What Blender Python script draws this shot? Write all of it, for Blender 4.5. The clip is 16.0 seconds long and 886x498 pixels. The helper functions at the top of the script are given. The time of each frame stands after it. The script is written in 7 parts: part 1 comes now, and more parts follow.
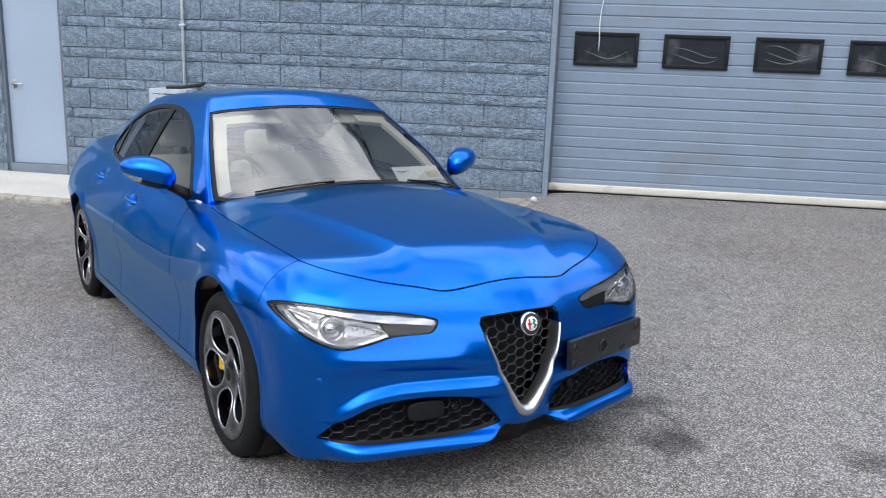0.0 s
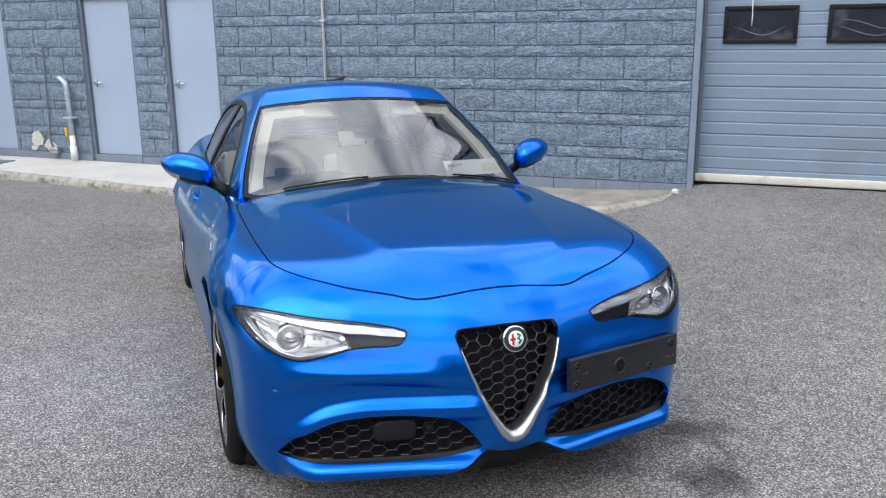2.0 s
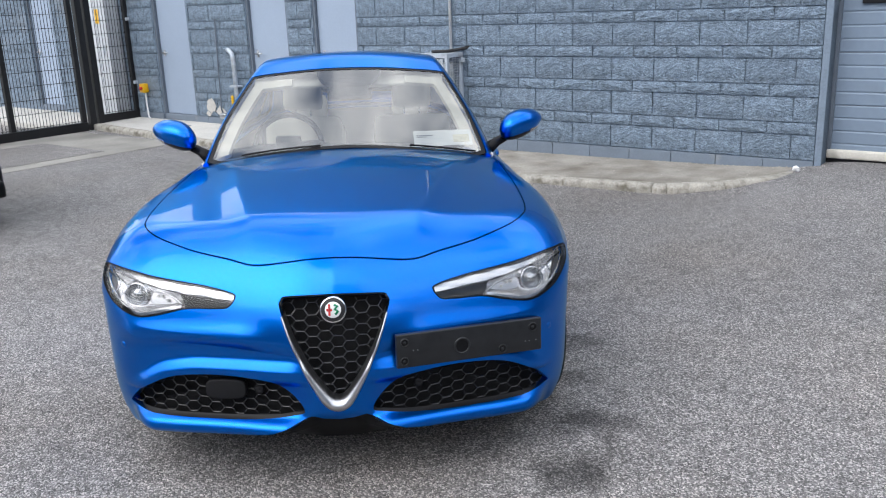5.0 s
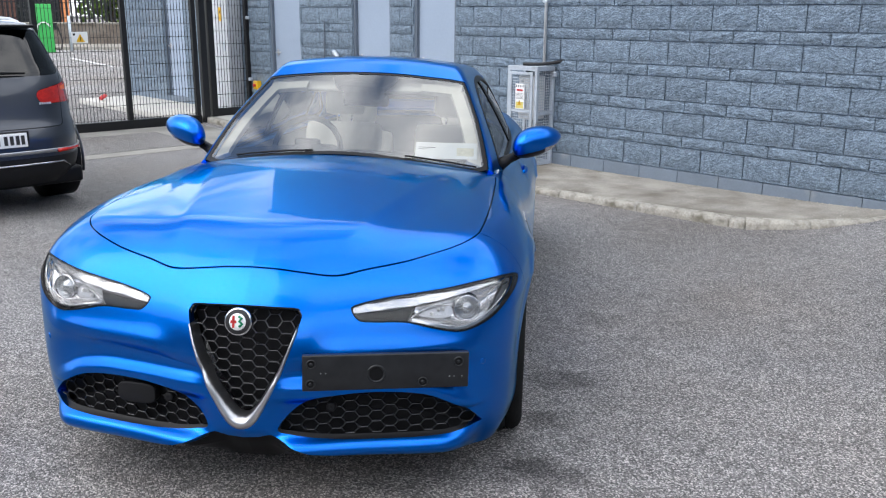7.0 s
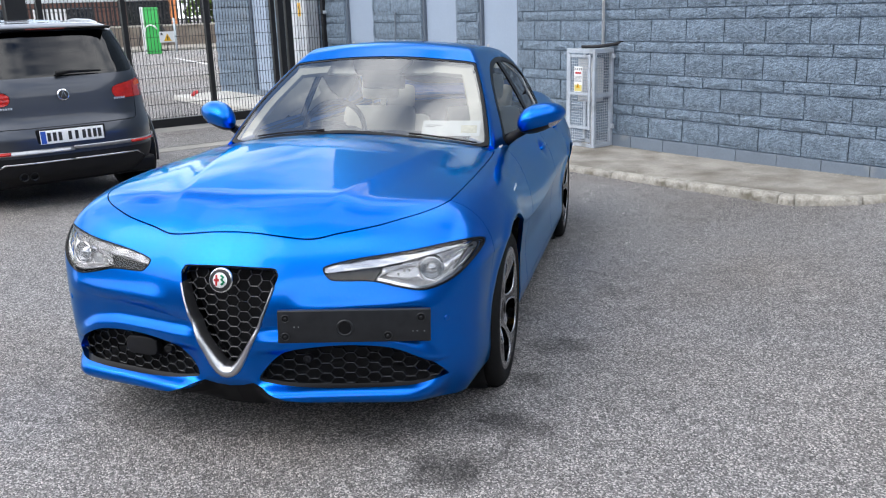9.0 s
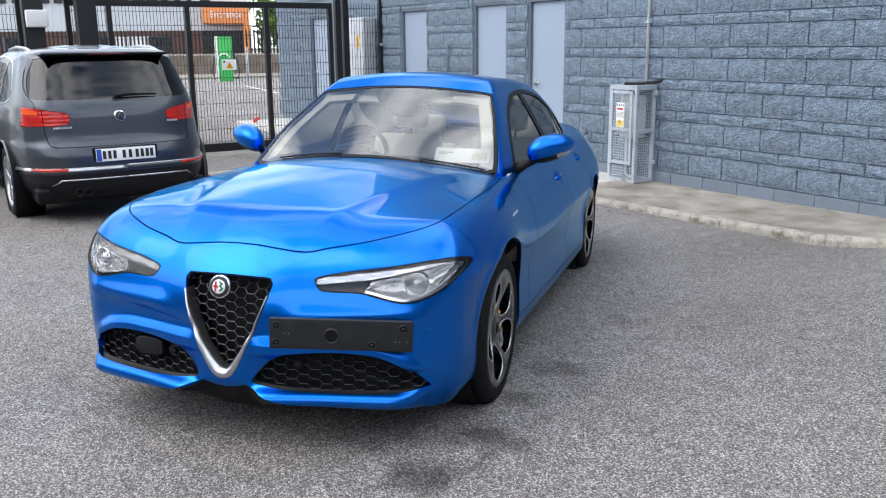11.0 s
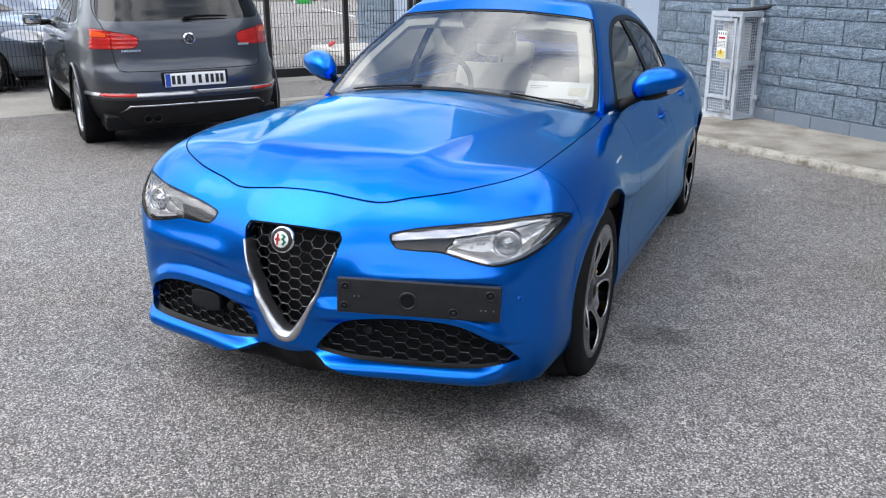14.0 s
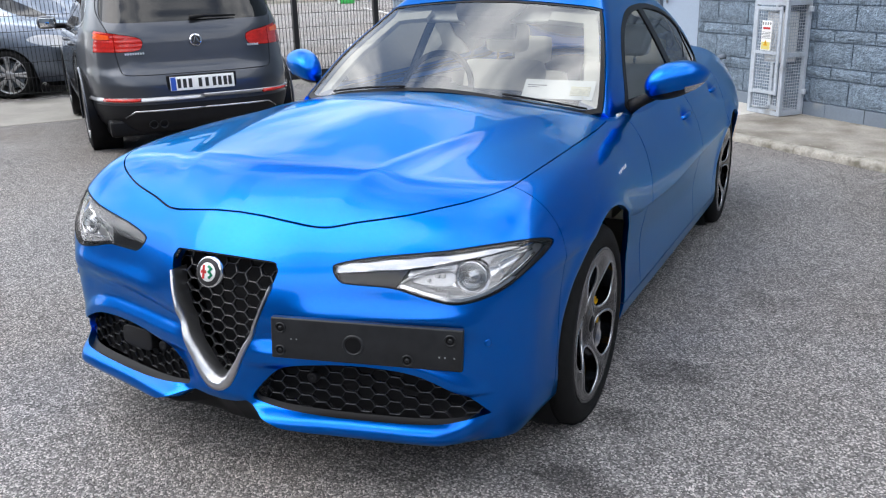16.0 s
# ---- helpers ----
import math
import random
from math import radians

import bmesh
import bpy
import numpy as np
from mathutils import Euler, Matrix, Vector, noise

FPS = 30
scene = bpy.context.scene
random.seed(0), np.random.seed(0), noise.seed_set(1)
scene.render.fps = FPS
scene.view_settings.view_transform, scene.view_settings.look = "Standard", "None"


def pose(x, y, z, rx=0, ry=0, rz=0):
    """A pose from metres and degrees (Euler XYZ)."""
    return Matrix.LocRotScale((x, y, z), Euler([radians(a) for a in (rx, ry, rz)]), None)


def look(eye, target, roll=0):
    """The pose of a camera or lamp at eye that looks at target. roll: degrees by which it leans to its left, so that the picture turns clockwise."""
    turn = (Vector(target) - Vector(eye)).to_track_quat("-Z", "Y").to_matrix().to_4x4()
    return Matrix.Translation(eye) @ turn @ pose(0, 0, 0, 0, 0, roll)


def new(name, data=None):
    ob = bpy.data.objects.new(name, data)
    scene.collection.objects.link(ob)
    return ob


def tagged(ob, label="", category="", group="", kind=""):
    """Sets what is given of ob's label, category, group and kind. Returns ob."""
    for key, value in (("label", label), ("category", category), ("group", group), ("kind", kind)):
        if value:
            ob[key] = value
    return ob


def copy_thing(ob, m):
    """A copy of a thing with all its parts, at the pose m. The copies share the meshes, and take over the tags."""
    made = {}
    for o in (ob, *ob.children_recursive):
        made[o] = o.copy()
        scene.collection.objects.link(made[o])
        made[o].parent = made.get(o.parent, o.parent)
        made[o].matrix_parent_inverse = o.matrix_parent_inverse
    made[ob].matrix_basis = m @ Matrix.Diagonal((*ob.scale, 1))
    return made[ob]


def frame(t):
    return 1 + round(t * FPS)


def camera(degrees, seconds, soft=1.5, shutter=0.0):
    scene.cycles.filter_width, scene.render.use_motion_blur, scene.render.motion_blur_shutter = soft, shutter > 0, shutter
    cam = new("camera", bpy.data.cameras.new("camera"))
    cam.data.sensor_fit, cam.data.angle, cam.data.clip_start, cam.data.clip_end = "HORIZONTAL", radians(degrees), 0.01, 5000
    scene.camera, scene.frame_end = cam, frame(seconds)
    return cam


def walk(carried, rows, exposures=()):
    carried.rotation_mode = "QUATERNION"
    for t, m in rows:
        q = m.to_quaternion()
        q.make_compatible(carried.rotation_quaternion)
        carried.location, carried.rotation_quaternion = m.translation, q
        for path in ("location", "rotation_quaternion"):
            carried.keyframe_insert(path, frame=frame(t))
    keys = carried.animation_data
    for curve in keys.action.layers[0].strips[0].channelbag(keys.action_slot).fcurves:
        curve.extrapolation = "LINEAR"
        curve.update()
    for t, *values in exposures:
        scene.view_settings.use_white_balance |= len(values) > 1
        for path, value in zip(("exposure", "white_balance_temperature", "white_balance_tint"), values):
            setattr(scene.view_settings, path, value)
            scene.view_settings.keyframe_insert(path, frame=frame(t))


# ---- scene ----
cam = camera(54.4, 16.0, soft=1.2)
METRES, EYE, TILT, LEAN, TURN = 5.068, 1.62, 0.0, 0.0, 0.0
ROWS = [
    (0.0, 0.0, 0.0, 0.0, 0.47, -13.45, -1.97),
    (0.5, 0.0251, 0.0304, -0.0034, 1.55, -13.62, -2.07),
    (1.0, 0.048, 0.0604, -0.0027, 3.22, -13.96, -1.92),
    (1.5, 0.0936, 0.0741, -0.0046, 10.39, -14.26, 0.17),
    (2.0, 0.1458, 0.0794, -0.0033, 13.79, -14.29, 0.64),
    (2.5, 0.1806, 0.1086, -0.0068, 16.36, -14.89, -0.79),
    (3.0, 0.2127, 0.1351, -0.0059, 18.23, -15.36, -1.78),
    (3.5, 0.2663, 0.1484, -0.0077, 22.33, -15.28, 0.02),
    (4.0, 0.3095, 0.1522, -0.0056, 24.99, -15.59, 0.65),
    (6.5, 0.4628, 0.2566, -0.0138, 36.69, -15.26, 1.5),
    (7.0, 0.4719, 0.2873, -0.0151, 39.14, -15.08, -0.39),
    (7.5, 0.4887, 0.3095, -0.0191, 41.83, -15.57, 1.11),
    (8.0, 0.5145, 0.3297, -0.0217, 44.49, -15.67, 1.6),
    (8.5, 0.5365, 0.3295, -0.0216, 45.22, -15.72, 1.84),
    (9.0, 0.5705, 0.3144, -0.0223, 45.54, -15.61, 1.81),
    (11.5, 0.6338, 0.3444, -0.0255, 51.38, -12.99, 0.4),
    (12.0, 0.5883, 0.36, -0.0234, 52.49, -13.4, 0.34),
    (12.5, 0.5686, 0.3721, -0.0276, 53.15, -15.43, 0.42),
    (13.0, 0.557, 0.3829, -0.0294, 54.17, -16.22, 0.14),
    (13.5, 0.5545, 0.3803, -0.0303, 55.06, -17.35, 0.29),
    (14.0, 0.5541, 0.3775, -0.0305, 55.14, -18.06, 0.3),
    (14.5, 0.5522, 0.3794, -0.03, 54.97, -18.1, 0.22),
    (15.0, 0.5465, 0.404, -0.0309, 54.89, -18.14, 0.98),
    (15.5, 0.5394, 0.4465, -0.0328, 55.87, -17.71, 1.5),
    (16.0, 0.509, 0.4724, -0.0407, 58.3, -18.14, 1.62),
]
walk(cam, [(t, pose(0, 0, EYE, TILT, LEAN, TURN) @ pose(METRES * x, METRES * y, METRES * z, 90 + pitch, roll, yaw)) for t, x, y, z, yaw, pitch, roll in ROWS],
     exposures=[(0.0, 0.82, 6350, 10), (8.0, 0.84, 6350, 10), (16.0, 0.9, 6400, 10)])

# ---- daylight: broken cloud over a bright sky, soft high sun ----
SUN_ELEV, SUN_AZ = radians(52), radians(200)
world = bpy.data.worlds.new("sky")
scene.world = world
world.use_nodes = True


def build_sky():
    nt = world.node_tree
    n, l = nt.nodes, nt.links
    n.clear()
    out, bg = n.new("ShaderNodeOutputWorld"), n.new("ShaderNodeBackground")
    sky = n.new("ShaderNodeTexSky")
    sky.sky_type, sky.sun_disc = "NISHITA", False
    sky.sun_elevation, sky.sun_rotation = SUN_ELEV, SUN_AZ
    tc, mp = n.new("ShaderNodeTexCoord"), n.new("ShaderNodeMapping")
    mp.inputs["Scale"].default_value = (1.6, 1.6, 3.4)
    mp.inputs["Location"].default_value = (3.1, 1.3, 0.6)
    nz = n.new("ShaderNodeTexNoise")
    nz.inputs["Scale"].default_value, nz.inputs["Detail"].default_value, nz.inputs["Roughness"].default_value = 1.7, 7.0, 0.56
    ramp = n.new("ShaderNodeValToRGB")
    ramp.color_ramp.elements[0].position, ramp.color_ramp.elements[1].position = 0.38, 0.545
    shade = n.new("ShaderNodeTexNoise")
    shade.inputs["Scale"].default_value, shade.inputs["Detail"].default_value = 3.1, 5.0
    tone = n.new("ShaderNodeValToRGB")
    tone.color_ramp.elements[0].color, tone.color_ramp.elements[1].color = (6.6, 7.0, 7.7, 1), (13.0, 13.0, 13.1, 1)
    tone.color_ramp.elements[0].position, tone.color_ramp.elements[1].position = 0.35, 0.65
    mix = n.new("ShaderNodeMixRGB")
    l.new(tc.outputs["Generated"], mp.inputs["Vector"])
    l.new(mp.outputs["Vector"], nz.inputs["Vector"])
    l.new(mp.outputs["Vector"], shade.inputs["Vector"])
    l.new(nz.outputs["Fac"], ramp.inputs["Fac"])
    l.new(shade.outputs["Fac"], tone.inputs["Fac"])
    l.new(ramp.outputs["Color"], mix.inputs["Fac"])
    l.new(sky.outputs["Color"], mix.inputs["Color1"])
    l.new(tone.outputs["Color"], mix.inputs["Color2"])
    l.new(mix.outputs["Color"], bg.inputs["Color"])
    bg.inputs["Strength"].default_value = 0.138
    l.new(bg.outputs["Background"], out.inputs["Surface"])


build_sky()
sun = new("sun", bpy.data.lights.new("sun", "SUN"))
sun.data.energy, sun.data.angle, sun.data.color = 0.85, radians(48), (1.0, 0.97, 0.92)
sun.matrix_world = look((math.sin(SUN_AZ) * 30 * math.cos(SUN_ELEV), math.cos(SUN_AZ) * 30 * math.cos(SUN_ELEV), 30 * math.sin(SUN_ELEV)), (0, 0, 0))

# ---- materials ----
def material(name, base, rough=0.5, metal=0.0, vary=0.12, scale=6.0, fine=60.0, bump=0.0, bump_scale=80.0, coat=0.0, coat_rough=0.03,
             trans=0.0, ior=1.45, random_tone=0.0, spec=0.5, stain=None, stain_scale=1.5, stain_at=(0.55, 0.75), island=0.0):
    """A surface with two scales of tone, relief, and stains of their own shape."""
    m = bpy.data.materials.new(name)
    m.use_nodes = True
    nt = m.node_tree
    n, l = nt.nodes, nt.links
    p = n["Principled BSDF"]
    p.inputs["Roughness"].default_value, p.inputs["Metallic"].default_value = rough, metal
    p.inputs["Coat Weight"].default_value, p.inputs["Coat Roughness"].default_value = coat, coat_rough
    p.inputs["Transmission Weight"].default_value, p.inputs["IOR"].default_value = trans, ior
    p.inputs["Specular IOR Level"].default_value = spec
    tc = n.new("ShaderNodeTexCoord")
    big, small = n.new("ShaderNodeTexNoise"), n.new("ShaderNodeTexNoise")
    big.inputs["Scale"].default_value, big.inputs["Detail"].default_value = scale, 4.0
    small.inputs["Scale"].default_value, small.inputs["Detail"].default_value = fine, 3.0
    l.new(tc.outputs["Object"], big.inputs["Vector"])
    l.new(tc.outputs["Object"], small.inputs["Vector"])
    add = n.new("ShaderNodeMath")
    add.operation = "ADD"
    l.new(big.outputs["Fac"], add.inputs[0])
    l.new(small.outputs["Fac"], add.inputs[1])
    ran = n.new("ShaderNodeMapRange")
    ran.inputs["From Min"].default_value, ran.inputs["From Max"].default_value = 0.6, 1.4
    ran.inputs["To Min"].default_value, ran.inputs["To Max"].default_value = 1 - vary, 1 + vary
    l.new(add.outputs[0], ran.inputs["Value"])
    tone = ran.outputs["Result"]
    for amount, node in ((random_tone, "ShaderNodeObjectInfo"), (island, "ShaderNodeNewGeometry")):
        if amount:
            info = n.new(node)
            r2 = n.new("ShaderNodeMapRange")
            r2.inputs["To Min"].default_value, r2.inputs["To Max"].default_value = 1 - amount, 1 + amount
            l.new(info.outputs["Random" if node == "ShaderNodeObjectInfo" else "Random Per Island"], r2.inputs["Value"])
            mul = n.new("ShaderNodeMath")
            mul.operation = "MULTIPLY"
            l.new(tone, mul.inputs[0])
            l.new(r2.outputs["Result"], mul.inputs[1])
            tone = mul.outputs[0]
    vm = n.new("ShaderNodeVectorMath")
    vm.operation = "SCALE"
    vm.inputs[0].default_value = base
    l.new(tone, vm.inputs["Scale"])
    col = vm.outputs[0]
    if stain:
        sn = n.new("ShaderNodeTexNoise")
        sn.inputs["Scale"].default_value, sn.inputs["Detail"].default_value = stain_scale, 6.0
        l.new(tc.outputs["Object"], sn.inputs["Vector"])
        sr = n.new("ShaderNodeMapRange")
        sr.inputs["From Min"].default_value, sr.inputs["From Max"].default_value = stain_at
        l.new(sn.outputs["Fac"], sr.inputs["Value"])
        mx = n.new("ShaderNodeMixRGB")
        mx.inputs["Color2"].default_value = (*stain, 1)
        l.new(sr.outputs["Result"], mx.inputs["Fac"])
        l.new(col, mx.inputs["Color1"])
        col = mx.outputs["Color"]
    l.new(col, p.inputs["Base Color"])
    if bump:
        bn, bp = n.new("ShaderNodeTexNoise"), n.new("ShaderNodeBump")
        bn.inputs["Scale"].default_value, bn.inputs["Detail"].default_value = bump_scale, 6.0
        l.new(tc.outputs["Object"], bn.inputs["Vector"])
        bp.inputs["Strength"].default_value, bp.inputs["Distance"].default_value = min(1.0, bump * 60), (0.028 if bump > 0.02 else 0.02)
        l.new(bn.outputs["Fac"], bp.inputs["Height"])
        l.new(bp.outputs["Normal"], p.inputs["Normal"])
    return m


STAINS = ((0.91, 3.79, 0.2, 0.4), (1.01, 3.41, 0.2, 0.36), (0.57, 4.6, 0.19, 0.55), (1.8, 3.26, 0.17, 0.5), (0.2, 5.5, 0.25, 0.75), (0.72, 4.2, 0.12, 0.65), (-1.5, 1.2, 0.5, 0.85), (1.6, 6.0, 0.6, 0.85), (-3.6, 6.8, 0.7, 0.85))


def asphalt_material():
    m = material("asphalt", (0.29, 0.281, 0.277), 0.9, vary=0.24, scale=0.7, fine=9)
    nt = m.node_tree
    n, l = nt.nodes, nt.links
    p = n["Principled BSDF"]
    old = p.inputs["Base Color"].links[0].from_socket
    tc = n.new("ShaderNodeTexCoord")
    vor = n.new("ShaderNodeTexVoronoi")
    vor.inputs["Scale"].default_value = 185
    l.new(tc.outputs["Object"], vor.inputs["Vector"])
    sep = n.new("ShaderNodeSeparateColor")
    l.new(vor.outputs["Color"], sep.inputs["Color"])
    ramp = n.new("ShaderNodeValToRGB")
    e = ramp.color_ramp.elements
    e[0].position, e[0].color = 0.0, (0.26, 0.26, 0.26, 1)
    e[1].position, e[1].color = 1.0, (2.4, 2.34, 2.3, 1)
    mid = e.new(0.66)
    mid.color = (0.9, 0.89, 0.885, 1)
    l.new(sep.outputs[0], ramp.inputs["Fac"])
    mul = n.new("ShaderNodeMixRGB")
    mul.blend_type = "MULTIPLY"
    mul.inputs["Fac"].default_value = 1.0
    l.new(old, mul.inputs["Color1"])
    l.new(ramp.outputs["Color"], mul.inputs["Color2"])
    drift, amount, warm = n.new("ShaderNodeTexNoise"), n.new("ShaderNodeMapRange"), n.new("ShaderNodeMixRGB")
    drift.inputs["Scale"].default_value, drift.inputs["Detail"].default_value = 0.45, 5.0
    amount.inputs["From Min"].default_value, amount.inputs["From Max"].default_value, amount.inputs["To Max"].default_value = 0.42, 0.68, 0.75
    warm.blend_type = "MULTIPLY"
    warm.inputs["Color2"].default_value = (0.86, 0.8, 0.73, 1)
    l.new(tc.outputs["Object"], drift.inputs["Vector"])
    l.new(drift.outputs["Fac"], amount.inputs["Value"])
    l.new(amount.outputs["Result"], warm.inputs["Fac"])
    l.new(mul.outputs["Color"], warm.inputs["Color1"])
    tint = warm.outputs["Color"]
    # oil and damp marks where cars have stood
    ragged = n.new("ShaderNodeTexNoise")
    ragged.inputs["Scale"].default_value, ragged.inputs["Detail"].default_value = 9.0, 6.0
    l.new(tc.outputs["Object"], ragged.inputs["Vector"])
    for cx, cy, r, dark in STAINS:
        dist = n.new("ShaderNodeVectorMath")
        dist.operation = "DISTANCE"
        dist.inputs[1].default_value = (cx, cy, 0)
        l.new(tc.outputs["Object"], dist.inputs[0])
        wob = n.new("ShaderNodeMath")
        wob.operation = "MULTIPLY_ADD"
        l.new(ragged.outputs["Fac"], wob.inputs[0])
        wob.inputs[1].default_value = r * 1.5
        l.new(dist.outputs["Value"], wob.inputs[2])
        rng = n.new("ShaderNodeMapRange")
        rng.inputs["From Min"].default_value, rng.inputs["From Max"].default_value = r * 0.95, r * 1.75
        rng.inputs["To Min"].default_value, rng.inputs["To Max"].default_value = dark, 1.0
        l.new(wob.outputs[0], rng.inputs["Value"])
        sc = n.new("ShaderNodeVectorMath")
        sc.operation = "SCALE"
        l.new(tint, sc.inputs[0])
        l.new(rng.outputs["Result"], sc.inputs["Scale"])
        tint = sc.outputs[0]
    l.new(tint, p.inputs["Base Color"])
    bp = n.new("ShaderNodeBump")
    bp.inputs["Strength"].default_value, bp.inputs["Distance"].default_value = 0.9, 0.01
    l.new(vor.outputs["Distance"], bp.inputs["Height"])
    bp.invert = True
    l.new(bp.outputs["Normal"], p.inputs["Normal"])
    return m


def car_paint(name, base, metal, rough, flake=0.1, coat=1.0, edge=(1, 1, 1)):
    m = material(name, base, rough, metal, vary=0.04, scale=3, fine=900, coat=coat, coat_rough=0.04)
    nt = m.node_tree
    n, l = nt.nodes, nt.links
    p = n["Principled BSDF"]
    p.inputs["Specular Tint"].default_value = (*edge, 1)
    p.inputs["Coat IOR"].default_value = 1.33
    tc, vor = n.new("ShaderNodeTexCoord"), n.new("ShaderNodeTexVoronoi")
    vor.inputs["Scale"].default_value = 1500
    l.new(tc.outputs["Object"], vor.inputs["Vector"])
    bp = n.new("ShaderNodeBump")
    bp.inputs["Strength"].default_value, bp.inputs["Distance"].default_value = flake, 0.0004
    l.new(vor.outputs["Distance"], bp.inputs["Height"])
    l.new(bp.outputs["Normal"], p.inputs["Normal"])
    return m


def glass_material(name, tint, rough=0.0, ior=1.5):
    """Thin automotive glass: clear to see through, with a mirror-like face."""
    m = bpy.data.materials.new(name)
    m.use_nodes = True
    n, l = m.node_tree.nodes, m.node_tree.links
    n.clear()
    out, tr, gl, fr, mx = (n.new("ShaderNode" + k) for k in ("OutputMaterial", "BsdfTransparent", "BsdfGlossy", "Fresnel", "MixShader"))
    tr.inputs["Color"].default_value = (*tint, 1)
    gl.inputs["Roughness"].default_value = rough
    fr.inputs["IOR"].default_value = ior
    l.new(fr.outputs[0], mx.inputs[0])
    l.new(tr.outputs[0], mx.inputs[1])
    l.new(gl.outputs[0], mx.inputs[2])
    l.new(mx.outputs[0], out.inputs["Surface"])
    return m


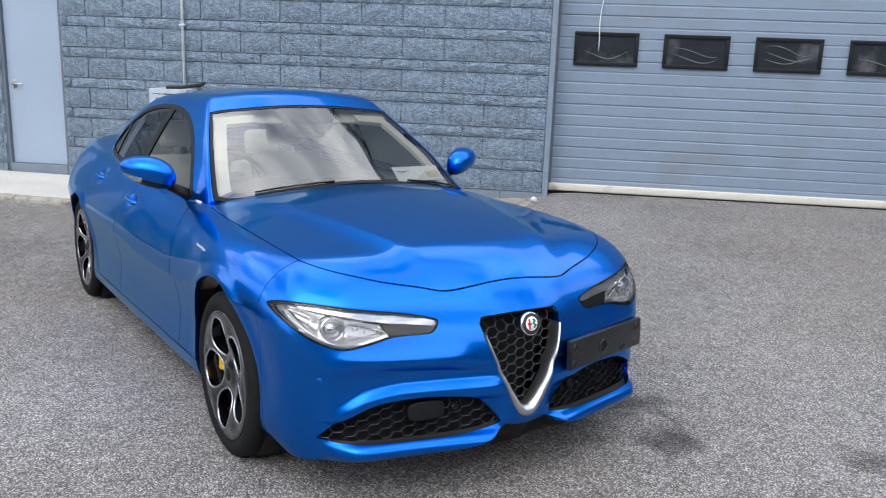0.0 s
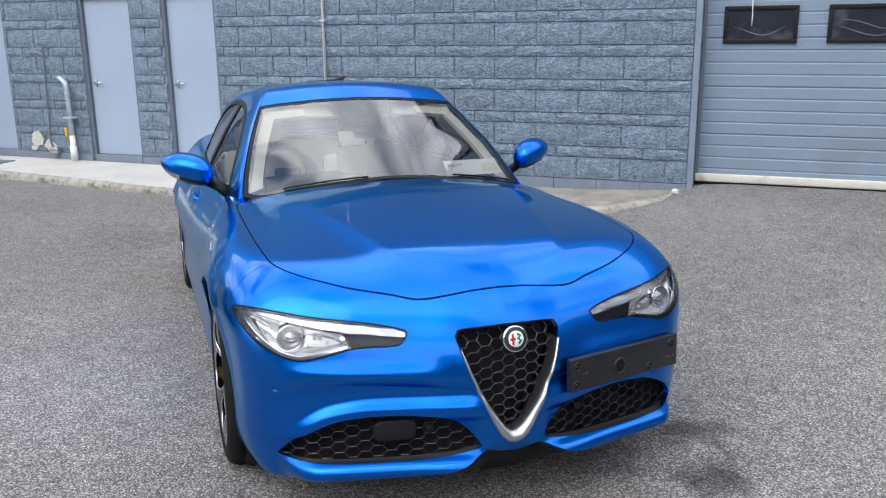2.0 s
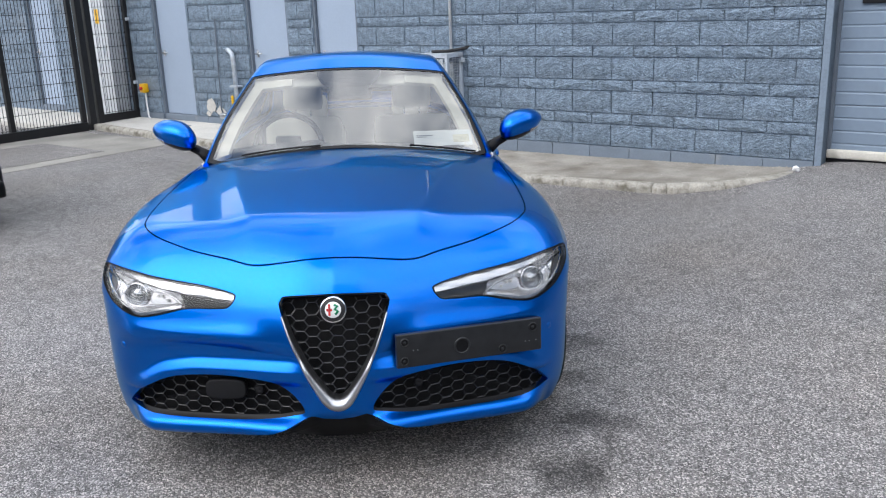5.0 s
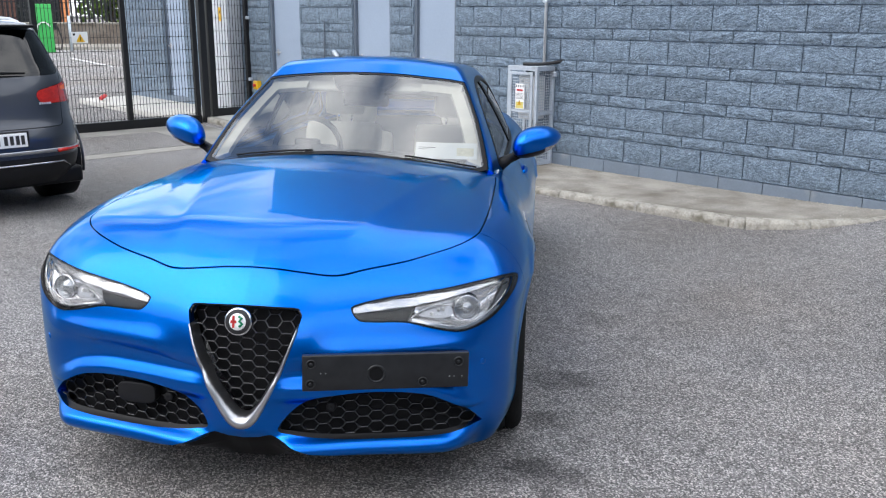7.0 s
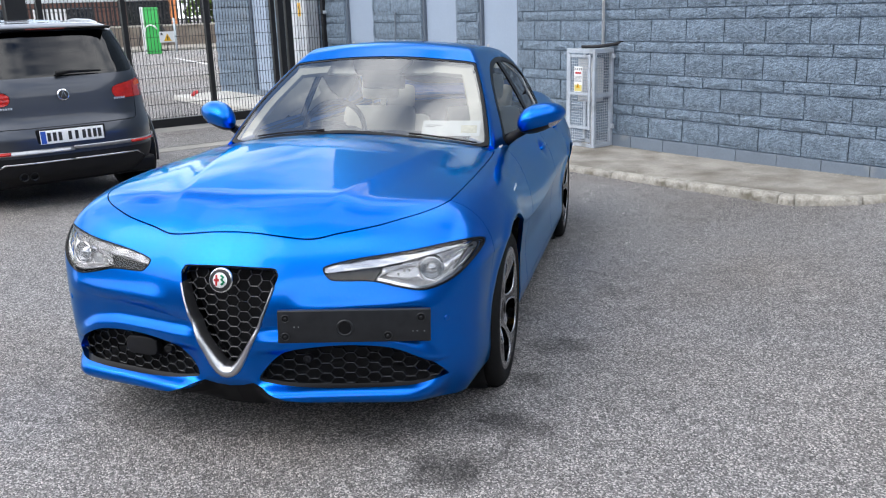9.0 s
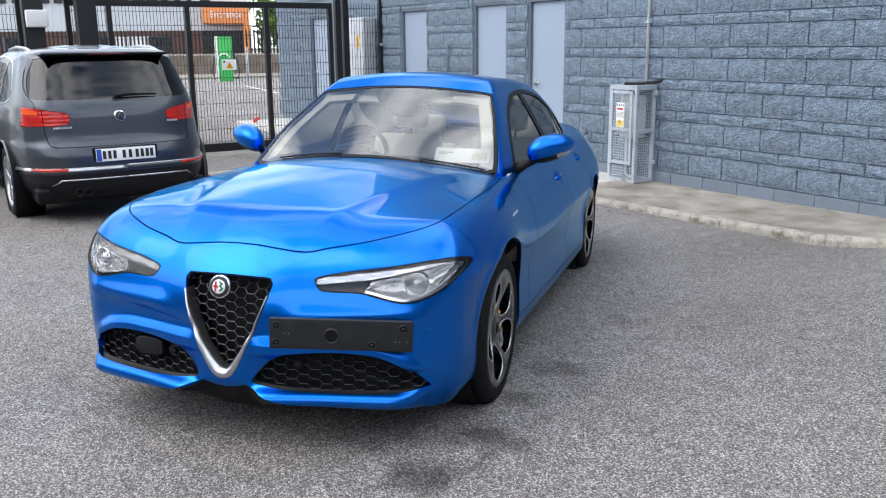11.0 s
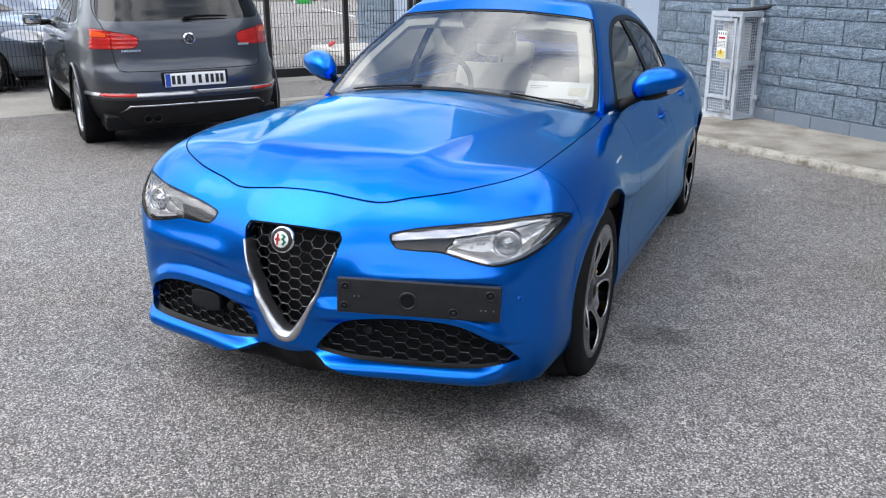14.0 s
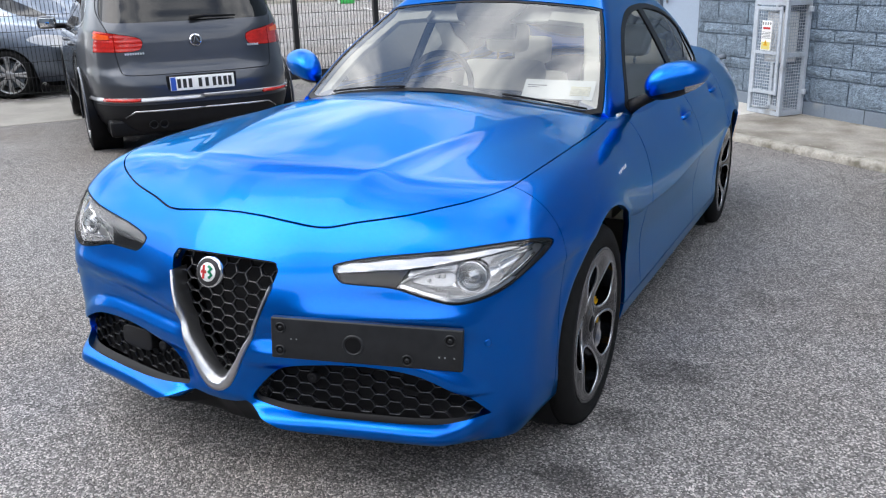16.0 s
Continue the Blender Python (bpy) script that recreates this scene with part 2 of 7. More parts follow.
M = dict(
    asphalt=asphalt_material(),
    concrete=material("concrete_slab", (0.33, 0.305, 0.265), 0.92, vary=0.34, scale=3.5, fine=70, bump=0.012, bump_scale=60, stain=(0.17, 0.15, 0.122), stain_scale=2.2, stain_at=(0.42, 0.66)),
    pale_concrete=material("pale_concrete", (0.52, 0.5, 0.46), 0.9, vary=0.15, scale=2, fine=30, bump=0.004),
    old_concrete=material("old_concrete", (0.31, 0.295, 0.265), 0.92, vary=0.22, scale=1.6, fine=60, bump=0.008, stain=(0.2, 0.19, 0.17), stain_scale=1.2, stain_at=(0.48, 0.7)),
    kerb=material("kerb_concrete", (0.4, 0.375, 0.325), 0.92, vary=0.34, scale=6, fine=60, bump=0.012, stain=(0.17, 0.155, 0.12), stain_scale=9, stain_at=(0.5, 0.7), random_tone=0.08),
    block=material("painted_split_block", (0.172, 0.224, 0.282), 0.75, vary=0.62, scale=18, fine=95, bump=0.03, bump_scale=50, random_tone=0.07, stain=(0.22, 0.25, 0.28), stain_scale=1.0),
    block_far=material("painted_split_block_far", (0.172, 0.224, 0.282), 0.75, vary=0.62, scale=18, fine=95, bump=0.03, bump_scale=50, island=0.07, stain=(0.22, 0.25, 0.28), stain_scale=1.0),
    mortar=material("painted_mortar", (0.19, 0.238, 0.295), 0.8, vary=0.2, bump=0.003),
    plinth=material("painted_plinth", (0.17, 0.205, 0.25), 0.7, vary=0.1, bump=0.002, random_tone=0.05, stain=(0.3, 0.31, 0.31), stain_scale=2.5, stain_at=(0.6, 0.8)),
    greydoor=material("grey_steel_door", (0.32, 0.385, 0.48), 0.55, vary=0.05, scale=2),
    darkframe=material("grey_door_reveal", (0.13, 0.155, 0.19), 0.6, vary=0.08),
    shutter=material("ribbed_door_skin", (0.2, 0.255, 0.325), 0.5, vary=0.07, scale=1.2, fine=20, stain=(0.19, 0.22, 0.26), stain_scale=1.3),
    cream=material("cream_seal", (0.6, 0.57, 0.5), 0.8, vary=0.15, scale=5, stain=(0.35, 0.32, 0.27), stain_scale=5),
    blackplastic=material("black_plastic", (0.009, 0.009, 0.01), 0.5, vary=0.2, bump=0.001, bump_scale=300, spec=0.3),
    bracket=material("dark_grey_plastic", (0.014, 0.015, 0.017), 0.36, vary=0.45, scale=5, fine=30, spec=0.4),
    mesh_black=material("moulded_black_mesh", (0.022, 0.022, 0.024), 0.26, vary=0.1, spec=0.8),
    trim=material("satin_black_trim", (0.006, 0.006, 0.007), 0.4, vary=0.1, spec=0.2),
    gloss_black=material("gloss_black", (0.008, 0.008, 0.009), 0.12, vary=0.1, coat=0.6),
    rubber=material("tyre_rubber", (0.009, 0.009, 0.009), 0.8, spec=0.2, vary=0.25, scale=12, bump=0.002, bump_scale=200),
    chrome=material("chrome", (0.75, 0.75, 0.76), 0.1, 1.0, vary=0.03),
    satin=material("satin_metal", (0.55, 0.55, 0.56), 0.28, 1.0, vary=0.05),
    alloy=material("machined_alloy", (0.5, 0.5, 0.51), 0.22, 1.0, vary=0.12, coat=0.5),
    spoke=material("dark_gloss_alloy", (0.055, 0.055, 0.06), 0.18, 0.95, vary=0.15, coat=0.6),
    lamp_grey=material("lamp_grey", (0.46, 0.46, 0.47), 0.3, 0.85, vary=0.15),
    lamp_silver=material("lamp_silver", (0.6, 0.6, 0.61), 0.24, 0.9, vary=0.15),
    lamp_bright=material("lamp_bright", (0.88, 0.88, 0.89), 0.2, 0.85, vary=0.05),
    lens_dark=material("projector_glass", (0.4, 0.41, 0.42), 0.07, 0.85, vary=0.05, coat=1.0),
    silver=material("silver_alloy", (0.5, 0.5, 0.51), 0.3, 1.0, vary=0.08),
    steel=material("galvanised_steel", (0.5, 0.545, 0.6), 0.5, 0.25, vary=0.15, scale=9, stain=(0.3, 0.31, 0.32), stain_scale=6),
    blue=car_paint("blue_metallic_paint", (0.0, 0.135, 0.6), 1.0, 0.29, flake=0.04, coat=0.75, edge=(0.0, 0.78, 0.95)),
    grey=car_paint("grey_metallic_paint", (0.064, 0.07, 0.083), 0.85, 0.38),
    glass=glass_material("car_glass", (0.8, 0.85, 0.84), ior=2.6),
    suv_glass=glass_material("dark_privacy_glass", (0.02, 0.024, 0.026), ior=1.62),
    darkglass=glass_material("tinted_glass", (0.12, 0.14, 0.14), ior=1.7),
    clear=glass_material("clear_lens", (0.95, 0.95, 0.95)),
    yellow=material("yellow_paint", (0.75, 0.42, 0.01), 0.4, vary=0.05),
    cream_leather=material("cream_trim", (0.76, 0.72, 0.64), 0.6, vary=0.06, scale=8, bump=0.001),
    dark_cabin=material("dark_cabin_plastic", (0.012, 0.012, 0.013), 0.7, vary=0.1, spec=0.2),
    paper=material("white_paper", (0.85, 0.85, 0.84), 0.7, vary=0.03),
    white=material("white_paint", (0.72, 0.72, 0.71), 0.5, vary=0.06),
    black=material("black_steel", (0.01, 0.01, 0.011), 0.45, vary=0.15),
    red_lens=material("red_lens", (0.44, 0.013, 0.008), 0.15, vary=0.35, scale=14, coat=0.6, spec=0.3),
    brake_red=material("unlit_brake_red", (0.12, 0.006, 0.004), 0.3, vary=0.1),
    street_brick=material("weathered_street_brick", (0.17, 0.14, 0.115), 0.92, vary=0.35, scale=3, fine=25, bump=0.006, stain=(0.27, 0.24, 0.2), stain_scale=0.8),
    brick=material("red_brick", (0.14, 0.07, 0.055), 0.9, vary=0.2, scale=4, bump=0.004),
    green=material("charger_green", (0.05, 0.42, 0.09), 0.45, vary=0.05),
    orange=material("orange_panel", (0.75, 0.27, 0.09), 0.6, vary=0.06),
    leaf=material("foliage", (0.15, 0.25, 0.035), 0.7, vary=0.3, island=0.5),
    bark=material("bark", (0.12, 0.09, 0.06), 0.9, vary=0.25, bump=0.01),
    red=material("red_print", (0.5, 0.03, 0.03), 0.5, vary=0.05),
    print_green=material("green_enamel", (0.0, 0.2, 0.09), 0.35, vary=0.05),
    print_blue=material("blue_print", (0.02, 0.08, 0.42), 0.5, vary=0.05),
    ink=material("dark_print", (0.02, 0.02, 0.022), 0.6, vary=0.05),
    pane=material("dark_pane", (0.022, 0.025, 0.03), 0.14, vary=0.3, scale=5, coat=0.4, stain=(0.15, 0.155, 0.16), stain_scale=3.5, stain_at=(0.52, 0.85)),
    mirror=material("mirror_glass", (0.8, 0.82, 0.82), 0.03, 1.0, vary=0.01),
    yellow_pale=material("faded_yellow", (0.7, 0.6, 0.2), 0.5, vary=0.1),
    permit_tint=material("faded_permit_tint", (0.72, 0.68, 0.54), 0.6, vary=0.25, scale=40),
    smear=material("dried_smear", (0.16, 0.163, 0.17), 0.8, vary=0.2),
    amber=material("amber_lens", (0.75, 0.09, 0.01), 0.2, vary=0.15, coat=0.25),
    car_silver=car_paint("blue_grey_paint", (0.17, 0.2, 0.25), 0.85, 0.32),
    cladding=material("pale_cladding", (0.55, 0.57, 0.6), 0.6, vary=0.06),
)


# ---- mesh helpers ----
def link(name, bm_or_mesh, mat, parent=None, label="", smooth=True, place=None):
    """One mesh object from a bmesh or a mesh."""
    if isinstance(bm_or_mesh, bmesh.types.BMesh):
        me = bpy.data.meshes.new(name)
        bm_or_mesh.to_mesh(me)
        bm_or_mesh.free()
    else:
        me = bm_or_mesh
    if mat is not None and not me.materials:
        me.materials.append(mat)
    if smooth:
        for poly in me.polygons:
            poly.use_smooth = True
    ob = new(name, me)
    if parent is not None:
        ob.parent = parent
    if place is not None:
        ob.matrix_basis = place
    if label:
        tagged(ob, label)
    return ob


def part(name, bm, mat, parent, label="", smooth=True, place=None):
    return link(name, bm, mat, parent, label, smooth, place)


def thing(name, place, label, category, group="", kind=""):
    ob = new(name)
    ob.matrix_basis = place
    return tagged(ob, label, category, group, kind)


def box(x0, y0, z0, x1, y1, z1, bevel=0.0, bm=None, m=None):
    """A box between two corners, with bevelled edges."""
    b = bmesh.new()
    g = bmesh.ops.create_cube(b, size=1.0, matrix=Matrix.Translation(((x0 + x1) / 2, (y0 + y1) / 2, (z0 + z1) / 2)) @ Matrix.Diagonal((abs(x1 - x0), abs(y1 - y0), abs(z1 - z0), 1)))
    if bevel:
        bmesh.ops.bevel(b, geom=b.edges[:], offset=bevel, segments=2, profile=0.6, affect="EDGES")
    if m is not None:
        b.transform(m)
    return b if bm is None else join(bm, b)


def join(bm, other):
    me = bpy.data.meshes.new("tmp")
    other.to_mesh(me)
    other.free()
    bm.from_mesh(me)
    bpy.data.meshes.remove(me)
    return bm


def rod(a, b, r, sides=10, bm=None):
    a, b = Vector(a), Vector(b)
    t = bmesh.new()
    bmesh.ops.create_cone(t, cap_ends=True, segments=sides, radius1=r, radius2=r, depth=(b - a).length,
                          matrix=Matrix.Translation((a + b) / 2) @ (b - a).to_track_quat("Z", "Y").to_matrix().to_4x4())
    return t if bm is None else join(bm, t)


def tube(points, r, sides=8, closed=False, flat=1.0):
    """A tube along a line of points; flat squeezes it along its second side."""
    pts = [Vector(p) for p in points]
    bm = bmesh.new()
    rings, n = [], len(pts)
    up = None
    for i, p in enumerate(pts):
        a = pts[(i - 1) % n] if closed or i else p
        b = pts[(i + 1) % n] if closed or i < n - 1 else p
        d = (b - a).normalized()
        if up is None:
            up = d.orthogonal().normalized()
        up = (up - d * up.dot(d)).normalized()
        side = d.cross(up)
        rr = r[i] if isinstance(r, (list, tuple)) else r
        rings.append([bm.verts.new(p + (up * math.cos(k * math.tau / sides) + side * flat * math.sin(k * math.tau / sides)) * rr) for k in range(sides)])
    for i in range(n if closed else n - 1):
        a, b = rings[i], rings[(i + 1) % n]
        for k in range(sides):
            bm.faces.new((a[k], a[(k + 1) % sides], b[(k + 1) % sides], b[k]))
    if not closed:
        bm.faces.new(rings[0][::-1])
        bm.faces.new(rings[-1])
    return bm


def lathe(profile, steps=48, axis="x"):
    """Turns a line of (along, radius) round the x axis."""
    bm = bmesh.new()
    rings = []
    for k in range(steps):
        a = k * math.tau / steps
        rings.append([bm.verts.new((s, r * math.cos(a), r * math.sin(a))) for s, r in profile])
    for k in range(steps):
        a, b = rings[k], rings[(k + 1) % steps]
        for i in range(len(profile) - 1):
            bm.faces.new((a[i], b[i], b[i + 1], a[i + 1]))
    return bm


def extrude(outline, depth, y0=0.0, bevel=0.0):
    """A flat shape in x, z pulled along y."""
    bm = bmesh.new()
    f = bm.faces.new([bm.verts.new((x, y0, z)) for x, z in outline])
    r = bmesh.ops.extrude_face_region(bm, geom=[f])
    bmesh.ops.translate(bm, vec=(0, depth, 0), verts=[v for v in r["geom"] if isinstance(v, bmesh.types.BMVert)])
    bmesh.ops.recalc_face_normals(bm, faces=bm.faces[:])
    if bevel:
        bmesh.ops.bevel(bm, geom=bm.edges[:], offset=bevel, segments=2, profile=0.6, affect="EDGES")
    return bm


def spline(xs, ys):
    """A smooth, shape-keeping curve through a few stations (monotone cubic)."""
    xs, ys = np.asarray(xs, float), np.asarray(ys, float)
    h, d = np.diff(xs), np.diff(ys) / np.diff(xs)
    m = np.zeros_like(ys)
    m[1:-1] = np.where(d[:-1] * d[1:] > 0, 2 * d[:-1] * d[1:] / np.where(d[:-1] + d[1:] == 0, 1, d[:-1] + d[1:]), 0)
    m[0], m[-1] = d[0], d[-1]

    def f(x):
        x = np.asarray(x, float)
        i = np.clip(np.searchsorted(xs, x) - 1, 0, len(h) - 1)
        t = (x - xs[i]) / h[i]
        tt = np.clip(t, 0, 1)
        v = ys[i] * (1 + 2 * tt) * (1 - tt) ** 2 + m[i] * h[i] * tt * (1 - tt) ** 2 + ys[i + 1] * tt**2 * (3 - 2 * tt) + m[i + 1] * h[i] * tt**2 * (tt - 1)
        return v + np.where(t < 0, t * h[i] * m[i], 0) + np.where(t > 1, (t - 1) * h[i] * m[i + 1], 0)
    return f


def smooth_step(a, b, x):
    t = np.clip((np.asarray(x, float) - a) / (b - a), 0, 1)
    return t * t * (3 - 2 * t)

# ---- ground, wall, pavement ----
WALL = pose(1.12, 9.342, 0, 0, 0, -7.69)
WALL_INV = WALL.inverted()


def ground_z(x, y):
    """The yard falls gently towards the building."""
    fall = 0.13 * smooth_step(2.5, 6.6, y)
    west = 0.13 * smooth_step(-5.0, -9.5, x)
    return -np.maximum(fall * (1 - smooth_step(-0.2, 1.4, x)), west) + 0.055 * smooth_step(0.4, 1.6, x) * smooth_step(6, 9, y)


def ground_sheet():
    xs = np.concatenate([[-900, -300, -120, -60, -35, -22], np.arange(-16, 9.01, 0.25), [14, 25, 60, 150, 400, 900]])
    ys = np.concatenate([[-900, -300, -100, -40, -15, -6], np.arange(-2, 14.01, 0.25), [18, 26, 40, 80, 200, 900]])
    X, Y = np.meshgrid(xs, ys, indexing="ij")
    Z = ground_z(X, Y) - 0.0
    nx, ny = X.shape
    me = bpy.data.meshes.new("ground")
    faces = [(i * ny + j, (i + 1) * ny + j, (i + 1) * ny + j + 1, i * ny + j + 1) for i in range(nx - 1) for j in range(ny - 1)]
    me.from_pydata(np.stack([X.ravel(), Y.ravel(), Z.ravel()], 1).tolist(), [], faces)
    return tagged(link("ground", me, M["asphalt"]), "worn grey asphalt yard with pale aggregate and oil stains", "ground", kind="structure")


ground_sheet()
WALL_H, SIDE_H, STEP_U = 6.0, 3.8, -10.4
WALL_END = -15.0
DOORS = ((-6.40, -5.62), (-7.70, -6.88), (-9.85, -9.01), (-13.55, -12.75))
PAVE_Z = spline([-10.5, -6.4, -3.6, -1.0, 0.0], [-0.035, -0.045, -0.075, -0.045, 0.0])


def set_on_wall(ob):
    ob.matrix_basis = WALL
    return ob


def roof_sheets():
    """Two flat roofs, the one by the gate lower."""
    bm = box(WALL_END - 0.4, -0.05, SIDE_H, STEP_U - 0.002, 6.4, SIDE_H + 0.15, 0.02)
    return box(STEP_U - 0.05, -0.05, WALL_H, 9.4, 6.4, WALL_H + 0.15, 0.02, bm=bm)


def wall_body():
    """The wall behind the block faces, open where the doors stand."""
    bm = bmesh.new()
    u = WALL_END
    for a, b in sorted(DOORS):
        box(u, 0.02, -0.4, a, 0.3, 2.07, bm=bm)
        u = b
    box(u, 0.02, -0.4, 0.0, 0.3, 2.07, bm=bm)
    box(WALL_END, 0.02, 2.07, STEP_U, 0.3, SIDE_H, bm=bm)
    box(STEP_U, 0.02, 2.07, 0.0, 0.3, WALL_H, bm=bm)
    box(STEP_U, 0.3, SIDE_H - 0.2, STEP_U + 0.3, 6.0, WALL_H, bm=bm)
    box(WALL_END - 0.3, 0.012, -0.4, WALL_END, 6.0, SIDE_H, bm=bm)
    box(5.6, 0.0, -0.4, 9.0, 0.3, WALL_H, bm=bm)
    box(0.0, 0.0, 4.2, 5.6, 0.3, WALL_H, bm=bm)
    box(WALL_END, 6.0, -0.4, 9.0, 6.3, SIDE_H, bm=bm)
    box(STEP_U, 6.0, SIDE_H, 9.0, 6.3, WALL_H, bm=bm)
    box(9.0, 0.0, -0.4, 9.3, 6.0, WALL_H, bm=bm)
    ob = set_on_wall(link("wall_front", bm, M["mortar"], smooth=False))
    tagged(ob, "grey-blue painted split-face concrete block wall", "wall", kind="structure")
    roof = set_on_wall(link("roof", roof_sheets(), M["darkframe"], smooth=False))
    tagged(roof, "flat grey roof with a metal edge", "roof", kind="structure")
    return ob


wall_front = wall_body()


def grey_doors():
    for k, (a, b) in enumerate(sorted(DOORS)):
        bm = box(a - 0.002, 0.03, -0.3, a + 0.035, 0.16, 2.07)
        box(b - 0.035, 0.03, -0.3, b + 0.002, 0.16, 2.07, bm=bm)
        box(a + 0.035, 0.03, 2.03, b - 0.035, 0.16, 2.075, bm=bm)
        door = set_on_wall(link(f"door_{k + 1}", bm, M["darkframe"], smooth=False))
        tagged(door, "plain pale grey steel door in a darker grey frame", "door", kind="structure")
        part("door_leaf", box(a + 0.038, 0.075, 0.055, b - 0.038, 0.12, 2.026, 0.003), M["greydoor"], door, smooth=False)
        part("threshold", box(a + 0.03, 0.02, -0.3, b - 0.03, 0.2, 0.05, 0.004), M["plinth"], door, smooth=False)
        bm = rod((a + 0.12, 0.075, 0.98), (a + 0.12, 0.02, 0.98), 0.011)
        join(bm, rod((a + 0.12, 0.025, 0.98), (a + 0.25, 0.025, 0.985), 0.009))
        box(a + 0.1, 0.066, 0.93, a + 0.14, 0.074, 1.03, 0.004, bm=bm)
        part("door_handle", bm, M["satin"], door, "silver lever handle")


grey_doors()


def vehicle_door():
    """The wide sectional door: ribbed panels, a row of lights and a pale seal."""
    door = set_on_wall(link("door_5", box(0.0, 0.17, 0.0, 0.03, 0.3, 4.2), M["darkframe"], smooth=False))
    tagged(door, "wide ribbed grey-blue sectional vehicle door with small dark windows", "garage door", kind="structure")
    rib = 0.1172
    for k in range(9):
        z0 = 0.083 + k * 4 * rib
        line = []
        for j in range(4):
            z = z0 + j * rib
            line += [(0.205, z + 0.003), (0.199, z + 0.012), (0.199, z + rib - 0.012), (0.205, z + rib - 0.003)]
        bm = bmesh.new()
        ends = [[bm.verts.new((u, y, z)) for y, z in line] for u in (0.03, 5.6)]
        for i in range(len(line) - 1):
            bm.faces.new((ends[0][i], ends[1][i], ends[1][i + 1], ends[0][i + 1]))
        bmesh.ops.recalc_face_normals(bm, faces=bm.faces[:])
        part("door_panel", bm, M["shutter"], door, smooth=False)
    part("door_backing", box(0.03, 0.207, 0.1, 5.6, 0.26, 4.2), M["darkframe"], door, smooth=False)
    seal = box(0.0, 0.15, 0.07, 5.6, 0.22, 0.15, 0.014)
    part("bottom_seal", seal, M["cream"], door, "pale worn bottom seal")
    # black strip fills the gap under the seal
    part("seal_rubber", box(0.0, 0.165, -0.08, 5.6, 0.21, 0.069, 0.004), M["trim"], door)
    for k in range(6):
        u = 0.186 + 0.934 * k
        bm = bmesh.new()
        for c in ((u, 1.44, u + 0.675, 1.478), (u, 1.752, u + 0.675, 1.79), (u, 1.478, u + 0.038, 1.752), (u + 0.637, 1.478, u + 0.675, 1.752)):
            box(c[0], 0.172, c[1], c[2], 0.2, c[3], 0.005, bm=bm)
        window = part("window", bm, M["blackplastic"], door, "black-framed dark door window")
        part("pane", box(u + 0.036, 0.188, 1.476, u + 0.639, 0.192, 1.754), M["pane"], window, smooth=False)
        rnd = random.Random(k)
        for j in range(1 + k % 3):
            bend, start, tall = rnd.uniform(2.2, 3.6), rnd.uniform(0, 3), rnd.uniform(0.03, 0.06)
            pts = [(u + 0.1 + 0.47 * q / 23, 0.1872, 1.56 + 0.05 * j + tall * math.sin(start + bend * q / 23 * (1 + 0.5 * q / 23))) for q in range(24)]
            part("smear", tube(pts, [0.001 + 0.0075 * math.sin(math.pi * q / 23) for q in range(24)], 4, flat=0.15), M["smear"], window, "dried wipe mark")
    line = [(0.46 - 0.004 * q * q / 9 + 0.012 * math.sin(q), 0.165, 2.4 - 0.1 * q) for q in range(9)]
    part("cord", tube(line, 0.006, 5), M["white"], door, "thin white pull cord")


vehicle_door()


def worn_kerb(length, seed):
    """A kerb stone with a rounded, chipped upper edge."""
    rnd = random.Random(seed)
    bm, rings = bmesh.new(), []
    n = max(3, round(length / 0.07))
    for i in range(n + 1):
        x = 0.008 + (length - 0.016) * i / n
        end = i in (0, n)
        chip = rnd.random() ** 6 * 0.022 + (0.008 if end else 0)
        dy, dz = rnd.uniform(-0.004, 0.004), rnd.uniform(-0.005, 0.003)
        outline = ((0.0, -0.3), (dy, -0.07), (dy + chip * 0.6, -0.024 + dz - chip), (0.012 + chip, -0.007 + dz - chip * 0.5), (0.035 + chip, dz), (0.1, dz * 0.6), (0.128, -0.005), (0.13, -0.3))
        rings.append([bm.verts.new((x, y, z)) for y, z in outline])
    for a, b in zip(rings, rings[1:]):
        for k in range(len(a) - 1):
            bm.faces.new((a[k], b[k], b[k + 1], a[k + 1]))
    bm.faces.new(rings[0][::-1])
    bm.faces.new(rings[-1])
    bmesh.ops.recalc_face_normals(bm, faces=bm.faces[:])
    return bm


def crumbs(rnd, spots):
    """Loose crumbs of mortar and stone, joined."""
    v, f = [], []
    for x, y, z in spots:
        s = 0.002 + 0.008 * rnd.random() ** 3
        k = len(v)
        for dx, dy, dz in ((1, 0, 0), (0, 1, 0), (-1, 0, 0), (0, -1, 0), (0, 0, 0.8), (0, 0, -0.8)):
            j = lambda: rnd.uniform(0.6, 1.3) * s
            v.append((x + dx * j(), y + dy * j(), z + dz * j() + s * 0.3))
        f += [(k, k + 1, k + 4), (k + 1, k + 2, k + 4), (k + 2, k + 3, k + 4), (k + 3, k, k + 4), (k + 1, k, k + 5), (k + 2, k + 1, k + 5), (k + 3, k + 2, k + 5), (k, k + 3, k + 5)]
    me = bpy.data.meshes.new("crumbs")
    me.from_pydata(v, [], f)
    return me


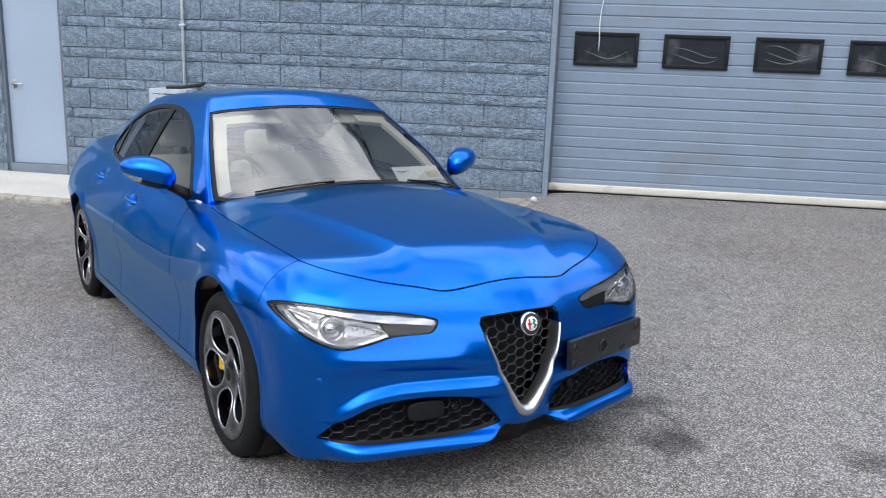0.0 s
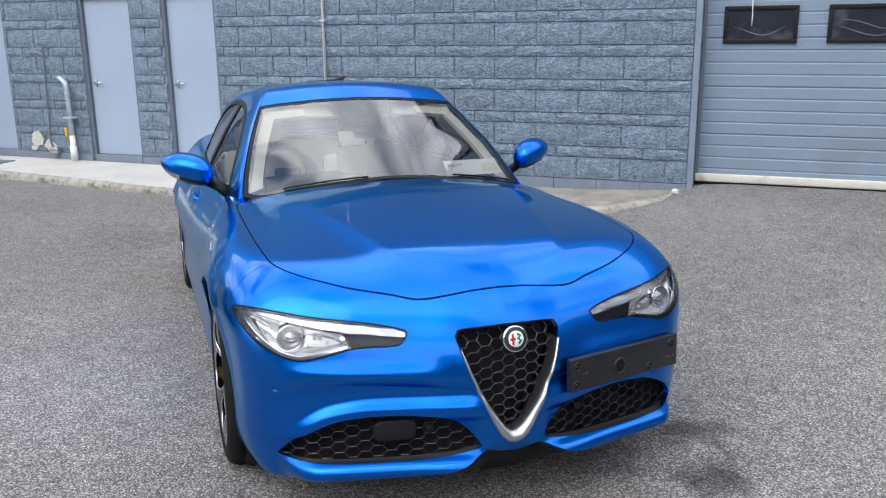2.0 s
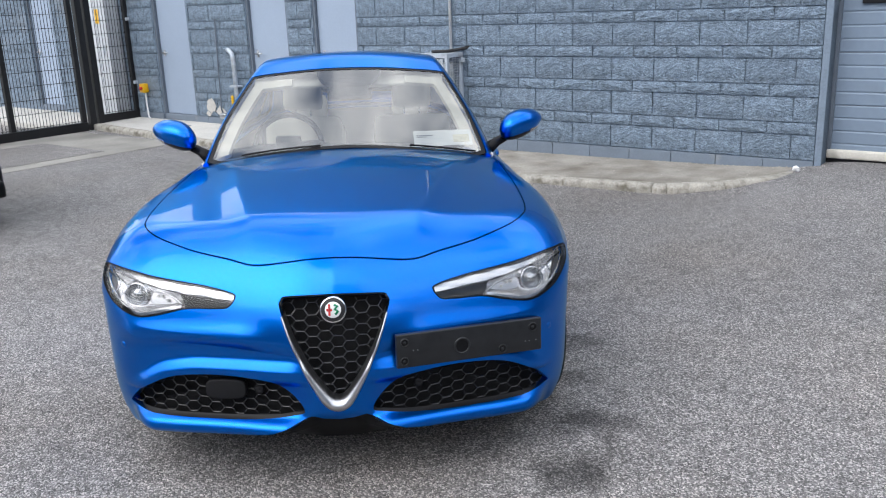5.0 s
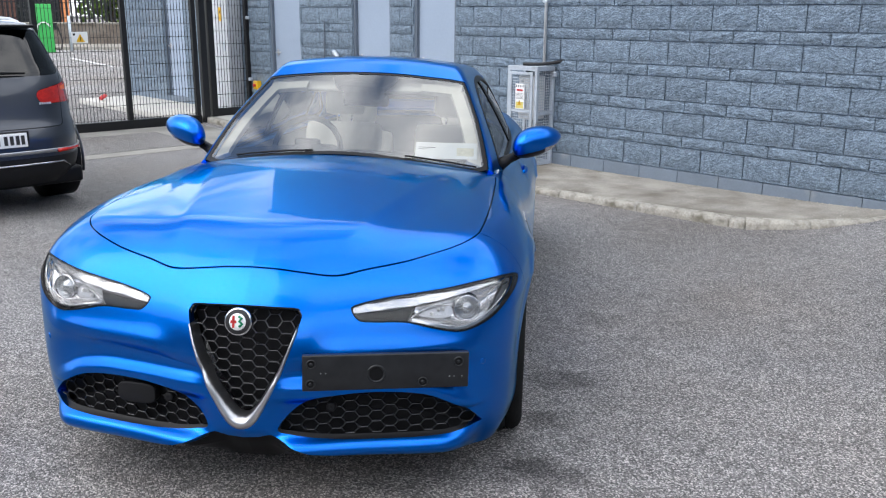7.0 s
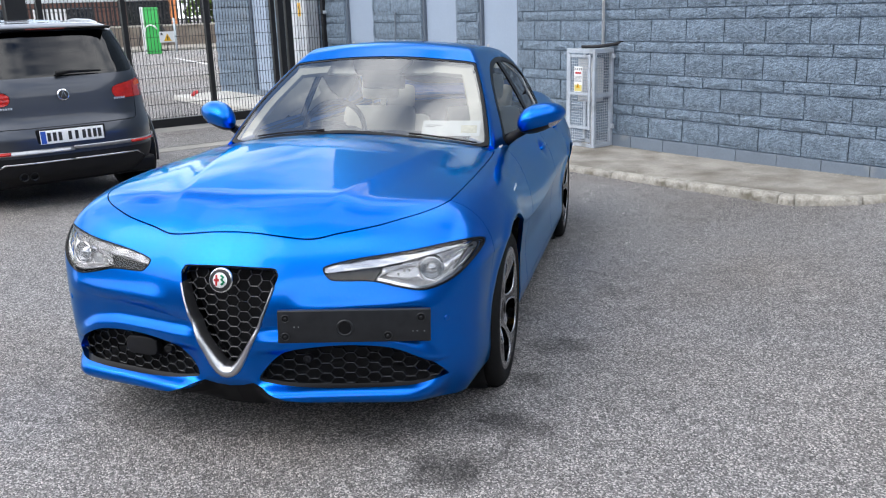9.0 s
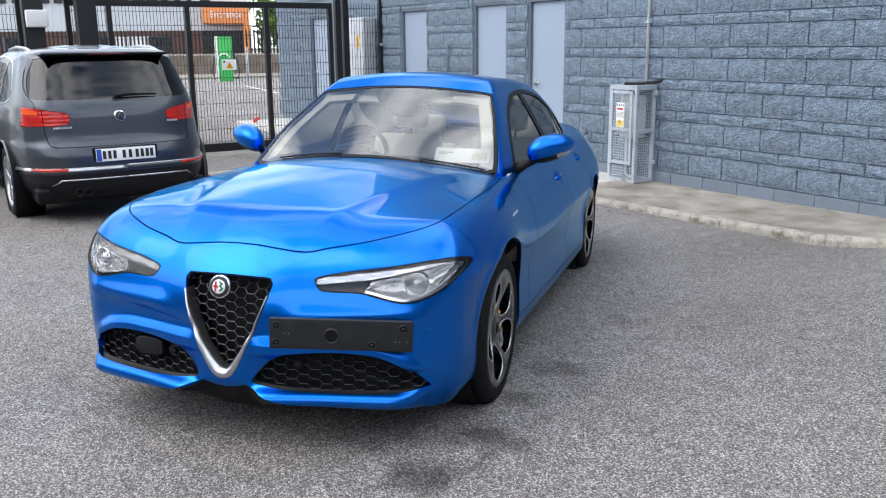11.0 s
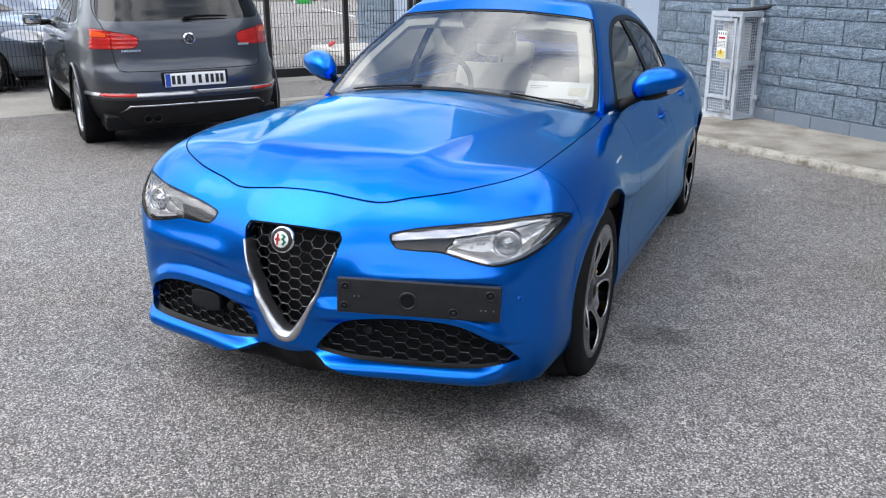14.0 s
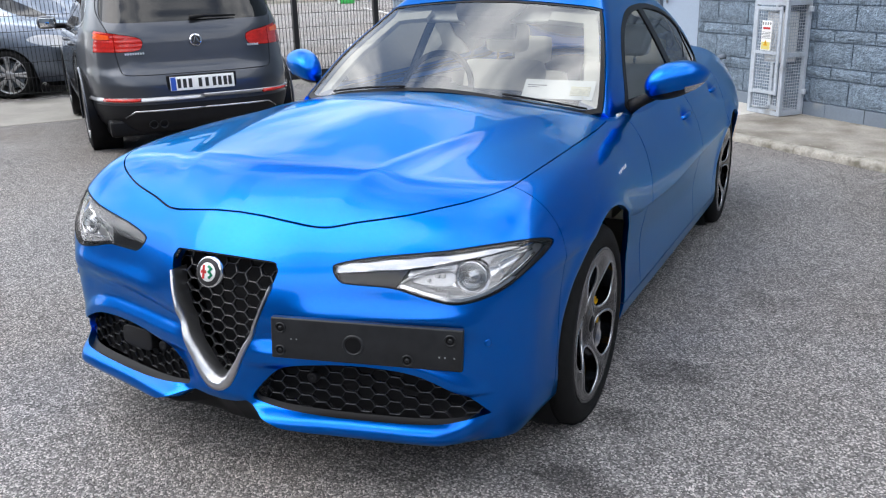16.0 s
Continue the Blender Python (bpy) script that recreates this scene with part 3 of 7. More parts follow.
def pavement():
    reach = spline([-10.6, -7.3, -5.4, -2.7, -1.0, -0.55, -0.2, -0.02], [0.85, 1.18, 1.36, 1.25, 1.13, 0.9, 0.5, 0.08])

    def strip(u0, u1):
        bm = bmesh.new()
        rows = []
        for u in np.linspace(u0, u1, 40):
            r = max(0.02, float(reach(u)) - 0.1)
            rows.append([bm.verts.new((u, -r * q / 6, float(PAVE_Z(u)) - 0.012 * q / 6)) for q in range(7)])
        for a, b in zip(rows, rows[1:]):
            for k in range(6):
                bm.faces.new((a[k], b[k], b[k + 1], a[k + 1]))
        bmesh.ops.recalc_face_normals(bm, faces=bm.faces[:])
        bm.faces.ensure_lookup_table()
        if bm.faces[0].normal.z < 0:
            bmesh.ops.reverse_faces(bm, faces=bm.faces[:])
        return bm
    ob = set_on_wall(link("pavement", strip(-4.28, -0.02), M["concrete"]))
    tagged(ob, "weathered concrete pavement strip with kerb stones along the wall", "pavement", kind="structure")
    # the pavement is paler from the cabinet to the gate
    part("newer_slab", strip(-10.6, -4.285), M["pale_concrete"], ob, "paler concrete by the doors")
    # kerb stones follow its edge
    path = [(u, -float(reach(u))) for u in (*np.arange(-10.6, -1.1, 0.86), -1.0, -0.55, -0.2, -0.02)]
    for (u0, y0), (u1, y1) in zip(path, path[1:]):
        length, ang = math.hypot(u1 - u0, y1 - y0), math.degrees(math.atan2(y1 - y0, u1 - u0))
        zt = float(PAVE_Z((u0 + u1) / 2)) - 0.006
        tip = math.degrees(math.atan2(float(PAVE_Z(u1)) - float(PAVE_Z(u0)), length))
        part("kerb_stone", worn_kerb(length, round(1000 * (u0 + 20))), M["kerb"], ob, place=pose(u0, y0, zt, 0, -tip, ang))
    rnd = random.Random(31)
    spots = []
    for _ in range(1100):
        u = rnd.uniform(-4.2, -0.15)
        r = max(0.05, float(reach(u)) - 0.12)
        y = -min(r, 0.01 + abs(rnd.gauss(0, 0.05))) if rnd.random() < 0.75 else -r * rnd.random() ** 0.5
        spots.append((u, y, float(PAVE_Z(u)) - 0.012 * -y / r))
    tagged(part("mortar_crumbs", crumbs(rnd, spots), M["kerb"], ob, smooth=False), kind="stuff")
    drain = box(-9.15, -0.62, float(PAVE_Z(-9)) - 0.01, -8.75, -0.32, float(PAVE_Z(-9)) + 0.006, 0.003)
    part("drain_cover", drain, M["darkframe"], ob, "dark drain cover", smooth=False)



pavement()


def apron():
    """A strip of old concrete inside the gate, with a darker patch of asphalt let into it."""
    def sheet(u0, u1, y0, y1, lift, name, mat, parent=None):
        us, ys = np.linspace(u0, u1, 14), np.linspace(y0, y1, 40)
        U, Yw = np.meshgrid(us, ys, indexing="ij")
        c, s_ = math.cos(radians(-7.69)), math.sin(radians(-7.69))
        X, Y = 1.12 + c * U - s_ * Yw, 9.342 + s_ * U + c * Yw
        sh = Sheet.grid(np.stack([X, Y, ground_z(X, Y) + lift], -1), flip=True)
        if sh.n[:, 2].mean() < 0:
            sh = Sheet(sh.v, -sh.n, sh.t[:, ::-1])
        return link(name, sh.mesh(name, 0.01), M[mat], parent)
    slab = tagged(sheet(-10.4, -7.98, -12.0, -1.12, 0.005, "concrete_apron", "old_concrete"), "worn pale concrete strip along the gate", "ground", kind="structure")
    sheet(-9.85, -8.3, -4.9, -2.05, 0.01, "asphalt_patch", "asphalt", slab)


def wall_pipes():
    t = thing("vent_pipe", WALL, "white vertical pipe clipped to the block wall", "pipe")
    part("pipe", rod((-4.13, -0.035, 1.0), (-4.13, -0.035, 4.9), 0.016, 14), M["white"], t)
    for z in (1.7, 3.2):
        part("clip", box(-4.16, -0.062, z, -4.1, 0.0, z + 0.025, 0.003), M["steel"], t)
    t = thing("drain_pipe", WALL, "grey and white elbow waste pipe rising from the pavement", "pipe")
    z0 = float(PAVE_Z(-7.95))
    part("upper_pipe", tube([(-8.12, -0.02, 1.035), (-8.05, -0.06, 1.035), (-7.97, -0.075, 0.985), (-7.955, -0.075, 0.9), (-7.95, -0.075, 0.28)], 0.032, 14), M["steel"], t)
    part("lower_pipe", rod((-7.95, -0.075, 0.3), (-7.95, -0.075, z0), 0.036, 16), M["white"], t)
    part("socket", rod((-7.95, -0.075, 0.16), (-7.95, -0.075, z0 + 0.02), 0.045, 16), M["white"], t)
    part("bracket", box(-8.02, -0.13, 0.52, -7.88, 0.0, 0.545, 0.003), M["steel"], t)
    part("lever", box(-8.03, -0.12, 0.28, -8.0, -0.09, 0.4, 0.006), M["yellow"], t, "yellow valve lever")
    t = thing("supply_pipe", WALL, "thin dark copper pipe running down the wall", "pipe")
    part("pipe", tube([(-8.33, -0.02, 1.47), (-8.33, -0.03, 1.44), (-8.36, -0.03, 0.7), (-8.38, -0.03, 0.18), (-8.33, -0.04, 0.1)], 0.01, 8), M["darkframe"], t)
    part("tap", box(-8.36, -0.1, 0.05, -8.22, 0.0, 0.13, 0.02), M["satin"], t)
    t = thing("isolator_switch", WALL, "small yellow isolator box with red knob and conduit", "switch")
    part("box", box(-10.28, -0.09, 0.37, -10.16, 0.0, 0.51, 0.012), M["yellow"], t)
    part("knob", rod((-10.22, -0.09, 0.44), (-10.22, -0.12, 0.44), 0.024, 16), M["red"], t)
    part("conduit", tube([(-10.2, -0.04, 0.37), (-10.19, -0.05, 0.2), (-10.16, -0.06, float(PAVE_Z(-10)) + 0.02), (-10.1, -0.08, float(PAVE_Z(-10)) + 0.012)], 0.012, 8), M["white"], t)
    t = thing("bollard_pipe", WALL, "short grey upstand pipe beside the wall", "pipe")
    part("pipe", tube([(-5.14, -0.1, float(PAVE_Z(-5.2)) - 0.02), (-5.14, -0.1, 0.37), (-5.12, -0.09, 0.4), (-5.06, -0.08, 0.405)], 0.027, 12), M["darkframe"], t)


wall_pipes()


def mesh_cage():
    """The galvanised cabinet: an angle frame, mesh on the door and sides, a sign."""
    z0 = float(PAVE_Z(-4.3)) + 0.0
    t = thing("mesh_cabinet", WALL @ pose(-4.40, -0.3, z0), "galvanised steel mesh cabinet with a yellow warning sign", "cabinet")
    w, d, h = 0.4, 0.27, 1.08
    bm = bmesh.new()
    b = 0.018
    for x in (0, w):
        for y in (0, d):
            box(x - b, y - b, 0, x + b, y + b, h, 0.003, bm=bm)
    for z in (b, h - b):
        for y in (0, d):
            box(b, y - b, z - b, w - b, y + b, z + b, 0.002, bm=bm)
        for x in (0, w):
            box(x - b, b, z - b, x + b, d - b, z + b, 0.002, bm=bm)
    box(w - b, b, 0.56, w + b, d - b, 0.6, 0.002, bm=bm)
    box(-b, -b, h + 0.001, w + b, d + b, h + 0.012, 0.002, bm=bm)
    part("cage_frame", bm, M["steel"], t, smooth=False)
    bm = bmesh.new()
    for x in (0.045, w - 0.045):
        box(x - 0.015, -0.04, 0.2, x + 0.015, -0.024, h - 0.045, 0.002, bm=bm)
    for z in (0.22, 0.6, h - 0.065):
        box(0.061, -0.04, z - 0.015, w - 0.061, -0.024, z + 0.015, 0.002, bm=bm)
    door = part("cage_door", bm, M["steel"], t, smooth=False)

    def mesh(u0, z0, u1, z1, along):
        bm = bmesh.new()
        for u in np.arange(u0, u1, 0.03):
            a, c = ((u, -0.022, z0), (u, -0.022, z1)) if along == "x" else ((w, u, z0), (w, u, z1))
            rod(a, c, 0.003, 4, bm=bm)
        for z in np.arange(z0, z1, 0.03):
            a, c = ((u0, -0.022, z), (u1, -0.022, z)) if along == "x" else ((w, u0, z), (w, u1, z))
            rod(a, c, 0.003, 4, bm=bm)
        return bm
    part("door_mesh", mesh(0.05, 0.24, w - 0.05, h - 0.05, "x"), M["steel"], door, smooth=False)
    part("kick_mesh", mesh(0.03, 0.04, w - 0.03, 0.19, "x"), M["steel"], t, smooth=False)
    part("side_mesh", mesh(0.02, 0.04, d - 0.02, h - 0.04, "y"), M["steel"], t, smooth=False)
    part("meter_box", box(0.08, 0.06, 0.5, 0.32, 0.24, 0.98, 0.015), M["white"], t, "pale grey enclosure inside")
    part("riser", rod((0.2, 0.2, 0), (0.2, 0.2, 0.5), 0.03, 12), M["white"], t)
    sign = part("warning_sign", box(0.13, -0.046, 0.62, 0.26, -0.041, 0.9, 0.001), M["paper"], t, "white, red and yellow warning notice", smooth=False)
    part("red_band", box(0.15, -0.0485, 0.82, 0.24, -0.0465, 0.84), M["red"], sign, smooth=False)
    part("yellow_band", box(0.14, -0.0485, 0.63, 0.25, -0.0465, 0.70), M["yellow_pale"], sign, smooth=False)
    part("triangle", extrude([(0.165, 0.665), (0.225, 0.665), (0.195, 0.72)], 0.002, -0.051), M["yellow"], sign, smooth=False)
    part("triangle_mark", box(0.192, -0.0535, 0.675, 0.198, -0.0515, 0.703), M["ink"], sign, smooth=False)
    for k in range(5):
        part("text_bar", box(0.14, -0.0485, 0.735 + 0.014 * k, 0.25, -0.0468, 0.739 + 0.014 * k), M["smear"], sign, smooth=False)
    for x in (0.14, 0.172, 0.204, 0.236):
        part("text_bar", box(x, -0.0485, 0.862, x + 0.014, -0.0468, 0.885), M["smear"], sign, smooth=False)
    for z in (0.2, 0.98):
        part("wall_lug", box(w + b, d - 0.03, z, w + 0.06, d, z + 0.05, 0.004), M["steel"], t)
    part("strap", tube([(0.15, 0.05, h + 0.03), (0.3, 0.15, h + 0.03), (0.42, 0.28, h + 0.05), (0.52, 0.33, h + 0.075)], 0.02, 6), M["black"], t, "black rag on top")


mesh_cage()

# ---- panels cut from one smooth body surface ----
class Sheet:
    """Vertices, normals and triangles of a smooth surface that can be cut by a function of place."""

    def __init__(self, v, n, t):
        self.v, self.n, self.t = v, n, t

    @staticmethod
    def grid(P, flip=False):
        """From an array of places (i, j, 3)."""
        du, dv = np.gradient(P, axis=0), np.gradient(P, axis=1)
        n = np.cross(du, dv)
        n /= np.linalg.norm(n, axis=2, keepdims=True) + 1e-12
        a, b = P.shape[:2]
        k = np.arange(a * b).reshape(a, b)
        q = np.stack([k[:-1, :-1], k[1:, :-1], k[1:, 1:], k[:-1, 1:]], -1).reshape(-1, 4)
        t = np.concatenate([q[:, [0, 1, 2]], q[:, [0, 2, 3]]])
        if flip:
            t, n = t[:, ::-1], -n
        return Sheet(P.reshape(-1, 3), n.reshape(-1, 3), t)

    def keep(self, f):
        """What lies where f >= 0; f takes places (n, 3)."""
        g = np.asarray(f(self.v), float)
        ok = g >= 0
        c = ok[self.t].sum(1)
        out = [self.t[c == 3]]
        edges, v, n = {}, [], []

        def cut(i, j):
            key = (i, j) if i < j else (j, i)
            if key not in edges:
                s = g[i] / (g[i] - g[j])
                edges[key] = len(self.v) + len(v)
                v.append(self.v[i] + s * (self.v[j] - self.v[i]))
                n.append(self.n[i] + s * (self.n[j] - self.n[i]))
            return edges[key]
        more = []
        for tri in self.t[(c == 1) | (c == 2)].tolist():
            inside = [ok[i] for i in tri]
            one = inside.count(True) == 1
            k = inside.index(True) if one else inside.index(False)
            a, b, d = tri[k], tri[(k + 1) % 3], tri[(k + 2) % 3]
            p, q = cut(a, b), cut(a, d)
            if one:
                more.append((a, p, q))
            else:
                more += [(p, b, d), (p, d, q)]
        t = np.concatenate(out + ([np.array(more)] if more else []))
        V = np.concatenate([self.v, np.array(v)]) if v else self.v
        N = np.concatenate([self.n, np.array(n)]) if n else self.n
        used, inv = np.unique(t, return_inverse=True)
        return Sheet(V[used], N[used], inv.reshape(-1, 3))

    def without_scraps(self, least=150):
        """Leaves out loose slivers of fewer triangles than that."""
        label = np.arange(len(self.v))
        while True:
            low = label[self.t].min(1)
            fresh = label.copy()
            np.minimum.at(fresh, self.t.ravel(), np.repeat(low, 3))
            fresh = fresh[fresh]
            if (fresh == label).all():
                break
            label = fresh
        owner = label[self.t[:, 0]]
        kinds, count = np.unique(owner, return_counts=True)
        return Sheet(self.v, self.n, self.t[np.isin(owner, kinds[count >= least])])

    def smoothed(self):
        """Normals anew from the faces round each vertex."""
        f = np.cross(self.v[self.t[:, 1]] - self.v[self.t[:, 0]], self.v[self.t[:, 2]] - self.v[self.t[:, 0]])
        n = np.zeros_like(self.v)
        for k in range(3):
            np.add.at(n, self.t[:, k], f)
        self.n = n / (np.linalg.norm(n, axis=1, keepdims=True) + 1e-15)
        return self

    def shifted(self, d):
        return Sheet(self.v + self.n * d, self.n, self.t)

    def seamed(self):
        """No sideways lean of the normals on the centre line."""
        self.n[np.abs(self.v[:, 0]) < 1e-5, 0] = 0
        return self

    def mirrored(self):
        return Sheet(self.v * [-1, 1, 1], self.n * [-1, 1, 1], self.t[:, ::-1])

    def plus(self, o):
        v, n, t = np.concatenate([self.v, o.v]), np.concatenate([self.n, o.n]), np.concatenate([self.t, o.t + len(self.v)])
        seam = np.nonzero(np.abs(v[:, 0]) < 1e-5)[0]
        remap, first = np.arange(len(v)), {}
        for i in seam.tolist():
            remap[i] = first.setdefault((round(v[i, 1], 6), round(v[i, 2], 6)), i)
        t = remap[t]
        t = t[(t[:, 0] != t[:, 1]) & (t[:, 1] != t[:, 2]) & (t[:, 2] != t[:, 0])]
        return Sheet(v, n, t)

    def mesh(self, name, depth=0.0):
        """A mesh with smooth shading; depth turns the free edges inward."""
        v, n, t = self.v, self.n / (np.linalg.norm(self.n, axis=1, keepdims=True) + 1e-12), self.t
        if depth:
            e = np.concatenate([t[:, [0, 1]], t[:, [1, 2]], t[:, [2, 0]]])
            key = np.sort(e, 1)
            _, idx, cnt = np.unique(key, axis=0, return_index=True, return_counts=True)
            rim = e[idx[cnt == 1]]
            m, k = len(v), len(rim)
            a, b = v[rim[:, 0]], v[rim[:, 1]]
            na, nb = n[rim[:, 0]], n[rim[:, 1]]
            side = np.cross(b - a, na)
            side /= np.linalg.norm(side, axis=1, keepdims=True) + 1e-12
            v = np.concatenate([v, a, b, b - nb * depth, a - na * depth])
            n = np.concatenate([n, side, side, side, side])
            i = np.arange(k)
            t = np.concatenate([t, np.stack([m + k + i, m + i, m + 3 * k + i], 1), np.stack([m + k + i, m + 3 * k + i, m + 2 * k + i], 1)])
        me = bpy.data.meshes.new(name)
        me.from_pydata(v.tolist(), [], t.tolist())
        for poly in me.polygons:
            poly.use_smooth = True
        me.normals_split_custom_set_from_vertices(n.tolist())
        return me


def closed_curve(points, steps=10):
    """A smooth closed line through a few points of a plane."""
    p = np.asarray(points, float)
    out = []
    for i in range(len(p)):
        a, b, c, d = p[i - 1], p[i], p[(i + 1) % len(p)], p[(i + 2) % len(p)]
        for k in range(steps):
            t = k / steps
            out.append(0.5 * (2 * b + (c - a) * t + (2 * a - 5 * b + 4 * c - d) * t * t + (3 * b - a - 3 * c + d) * t**3))
    return np.array(out)


def within(curve):
    """Signed distance to a closed line, positive inside."""
    a, b = curve, np.roll(curve, -1, 0)

    def f(x, y):
        p = np.stack([np.asarray(x, float), np.asarray(y, float)], -1)
        best, inside = np.full(len(p), 1e9), np.zeros(len(p), bool)
        for s, e in zip(a, b):
            d = e - s
            h = np.clip(((p - s) @ d) / (d @ d + 1e-12), 0, 1)
            best = np.minimum(best, ((p - s - h[:, None] * d) ** 2).sum(1))
            cross = (s[1] > p[:, 1]) != (e[1] > p[:, 1])
            inside ^= cross & (p[:, 0] < (e[0] - s[0]) * (p[:, 1] - s[1]) / (e[1] - s[1] + 1e-12) + s[0])
        return np.where(inside, 1, -1) * np.sqrt(best)
    return f


apron()


# ---- the blue saloon: half of the body, x out, y back from the nose, z up ----
def outline_stations():
    xs = [0, 0.1, 0.2, 0.33, 0.45, 0.57, 0.69, 0.785, 0.846, 0.874, 0.89, 0.896, 0.895, 0.898, 0.902, 0.905, 0.905, 0.89, 0.85, 0.74, 0.5, 0.0]
    ys = [-0.035, -0.028, -0.006, 0.034, 0.066, 0.096, 0.138, 0.215, 0.32, 0.46, 0.64, 0.85, 1.2, 1.7, 2.3, 3.0, 3.6, 3.95, 4.25, 4.47, 4.57, 4.61]
    s = np.concatenate([[0], np.cumsum(np.hypot(np.diff(xs), np.diff(ys)))])
    return spline(s, xs), spline(s, ys), s[-1]


OUT_X, OUT_Y, OUT_LEN = outline_stations()
CREST = spline([-0.1, 0.2, 0.4, 0.8, 1.2, 1.4, 1.8, 2.5, 3.4, 3.9, 4.4, 4.7], [0.787, 0.83, 0.862, 0.915, 0.958, 0.974, 0.976, 0.99, 1.015, 1.04, 1.06, 1.05])
CROWN = spline([-0.1, 0.38, 0.9, 1.38, 1.8, 2.5, 4.0, 4.7], [0.02, 0.035, 0.06, 0.08, 0.08, 0.065, 0.06, 0.05])
ROLL_IN = spline([-0.05, 0.1, 0.3, 0.8, 1.4, 2.5, 3.6, 4.3, 4.7], [0.36, 0.33, 0.24, 0.16, 0.17, 0.18, 0.2, 0.22, 0.25])
ROLL_UP = spline([-0.05, 0.1, 0.3, 0.8, 1.4, 2.5, 3.6, 4.3, 4.7], [0.36, 0.31, 0.2, 0.175, 0.27, 0.29, 0.29, 0.3, 0.35])
NOSE_IN = spline([0.13, 0.155, 0.175, 0.195, 0.215, 0.24, 0.28, 0.34, 0.37, 0.39, 0.41, 0.435, 0.47, 0.53, 0.6, 0.8], [0.05, 0.0, -0.04, -0.052, -0.045, -0.005, 0.02, 0.008, -0.008, -0.008, 0.0, 0.012, 0.015, 0.009, 0.0, 0.0])
TIP_IN = spline([0.13, 0.2, 0.26, 0.34, 0.45, 0.55, 0.8], [0.08, 0.03, 0.0, -0.004, -0.006, 0.0, 0.0])
CORNER_IN = spline([0.09, 0.12, 0.15, 0.2, 0.28, 0.4, 0.55, 0.8], [0.1, 0.06, 0.042, 0.028, 0.014, 0.004, 0.0, 0.0])
SIDE_IN = spline([0.13, 0.17, 0.2, 0.27, 0.34, 0.43, 0.52, 0.62, 0.7, 0.9], [0.11, 0.06, 0.034, 0.022, 0.028, 0.034, 0.025, 0.008, 0.0, 0.0])
INTAKE_TOP = spline([0.0, 0.46, 0.58, 0.68, 0.76, 0.9], [0.375, 0.375, 0.36, 0.315, 0.275, 0.26])
AXLES = ((0.82, 0.338), (3.64, 0.335))


HANDLES = ((2.42, 0.802), (3.28, 0.848))


def bonnet_ridge(x, y):
    """Two creases that run from the grille to the pillars."""
    line = 0.27 + 0.27 * np.clip((y - 0.14) / 1.2, -0.2, 1.2)
    t = np.clip(soft_min((line + 0.13 - np.abs(x)) / 0.13, np.ones_like(x), 0.12), 0, 1)
    return 0.015 * t * t * smooth_step(0.04, 0.35, y) * (1 - smooth_step(1.1, 1.42, y))


